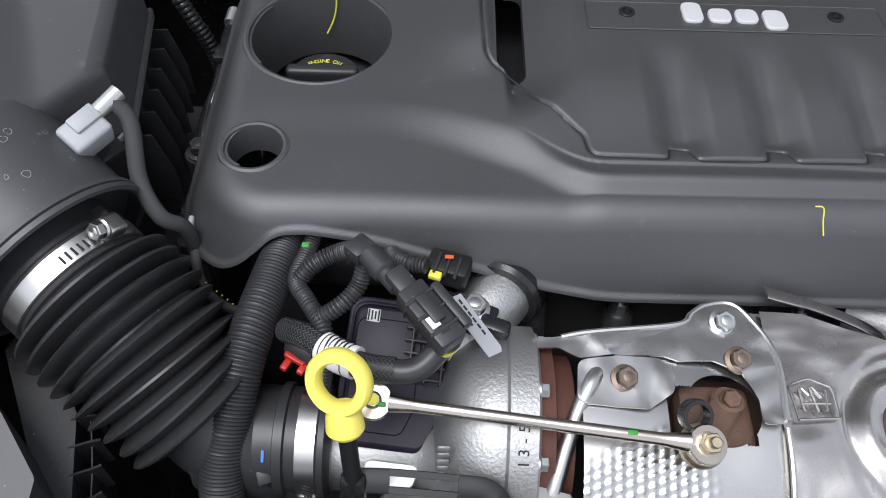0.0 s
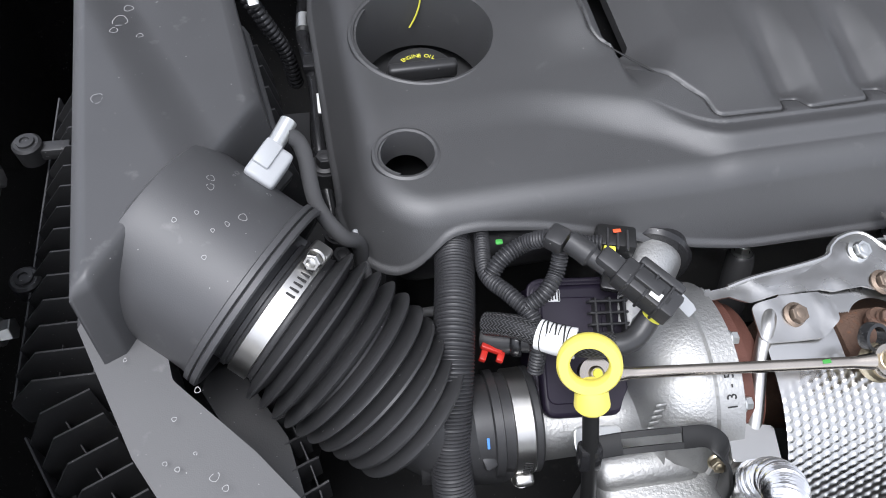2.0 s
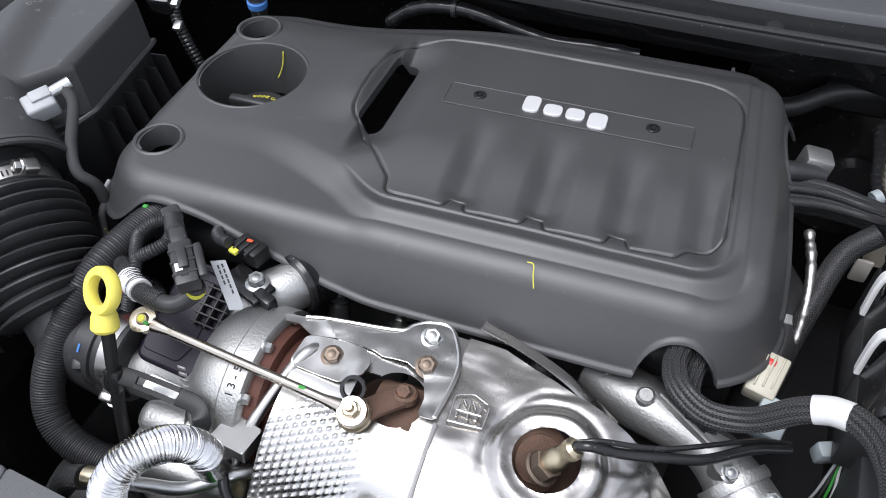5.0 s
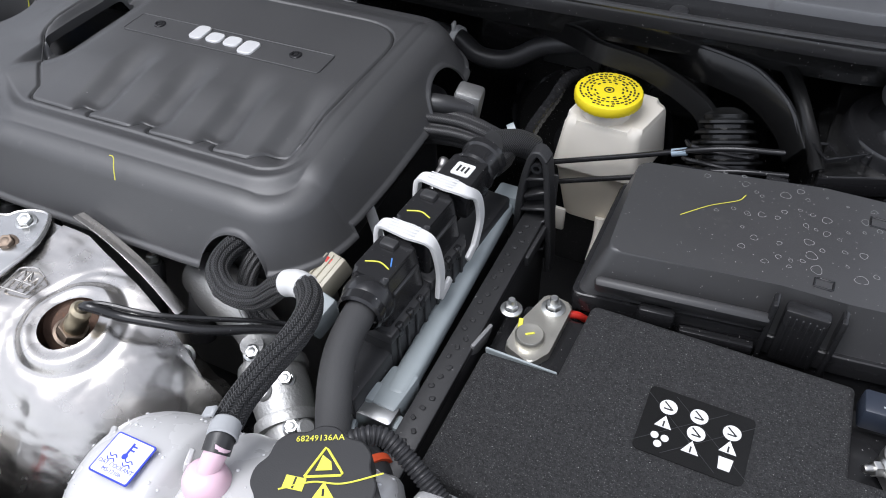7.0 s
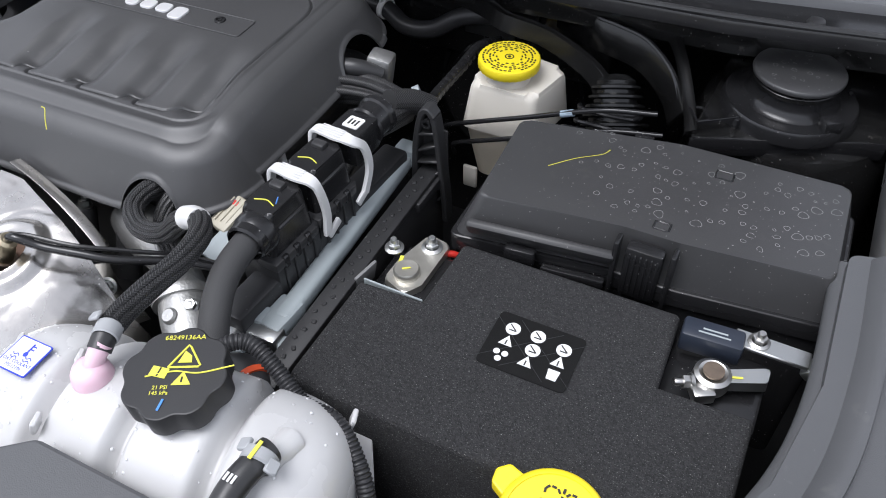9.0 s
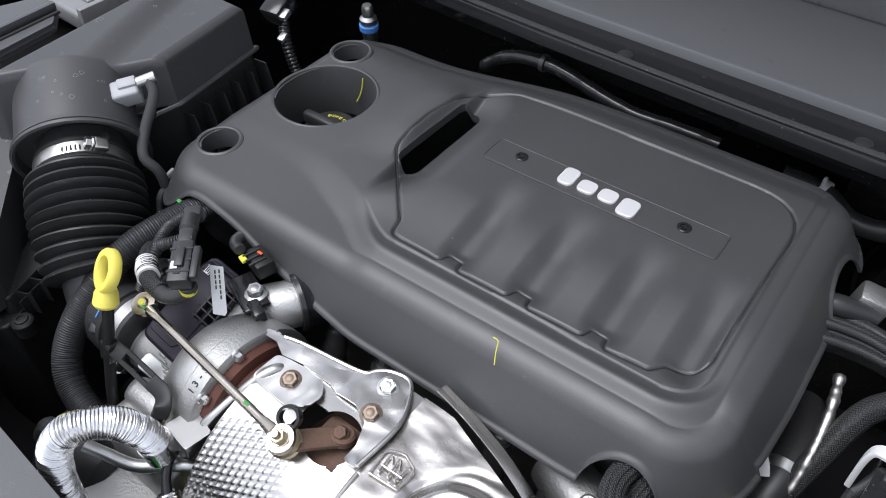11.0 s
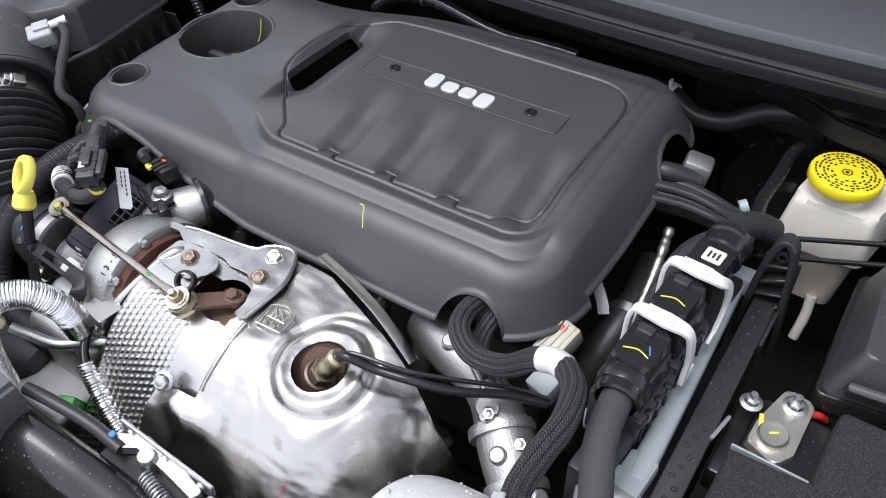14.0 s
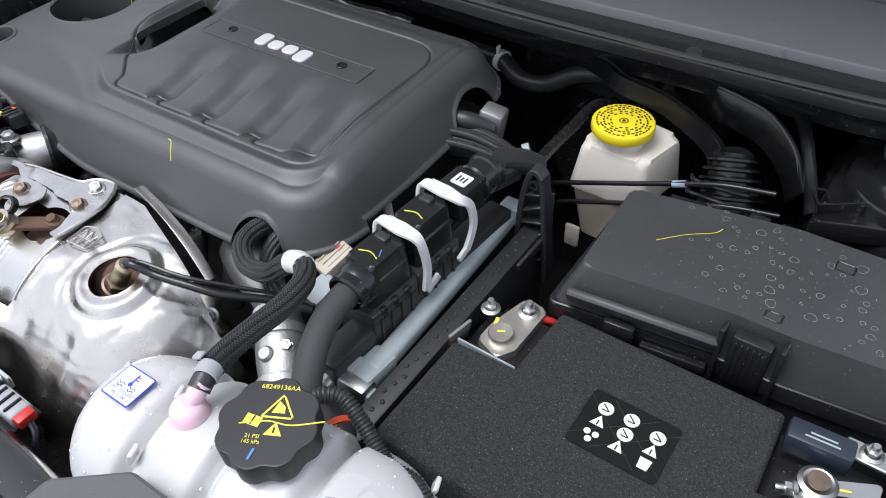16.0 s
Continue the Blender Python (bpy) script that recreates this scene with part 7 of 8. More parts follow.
part("fin_edge", sweep([(0.680, 0.884, 0.964), (0.742, 0.834, 0.977), (0.775, 0.826, 0.976), (0.812, 0.820, 0.969), (0.850, 0.794, 0.954), (0.872, 0.766, 0.934)], 0.0032, 8, 0.005), "gloss", cd)
part("strap", sweep([(0.820, 0.86, 0.975), (0.850, 0.82, 0.965), (0.880, 0.765, 0.940), (0.895, 0.725, 0.928)], 0.0075, 8, 0.006, 0.4), "deepblack", cd)
part("clip_frame", ring_profile([(0.883, 0.757, 0.938), (0.898, 0.760, 0.939), (0.910, 0.738, 0.941), (0.899, 0.729, 0.941)], 0.0016), "gloss", cd)
part("clip_arm", ribbon([(0.899, 0.728, 0.940), (0.920, 0.745, 0.939), (0.938, 0.760, 0.938)], (0, 0, 1), 0.005, 0.002), "gloss", cd)
part("wire_loop", sweep([(0.766, 0.725, 0.905), (0.770, 0.712, 0.912), (0.800, 0.705, 0.918), (0.832, 0.712, 0.914), (0.838, 0.730, 0.905)], 0.0026, 8, 0.003), "gloss", cd)
part("wire_loop", sweep([(0.764, 0.735, 0.918), (0.772, 0.718, 0.926), (0.800, 0.712, 0.930), (0.828, 0.720, 0.927), (0.836, 0.740, 0.918)], 0.0026, 8, 0.003), "gloss", cd)
wp = thing("wiring_box", "black wire guide box behind the fuse box", "wiring")
part("box", rbox((0.795, 0.672, 0.905), (0.070, 0.030, 0.045), 0.006, 2, (0, 0, 6)), "gloss", wp)
fh = thing("firewall_hose", "black rubber hose with a white clip under the cowl", "hose")
part("hose", sweep([(0.395, 0.835, 0.920), (0.442, 0.838, 0.916), (0.480, 0.825, 0.905), (0.520, 0.828, 0.908), (0.560, 0.840, 0.930), (0.610, 0.846, 0.940), (0.66, 0.855, 0.935)], 0.012, 18, 0.005), "rubber", fh)
part("white_clip", lathe([(0.0125, -0.004), (0.015, -0.004), (0.015, 0.004), (0.0125, 0.004)], 20, aim((0.442, 0.838, 0.916), (0.9, -0.2, -0.1))), "white", fh)
part("clip_ear", rbox((0.440, 0.832, 0.934), (0.004, 0.008, 0.012), 0.001, 1), "white", fh)
bw = thing("cowl_brace", "black painted pressed steel brace with an oblong opening", "brace")
part("sheet", rbox((0.610, 0.872, 0.905), (0.30, 0.008, 0.09), 0.004, 2, (-10, 0, 0)), "paintblack", bw)
# the sheet has no hole; a dark patch paints the opening's shaded inside
part("opening", rbox((0.590, 0.8655, 0.912), (0.075, 0.004, 0.034), 0.008, 3, (-10, 0, 0)), "ink", bw, "dark oblong patch painted as the shade inside an opening")
for x in (0.50, 0.455, 0.70):
    part("nut", hexbolt(0.007, 0.006, 0.010, aim((x, 0.866, 0.885), (0, -1, 0.1))), "gloss", bw)
bb = thing("brake_booster", "black round brake booster in the shade", "brake booster")
part("drum", lathe([(0, -0.05), (0.10, -0.05), (0.108, -0.03), (0.108, 0.02), (0.09, 0.05), (0, 0.06)], 48, aim((0.62, 0.90, 0.80), (0, -1, 0.1))), "paintblack", bb)
part("hub", lathe([(0, 0.0), (0.035, 0.0), (0.032, 0.020), (0, 0.022)], 32, aim((0.62, 0.845, 0.805), (0, -1, 0.1))), "gloss", bb)
part("crimped_rim", lathe([(0.106, -0.004), (0.112, -0.003), (0.112, 0.003), (0.106, 0.004)], 48, aim((0.62, 0.88, 0.802), (0, -1, 0.1))), "gloss", bb)
pb = thing("pump_bracket", "grey plastic pump connector behind the cover", "bracket")
part("casting", rbox((0.535, 0.665, 0.935), (0.030, 0.028, 0.060), 0.005, 2, (0, 10, 10)), "cast", pb)
part("tube", sweep([(0.50, 0.635, 0.955), (0.52, 0.640, 0.955), (0.545, 0.655, 0.945)], 0.011, 16, 0.004), "rubber", pb)
ch = thing("cowl_harness", "black taped harness with loose foil along the cowl", "cable")
part("harness", sweep([(0.010, 0.775, 0.945), (0.035, 0.775, 0.966), (0.064, 0.775, 0.979), (0.100, 0.776, 0.983), (0.132, 0.777, 0.980), (0.186, 0.777, 0.968), (0.230, 0.778, 0.962), (0.274, 0.780, 0.964), (0.33, 0.785, 0.962)], lambda d, t: 0.0085 + 0.0015 * noise.noise(Vector((d * 60, 1, 0))), 14, 0.004), "gloss", ch)
part("tie", lathe([(0.0095, -0.003), (0.0108, -0.003), (0.0108, 0.003), (0.0095, 0.003)], 18, aim((0.100, 0.776, 0.983), (1, 0, 0))), "black", ch)

# ---- left rear: sensor, sockets ----
ss = thing("ac_pressure_sensor", "grey pressure sensor with a blue ring by the bulkhead", "sensor")
part("body", lathe([(0, -0.035), (0.010, -0.035), (0.012, -0.010), (0.012, 0.004), (0.008, 0.008), (0.008, 0.020), (0.006, 0.024), (0, 0.024)], 20, aim((-0.171, 0.750, 0.960), (0.05, -0.1, 1))), "zinc", ss)
part("blue_ring", lathe([(0.011, -0.004), (0.0135, -0.004), (0.0135, 0.004), (0.011, 0.004)], 20, aim((-0.171, 0.750, 0.951), (0.05, -0.1, 1))), "bluepen", ss)
part("wire", sweep([(-0.172, 0.752, 0.925), (-0.19, 0.77, 0.90), (-0.16, 0.80, 0.89)], 0.004, 8, 0.006), "black", ss)
mf = thing("air_flow_plug", "black plug and corrugated lead behind the air cleaner", "electrical plug")
part("lead", sweep([(-0.215, 0.640, 1.00), (-0.200, 0.625, 0.980), (-0.188, 0.620, 0.955), (-0.175, 0.62, 0.92), (-0.170, 0.62, 0.88)], ribbed(0.0078, 0.0012, 0.005), 14, 0.001), "gloss", mf)
part("plug", rbox((-0.222, 0.640, 1.008), (0.030, 0.040, 0.026), 0.004, 2, (20, 0, 10)), "gloss", mf)
part("white_tab", rbox((-0.203, 0.632, 1.008), (0.012, 0.016, 0.008), 0.002, 2, (20, 0, 10)), "zinc", mf)
part("grey_lock", rbox((-0.196, 0.618, 0.985), (0.010, 0.014, 0.006), 0.002, 2, (20, 0, 10)), "zinc", mf)
sc = thing("side_harness", "black taped harness between air cleaner and engine", "cable")
part("harness", sweep([(-0.155, 0.720, 0.90), (-0.158, 0.64, 0.925), (-0.150, 0.56, 0.93), (-0.152, 0.50, 0.925), (-0.148, 0.45, 0.90), (-0.140, 0.40, 0.86)], 0.0070, 12, 0.006), "gloss", sc)
part("clip", rbox((-0.152, 0.585, 0.938), (0.016, 0.020, 0.010), 0.003, 2), "gloss", sc)
part("ferrule", lathe([(0, -0.008), (0.007, -0.008), (0.007, 0.008), (0, 0.008)], 14, aim((-0.156, 0.645, 0.934), (0.1, 1, 0.2))), "zinc", sc)
part("label_flag", rbox((-0.145, 0.535, 0.936), (0.010, 0.024, 0.001), 0.0003, 1, (0, 10, 0)), "label", sc)
for p, n_ in (((-0.421, 0.496, 0.919), 0), ((-0.415, 0.430, 0.918), 1), ((-0.40, 0.36, 0.895), 2)):
    tagged(part("wing_bolt", hexbolt(0.0085, 0.012, 0.0115, aim((-0.418 if n_ < 2 else p[0], (0.488, 0.424, 0.36)[n_], p[2] + 0.010), (1, 0.05, 0.15))), "zinc"), "zinc hex bolt in the side of the wing panel", "bolt", "wing bolts")
sg = thing("wing_panel_flange", "dark grey flange plate carrying the wing bolts", "panel", kind="structure")
part("plate", rbox((-0.424, 0.440, 0.935), (0.010, 0.16, 0.066), 0.003, 2), "panel", sg)
gs = thing("gas_strut_ball", "black gas strut end on a ball stud on the wing rail", "gas strut")
part("socket", rbox((-0.494, 0.600, 0.985), (0.022, 0.040, 0.026), 0.007, 3, (0, 0, -6)), "black", gs)
part("rod", sweep([(-0.496, 0.61, 0.99), (-0.50, 0.70, 1.06), (-0.503, 0.78, 1.13)], 0.0055, 12, 0.02), "zinc", gs)
part("stud", hexbolt(0.0085, 0.010, 0.011, aim((-0.482, 0.592, 0.978), (1, 0, 0)), 0.006), "cast", gs)

# ---- headlamp housing and rail in the dark beside the air cleaner ----
hl = thing("headlamp_housing", "glossy black headlamp housing with pale paint pen marks", "headlamp")
part("case", slab([(-0.47, 0.13, 0.74), (-0.54, 0.27, 0.74), (-0.43, 0.285, 0.74), (-0.385, 0.20, 0.74)], [(-0.450, 0.170, 0.898), (-0.520, 0.258, 0.905), (-0.455, 0.276, 0.892), (-0.410, 0.206, 0.885)], 0.74, 0.89, 0.012, 0.006), "gloss", hl)
part("ridge", sweep([(-0.505, 0.236, 0.906), (-0.470, 0.243, 0.902), (-0.436, 0.246, 0.893)], 0.0045, 8, 0.006), "gloss", hl)
part("lug", lathe([(0, -0.012), (0.011, -0.012), (0.011, 0.002), (0.006, 0.004), (0, 0.004)], 18, pose(-0.448, 0.262, 0.903)), "gloss", hl)
for mark in ([(-0.447, 0.206), (-0.440, 0.217), (-0.431, 0.213), (-0.436, 0.205), (-0.446, 0.207)], [(-0.459, 0.196), (-0.456, 0.203), (-0.450, 0.201), (-0.455, 0.194)], [(-0.498, 0.235), (-0.501, 0.244), (-0.492, 0.243), (-0.493, 0.236)], [(-0.488, 0.240), (-0.490, 0.250), (-0.482, 0.247)]):
    part("pen_mark", sweep([(x, y, 0.8985 - 0.12 * (x + 0.45)) for x, y in mark], 0.0007, 6, 0.002), "palepen", hl, "pale blue paint pen mark")
part("bezel", sweep([(-0.454, 0.176, 0.902), (-0.432, 0.172, 0.903), (-0.402, 0.152, 0.902), (-0.384, 0.136, 0.900)], 0.0055, 10, 0.005, 0.6), "gloss", hl)
part("reflector_tab", slab([(-0.386, 0.143, 0.888), (-0.376, 0.161, 0.888), (-0.402, 0.176, 0.888), (-0.408, 0.170, 0.888)], [(-0.386, 0.143, 0.891), (-0.376, 0.161, 0.891), (-0.402, 0.176, 0.893), (-0.408, 0.170, 0.893)], 0.88, 0.89, 0.002, 0.0006), "palegrey", hl, "pale grey reflector tab")
part("lens_edge", sweep([(-0.380, 0.132, 0.900), (-0.325, 0.118, 0.900), (-0.270, 0.106, 0.900)], 0.0016, 8, 0.01), "zinc", hl, "thin bright edge of the lamp")
ir = thing("inner_wing_rail", "satin black inner wing rail in the shade", "car body", kind="structure")
part("rail", sweep([(-0.415, 0.165, 0.845), (-0.425, 0.225, 0.870), (-0.470, 0.330, 0.880), (-0.505, 0.420, 0.885), (-0.52, 0.56, 0.89)], 0.020, 14, 0.01, 0.6), "black", ir)

# ---- things low at the front left ----
fz = thing("foil_sleeved_hose", "silver corrugated foil sleeve over a bent pipe", "hose")
part("sleeve", sweep([(0.072, 0.095, 0.86), (0.074, 0.098, 0.905), (0.080, 0.108, 0.950), (0.093, 0.124, 0.972), (0.108, 0.146, 0.968), (0.117, 0.162, 0.942), (0.117, 0.168, 0.912)], lambda d, t: 0.0140 + 0.0006 * noise.noise(Vector((d * 90, 3, 1))) - 0.0011 * (0.5 + 0.5 * math.cos(2 * math.pi * (d / 0.0023 + 0.8 * noise.noise(Vector((d * 120, 0, 5)))))), 28, 0.0005), "silverfoil", fz)
part("end_fold", sweep([(0.1165, 0.1665, 0.922), (0.117, 0.168, 0.912), (0.118, 0.169, 0.902)], 0.0150, 20, 0.003), "silverfoil", fz)
part("pipe", sweep([(0.117, 0.168, 0.915), (0.119, 0.172, 0.895), (0.122, 0.178, 0.86)], 0.0075, 14, 0.004), "zinc", fz)
sp = thing("steel_coolant_pipe", "bare steel turbo coolant pipe with a clip plate", "pipe")
part("pipe", sweep([(0.168, 0.290, 0.930), (0.158, 0.272, 0.945), (0.146, 0.248, 0.935), (0.132, 0.205, 0.912), (0.122, 0.175, 0.875), (0.126, 0.158, 0.840), (0.14, 0.15, 0.80)], 0.0056, 14, 0.004), "steel", sp)
part("pipe", sweep([(0.06, 0.130, 0.905), (0.075, 0.138, 0.895), (0.10, 0.150, 0.885), (0.13, 0.175, 0.885), (0.160, 0.200, 0.87)], 0.0058, 14, 0.004), "zinc", sp)
part("clip_plate", slab([(0.106, 0.182), (0.142, 0.178), (0.146, 0.205), (0.112, 0.212)], [(0.107, 0.183), (0.141, 0.179), (0.145, 0.204), (0.113, 0.211)], 0.905, 0.917, 0.002, 0.001), "steel", sp, "folded bright steel clip plate")
sw = thing("foil_sleeved_lead", "oxygen sensor lead in a wrinkled foil sleeve", "cable")
part("sleeve", sweep([(0.140, 0.150, 0.885), (0.155, 0.143, 0.868), (0.180, 0.134, 0.852), (0.205, 0.128, 0.842), (0.235, 0.122, 0.830)], ribbed(0.0085, 0.0011, 0.0034), 18, 0.0008), "silverfoil", sw)
part("lead", sweep([(0.125, 0.170, 0.900), (0.132, 0.158, 0.892), (0.142, 0.149, 0.884)], 0.0045, 10, 0.004), "gloss", sw)
gr = tagged(part("green_clip", rbox((0.140, 0.118, 0.850), (0.020, 0.016, 0.026), 0.003, 2, (20, 0, 25)), "green"), "bright green plastic pipe clip low in the bay", "clip")
g2 = thing("green_plug", "green plug tip among the dark pipes", "electrical plug")
part("body", rbox((0.046, 0.168, 0.858), (0.026, 0.010, 0.010), 0.003, 2, (0, 10, 20)), "green", g2)
yl = thing("warning_plate", "yellow and white warning plate low on the engine", "label")
part("plate", rbox((0.150, 0.178, 0.842), (0.030, 0.002, 0.020), 0.0005, 1, (-50, 0, 15)), "label", yl)
part("yellow_band", rbox((0.151, 0.1775, 0.848), (0.029, 0.003, 0.006), 0.0005, 1, (-50, 0, 15)), "yellow", yl)
cp = thing("compressor_pulley_housing", "dark ribbed alternator housing under the loom", "alternator")
part("drum", lathe([(0.0, -0.05), (0.050, -0.05), (0.055, -0.04), (0.055, 0.03), (0.045, 0.04), (0, 0.04)], 40, aim((-0.01, 0.15, 0.765), (1, 0.1, 0))), "black", cp)
part("case", rbox((0.06, 0.14, 0.755), (0.10, 0.08, 0.10), 0.012, 3), "cast", cp)
bl2 = thing("braided_pipe", "short braided pipe with a brown fitting near the radiator cover", "pipe")
part("sleeve", sweep([(-0.005, 0.118, 0.870), (0.010, 0.122, 0.892), (0.026, 0.124, 0.900)], 0.010, 14, 0.003), "finebraid", bl2)
part("fitting", lathe([(0, -0.012), (0.008, -0.012), (0.008, 0.006), (0.006, 0.010), (0, 0.010)], 18, aim((0.040, 0.126, 0.905), (1, 0.1, 0.15))), "brass", bl2)

# ---- bonnet latch ----
la = thing("bonnet_latch", "plated steel bonnet latch with coil spring and red plug", "latch")
LMt = pose(0.315, 0.108, 0.893, 0, 6, 1)
part("base_plate", moved(rbox((0, 0, -0.012), (0.150, 0.030, 0.004), 0.001, 1), LMt), "satin", la)
part("claw", moved(prism(rounded([(-0.075, 0.004), (-0.045, 0.020), (0.000, 0.016), (0.030, 0.010), (0.026, 0.000), (-0.010, 0.004), (-0.045, 0.006), (-0.062, -0.006)], 0.004), -0.008, 0.004, 0.001), LMt), "zinc", la)
coil = [(0.006 * math.cos(2 * math.pi * t) * 1.0, 0.006 * math.sin(2 * math.pi * t), 0.0035 * t) for t in (k / 10 for k in range(115))]
part("coil_spring", sweep([LMt @ (aim((-0.020, -0.008, 0.004), (1, -0.2, -0.1)) @ Vector(c)) for c in coil], 0.0011, 6, 0.0018), "zinc", la)
part("pivot", moved(lathe([(0, 0.010), (0.007, 0.010), (0.009, 0.006), (0.009, -0.01), (0, -0.01)], 20), LMt @ pose(-0.030, 0.004, 0)), "zinc", la)
part("rail", moved(rbox((-0.02, 0.016, 0.000), (0.110, 0.004, 0.016), 0.001, 1), LMt), "cast", la)
for k in range(3):
    part("rivet", moved(lathe([(0.005, 0), (0.0045, 0.002), (0, 0.0028)], 14), LMt @ pose(-0.060 + 0.042 * k, 0.0135, 0.002, 90, 0, 0)), "zinc", la)
part("switch", moved(rbox((0.058, 0.0, 0.002), (0.040, 0.022, 0.020), 0.004, 3), LMt), "palegrey", la, "grey switch body")
for k in range(3):
    part("switch_rib", moved(rbox((0.046 + 0.010 * k, 0.0, 0.0125), (0.003, 0.018, 0.003), 0.0008, 1), LMt), "satin", la)
part("red_lock", moved(rbox((0.080, 0.0, 0.005), (0.012, 0.018, 0.012), 0.002, 2), LMt), "red", la)
part("blue_tip", moved(rbox((-0.070, 0.002, 0.006), (0.006, 0.006, 0.004), 0.001, 1), LMt), "bluepen", la)
part("switch_wire", sweep([LMt @ Vector((0.086, 0, 0.002)), LMt @ Vector((0.100, -0.006, -0.002)), LMt @ Vector((0.108, -0.03, -0.03))], 0.003, 8, 0.004), "violet", la)
lp = thing("latch_panel", "glossy black radiator crossmember with rubber seal", "panel", kind="structure")
part("beam", sweep([(0.12, 0.055, 0.880), (0.25, 0.062, 0.868), (0.40, 0.062, 0.868), (0.55, 0.055, 0.880)], 0.040, 20, 0.01, 0.6), "paintblack", lp)
part("seal", sweep([(0.148, 0.094, 0.915), (0.18, 0.099, 0.913), (0.22, 0.105, 0.905), (0.26, 0.105, 0.90)], 0.006, 10, 0.005), "rubber", lp)

# ---- coolant bottle ----
cb_ = thing("coolant_bottle", "milky white lobed coolant bottle with a black pressure cap", "coolant bottle")


def lobes(d, total):
    t = d / total
    end = math.sqrt(max(0.0, 1 - (2 * t - 1) ** (8 if t < 0.5 else 6)))
    dip = sum(math.exp(-((t - c) / 0.019) ** 2) for c in (0.292, 0.501, 0.715))
    return max(0.004, 0.078 * (0.90 + 0.12 * t) * end - 0.0160 * dip)


part("bottle", sweep([(0.484, 0.152, 0.920), (0.560, 0.156, 0.922), (0.640, 0.161, 0.922), (0.720, 0.172, 0.918), (0.790, 0.186, 0.908)], lobes, 48, 0.003, 0.98), "poly", cb_, sharp=80)
part("seam", prism(rounded([(0.500, 0.070), (0.55, 0.066), (0.70, 0.085), (0.79, 0.115), (0.800, 0.20), (0.76, 0.262), (0.70, 0.252), (0.60, 0.232), (0.52, 0.222), (0.495, 0.18)], 0.02), 0.897, 0.900, 0.001), "poly", cb_)
part("level", rbox((0.770, 0.165, 0.850), (0.055, 0.10, 0.07), 0.02, 3), "pink", cb_, "pink coolant showing through the wall")
part("inlet", lathe([(0.0185, -0.018), (0.0160, -0.009), (0.0148, -0.001), (0.0140, 0.004), (0.0115, 0.0085), (0.0070, 0.0105), (0, 0.0110)], 28, aim((0.595, 0.163, 0.997), (-0.05, 0.05, 1))), "pink", cb_, "pink-stained inlet dome")
part("inlet_stub", sweep([(0.5955, 0.166, 1.003), (0.5975, 0.173, 1.012), (0.5990, 0.1795, 1.0165)], 0.0072, 16, 0.002), "pink", cb_, "pink-stained inlet stub")
for x, y, z in ((0.505, 0.168, 0.975), (0.575, 0.170, 0.994), (0.583, 0.118, 0.988), (0.765, 0.235, 0.955), (0.795, 0.155, 0.905), (0.790, 0.125, 0.890)):
    part("tab", rbox((x, y, z), (0.004, 0.012, 0.014), 0.001, 1, (0, 20, 20)), "poly", cb_)
part("outlet", lathe([(0.0125, -0.012), (0.0105, 0.0), (0.0085, 0.006), (0.0085, 0.018), (0, 0.018)], 24, aim((0.747, 0.176, 0.986), (0.0, -0.9, 0.45))), "poly", cb_)
cap_ = part("pressure_cap", moved(prism([Vector((r * math.cos(a), r * math.sin(a))) for a, r in ((2 * math.pi * k / 112, 0.0372 - 0.0034 * (0.5 + 0.5 * math.cos(16 * math.pi * k / 112)) ** 1.6) for k in range(112))], 0.006, 0.026, 0.0012, 2), aim((0.666, 0.181, 0.997), (-0.02, -0.06, 1)) @ pose(0, 0, 0, 0, 0, 12)), "capblack", cb_, "black scalloped cap with yellow print")
KM = facing((0.666, 0.181, 0.997), (-0.02, -0.06, 1), (1, 0.1, 0)) @ pose(0, 0, 0.0262, 0, 0, 21) @ Matrix.Scale(0.88, 4)
part("cap_print", moved(ring_profile([(-0.006, 0.004, 0), (0.020, 0.004, 0), (0.007, 0.025, 0)], 0.0009, 6, 0.004), KM), "chalk", cap_)
part("cap_print", moved(prism([(0.001, 0.008), (0.012, 0.008), (0.011, 0.014), (0.005, 0.019), (0.003, 0.013)], 0, 0.0004), KM), "chalk", cap_)
part("cap_print", moved(prism([(0.000, -0.012), (0.015, -0.012), (0.0075, 0.000)], 0, 0.0003), KM), "chalk", cap_)
part("cap_print", moved(rbox((0.0075, -0.0075, 0.0005), (0.0014, 0.005, 0.0003), 0, 1), KM), "ink", cap_)
part("cap_print", moved(rbox((-0.012, 0.000, 0.0002), (0.014, 0.009, 0.0004), 0.0001, 1, (0, 0, -15)), KM), "chalk", cap_)
part("cap_print", moved(rbox((-0.012, 0.000, 0.0006), (0.0012, 0.008, 0.0003), 0, 1, (0, 0, -15)), KM), "ink", cap_)
part("cap_print", writing("68249136AA", 0.0062, KM @ pose(0.002, 0.0315, 0.0003), 0.0001), "chalk", cap_)
part("cap_print", writing("21 PSI\n145 kPa", 0.0048, KM @ pose(-0.008, -0.0165, 0.0003), 0.0001), "chalk", cap_)
part("paint_mark", moved(sweep([(-0.022, -0.004, 0.0004), (0.0, 0.0, 0.0006), (0.020, -0.002, 0.0006), (0.046, 0.004, 0.0004)], 0.0006, 6, 0.002, 0.5), KM), "chalk", cap_)
part("paint_mark", moved(rbox((-0.004, -0.029, 0.0004), (0.002, 0.010, 0.0006), 0.0002, 1, (0, 0, -14)), KM), "bluepen", cap_)
QM = facing((0.537, 0.153, 0.9950), (-0.08, -0.03, 1), (1, 0.0, 0)) @ Matrix.Scale(0.70, 4)
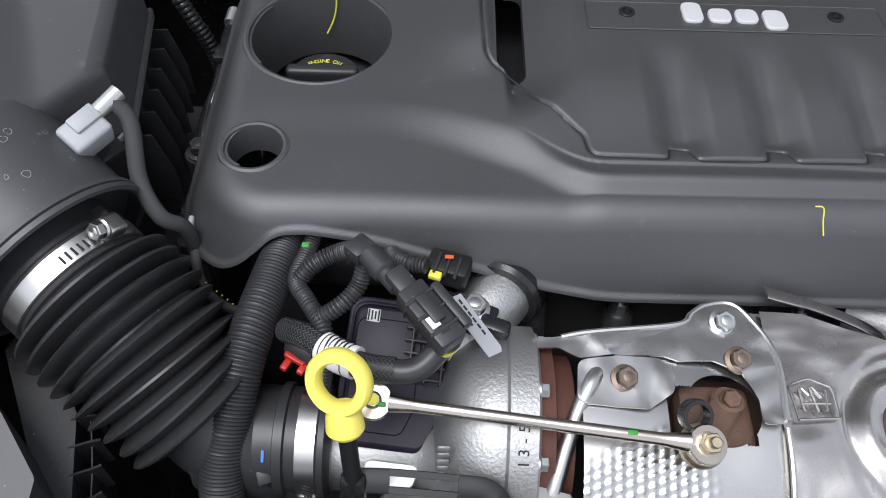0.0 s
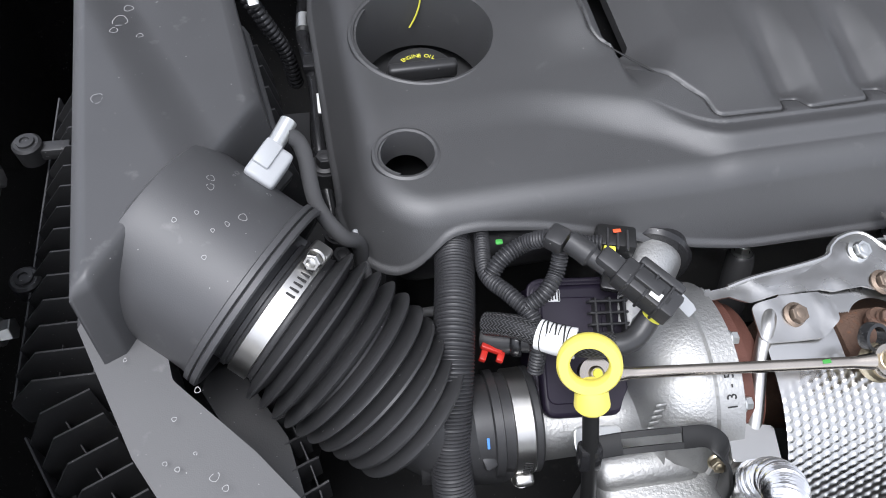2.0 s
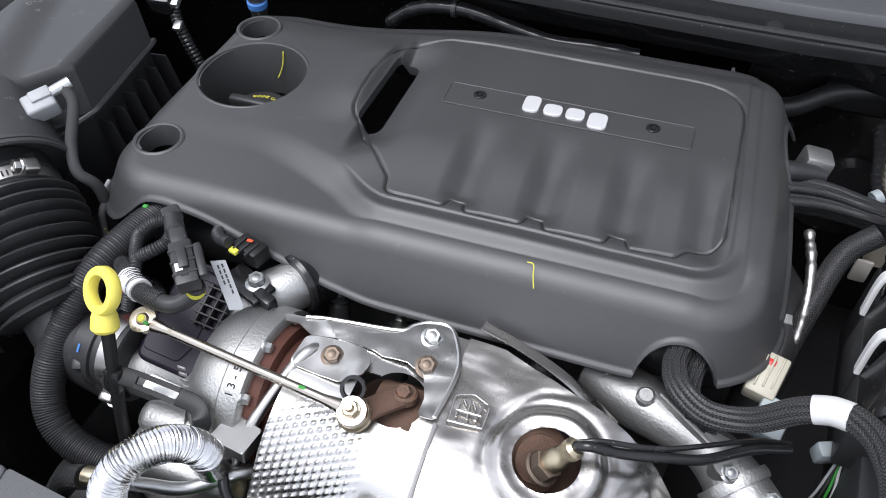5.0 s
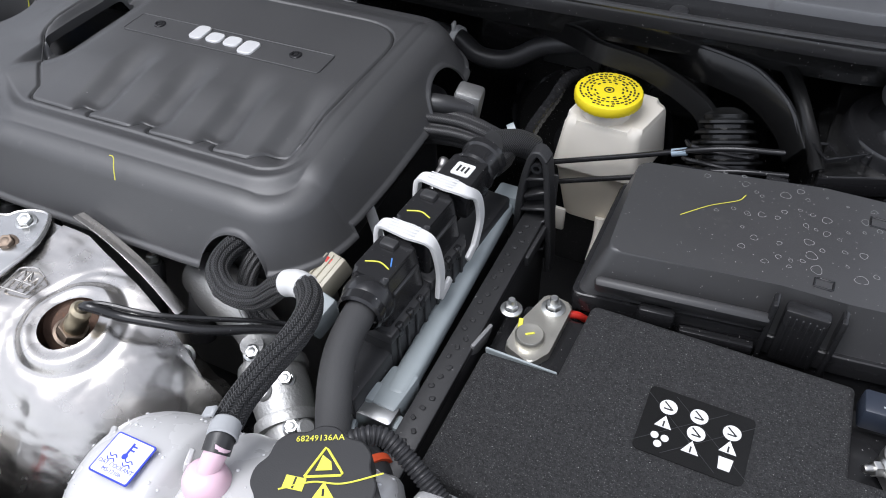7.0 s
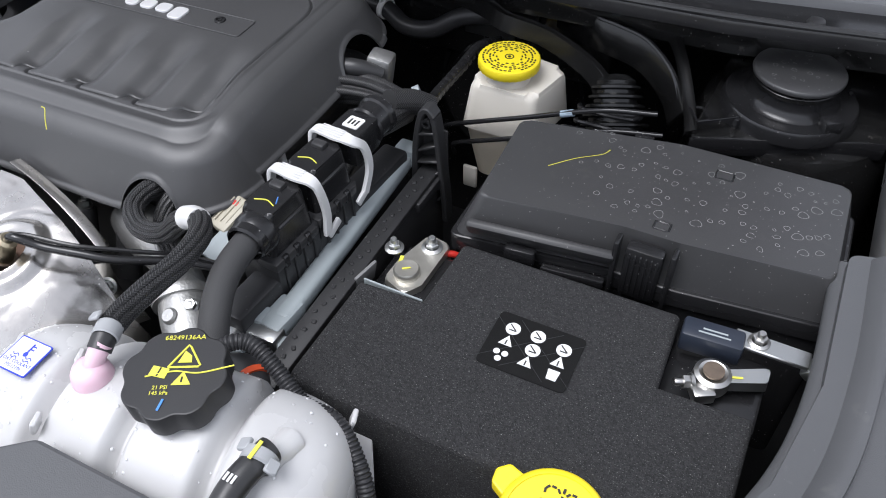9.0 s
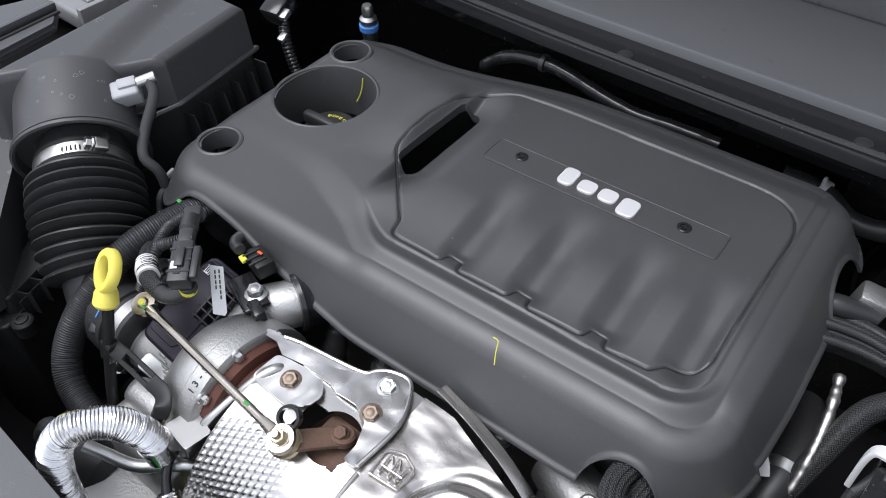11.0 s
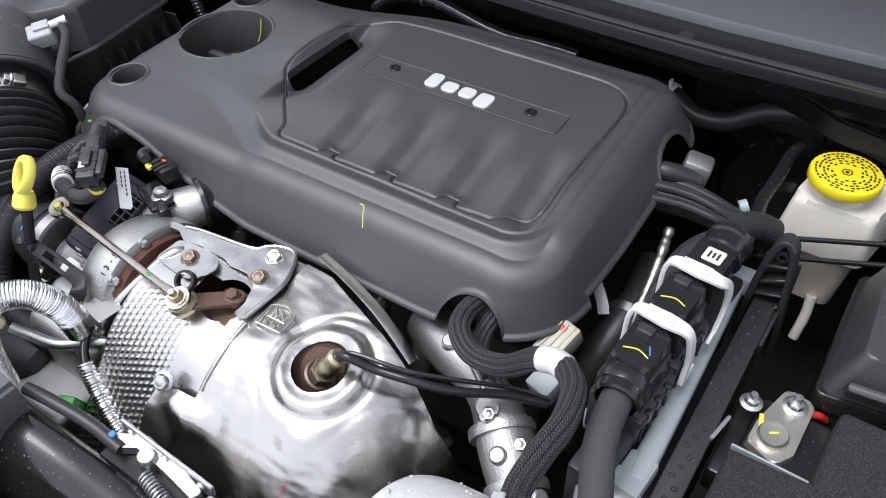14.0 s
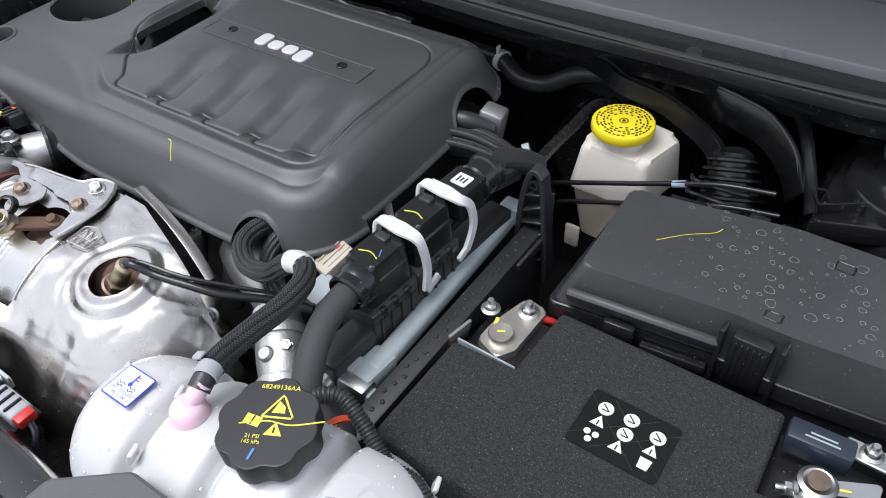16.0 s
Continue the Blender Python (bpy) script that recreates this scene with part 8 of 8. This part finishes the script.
cl = part("coolant_label", moved(prism(rounded([(-0.023, -0.021), (0.023, -0.021), (0.023, 0.021), (-0.023, 0.021)], 0.003), 0, 0.0012, 0), QM), "blue", cb_, "white label with blue border and thermometer sign")
part("label_field", moved(prism(rounded([(-0.0215, -0.0195), (0.0215, -0.0195), (0.0215, 0.0195), (-0.0215, 0.0195)], 0.002), 0.0012, 0.0015, 0), QM), "label", cl)
part("thermometer", joined(moved(rbox((0.001, 0.009, 0.0017), (0.0022, 0.014, 0.0003), 0, 1), QM), moved(rbox((0.004, 0.013, 0.0017), (0.005, 0.0014, 0.0003), 0, 1), QM), moved(rbox((0.004, 0.009, 0.0017), (0.005, 0.0014, 0.0003), 0, 1), QM), lathe([(0.003, 0.0016), (0.003, 0.0019), (0, 0.0019)], 14, QM @ pose(0.001, 0.002, 0))), "blue", cl)
part("wave_line", joined(*[moved(sweep([(-0.015 + 0.0035 * k + s, -0.001 + 0.0012 * (-1) ** k + dy, 0.0017) for k in range(4)], 0.0005, 6, 0.001), QM) for s, dy in ((0, 0), (0.0185, 0), (0, -0.004), (0.0185, -0.004))]), "blue", cl)
part("label_print", writing("OAT COOLANT\nMS-12106", 0.0056, QM @ pose(0, -0.0120, 0.0016), 0.0001), "blue", cl)
oh = thing("overflow_hose", "braided overflow hose with a spring clamp on the bottle", "hose")
part("hose", sweep([(0.7465, 0.170, 0.9985), (0.744, 0.155, 1.0005), (0.7415, 0.138, 0.999), (0.741, 0.118, 0.992), (0.738, 0.095, 0.972)], 0.0100, 18, 0.003), "rubber", oh)
part("braid", sweep([(0.7413, 0.124, 0.995), (0.7405, 0.110, 0.988), (0.736, 0.088, 0.965)], 0.0108, 18, 0.003), "braid", oh)
part("spring_clamp", lathe([(0.0108, -0.005), (0.0125, -0.004), (0.0125, 0.004), (0.0108, 0.005)], 24, aim((0.7450, 0.160, 1.0000), (0.15, -1, 0.0))), "palegrey", oh)
part("clamp_ear", rbox((0.7330, 0.163, 1.006), (0.010, 0.009, 0.004), 0.001, 1, (0, -30, 10)), "palegrey", oh)
part("clamp_ear", rbox((0.7575, 0.158, 1.004), (0.009, 0.010, 0.004), 0.001, 1, (0, 35, 10)), "palegrey", oh)
part("yellow_mark", rbox((0.7450, 0.160, 1.0130), (0.003, 0.014, 0.0008), 0.0003, 1), "chalk", oh)
part("label_bar", joined(*[rbox((0.738 + 0.003 * k, 0.138, 1.0100), (0.0018, 0.006, 0.0006), 0.0001, 1) for k in range(3)]), "whiteprint", oh)
sg2 = thing("convoluted_tube", "thin black convoluted tube draped over the bottle", "cable")
part("tube", sweep([(0.640, 0.225, 0.955), (0.655, 0.231, 0.984), (0.673, 0.241, 0.987), (0.697, 0.237, 0.976), (0.727, 0.227, 0.962), (0.757, 0.226, 0.958), (0.784, 0.210, 0.944), (0.799, 0.194, 0.922), (0.807, 0.172, 0.886), (0.809, 0.14, 0.83)], ribbed(0.0068, 0.0013, 0.0032), 16, 0.0007), "loom", sg2)
og = thing("orange_clip_hose", "dark hose with a bright orange clip beside the cap", "hose")
part("hose", sweep([(0.612, 0.254, 0.900), (0.640, 0.257, 0.911), (0.660, 0.244, 0.911), (0.670, 0.234, 0.88)], 0.014, 18, 0.005), "rubber", og)
part("orange_clip", lathe([(0.0145, -0.003), (0.017, -0.003), (0.017, 0.003), (0.0145, 0.003)], 24, aim((0.6525, 0.2500, 0.9125), (0.8, -0.5, 0.0))), "orange", og)

# ---- washer filler ----
wf = thing("washer_filler", "yellow washer fluid cap with a windscreen sign on its neck", "cap")
WM = facing((0.9245, 0.232, 0.945), (0.02, -0.12, 1), (1, 0.0, 0))
part("neck", lathe([(0.030, -0.10), (0.031, -0.02), (0.032, -0.018), (0.032, -0.006), (0, -0.006)], 36, WM), "polyamber", wf)
wc = part("cap", lathe([(0.0385, -0.026), (0.0400, -0.022), (0.0395, -0.004), (0.0380, -0.001), (0.0355, 0.0005), (0.034, 0.0005), (0.0335, -0.0008), (0.0, -0.0004)], 56, WM), "yellow", wf)
part("tab", moved(prism(rounded([(0.030, -0.014), (0.058, -0.012), (0.064, -0.002), (0.058, 0.010), (0.030, 0.012)], 0.005), -0.020, -0.008, 0.002), WM @ pose(0, 0, 0, 0, 0, -28)), "yellow", wf)
part("tab", moved(prism(rounded([(0.030, -0.012), (0.050, -0.010), (0.055, 0.0), (0.050, 0.010), (0.030, 0.012)], 0.005), -0.016, -0.004, 0.002), WM @ pose(0, 0, 0, 0, 0, 158)), "yellow", wf)
fan = [(-0.021, 0.006), (-0.012, 0.0115), (0.0, 0.0135), (0.012, 0.0115), (0.021, 0.006), (0.011, -0.009), (0.0, -0.0065), (-0.011, -0.009)]
part("windscreen_sign", moved(ring_profile([(*p, 0.0002) for p in fan], 0.0011, 6, 0.002), WM), "ink", wc)
part("spray_dash", joined(*[moved(rbox((0.0, -0.013 + 0.006 * k, 0.0003), (0.0018, 0.0038, 0.0006), 0, 1), WM) for k in range(7)]), "ink", wc)
part("spray_dash", joined(*[moved(rbox((s * (0.0035 + 0.0105 * math.sin(a) * 0.5 + 0.004), 0.0190 + 0.004 * math.cos(a), 0.0003), (0.0034, 0.0016, 0.0006), 0, 1, (0, 0, -s * math.degrees(a))), WM) for s in (1, -1) for a in (-0.9, 0.0, 0.9, 1.7)]), "ink", wc)
part("paint_mark", moved(rbox((0.006, -0.026, 0.0004), (0.0014, 0.010, 0.0006), 0.0002, 1, (0, 0, 12)), WM), "bluepen", wc)

# drop rings on the air cleaner
tagged(part("water_marks", water_marks(7, lambda q: (Vector((q.uniform(-0.305, -0.262), q.uniform(0.40, 0.55), 1.0576)), (0, 0, 1)), 5, (0.002, 0.0065)), "mark", air), "pale dried drop rings", kind="stuff")

# clear drops on the bottle
rnd = random.Random(11)
bottle = bpy.data.objects["bottle"].data
spots = [(v.co.copy(), v.normal.copy()) for v in bottle.vertices if v.normal.z > 0.35]
drops = bmesh.new()
for _ in range(190):
    c, n_ = rnd.choice(spots)
    r = rnd.uniform(0.0006, 0.0016)
    tmp = lathe([(r, 0.0), (r * 0.8, r * 0.35), (r * 0.4, r * 0.55), (0, r * 0.6)], 8, aim(c + Vector((rnd.uniform(-1, 1), rnd.uniform(-1, 1), 0)) * 0.001, n_))
    me = bpy.data.meshes.new("tmp")
    tmp.to_mesh(me)
    tmp.free()
    drops.from_mesh(me)
    bpy.data.meshes.remove(me)
tagged(part("water_drops", drops, "drop", cb_), "tiny clear drops", kind="stuff")


def on_shelf(q):
    y = q.uniform(0.18, 0.305)
    return Vector((-0.222 - (y - 0.17) * 0.36 + q.uniform(-0.022, 0.022), y, 0.9492 + (y - 0.165) * 0.239)), (0, -0.24, 1)


def on_duct(q):
    a, s = q.uniform(-0.5, 0.7), q.uniform(0.014, 0.062)
    side = Vector((0.5874, 0.8093, 0.0)) * math.sin(a) + Vector((0.2951, -0.2142, 0.9312)) * math.cos(a)
    return RIM - AX * s + side * 0.0671, side


tagged(part("water_marks", water_marks(13, on_shelf, 21, (0.0018, 0.0046)), "mark", air), "pale dried drop rings", kind="stuff")
tagged(part("water_marks", water_marks(14, on_duct, 22, (0.0018, 0.0044)), "mark", air), "pale dried drop rings", kind="stuff")
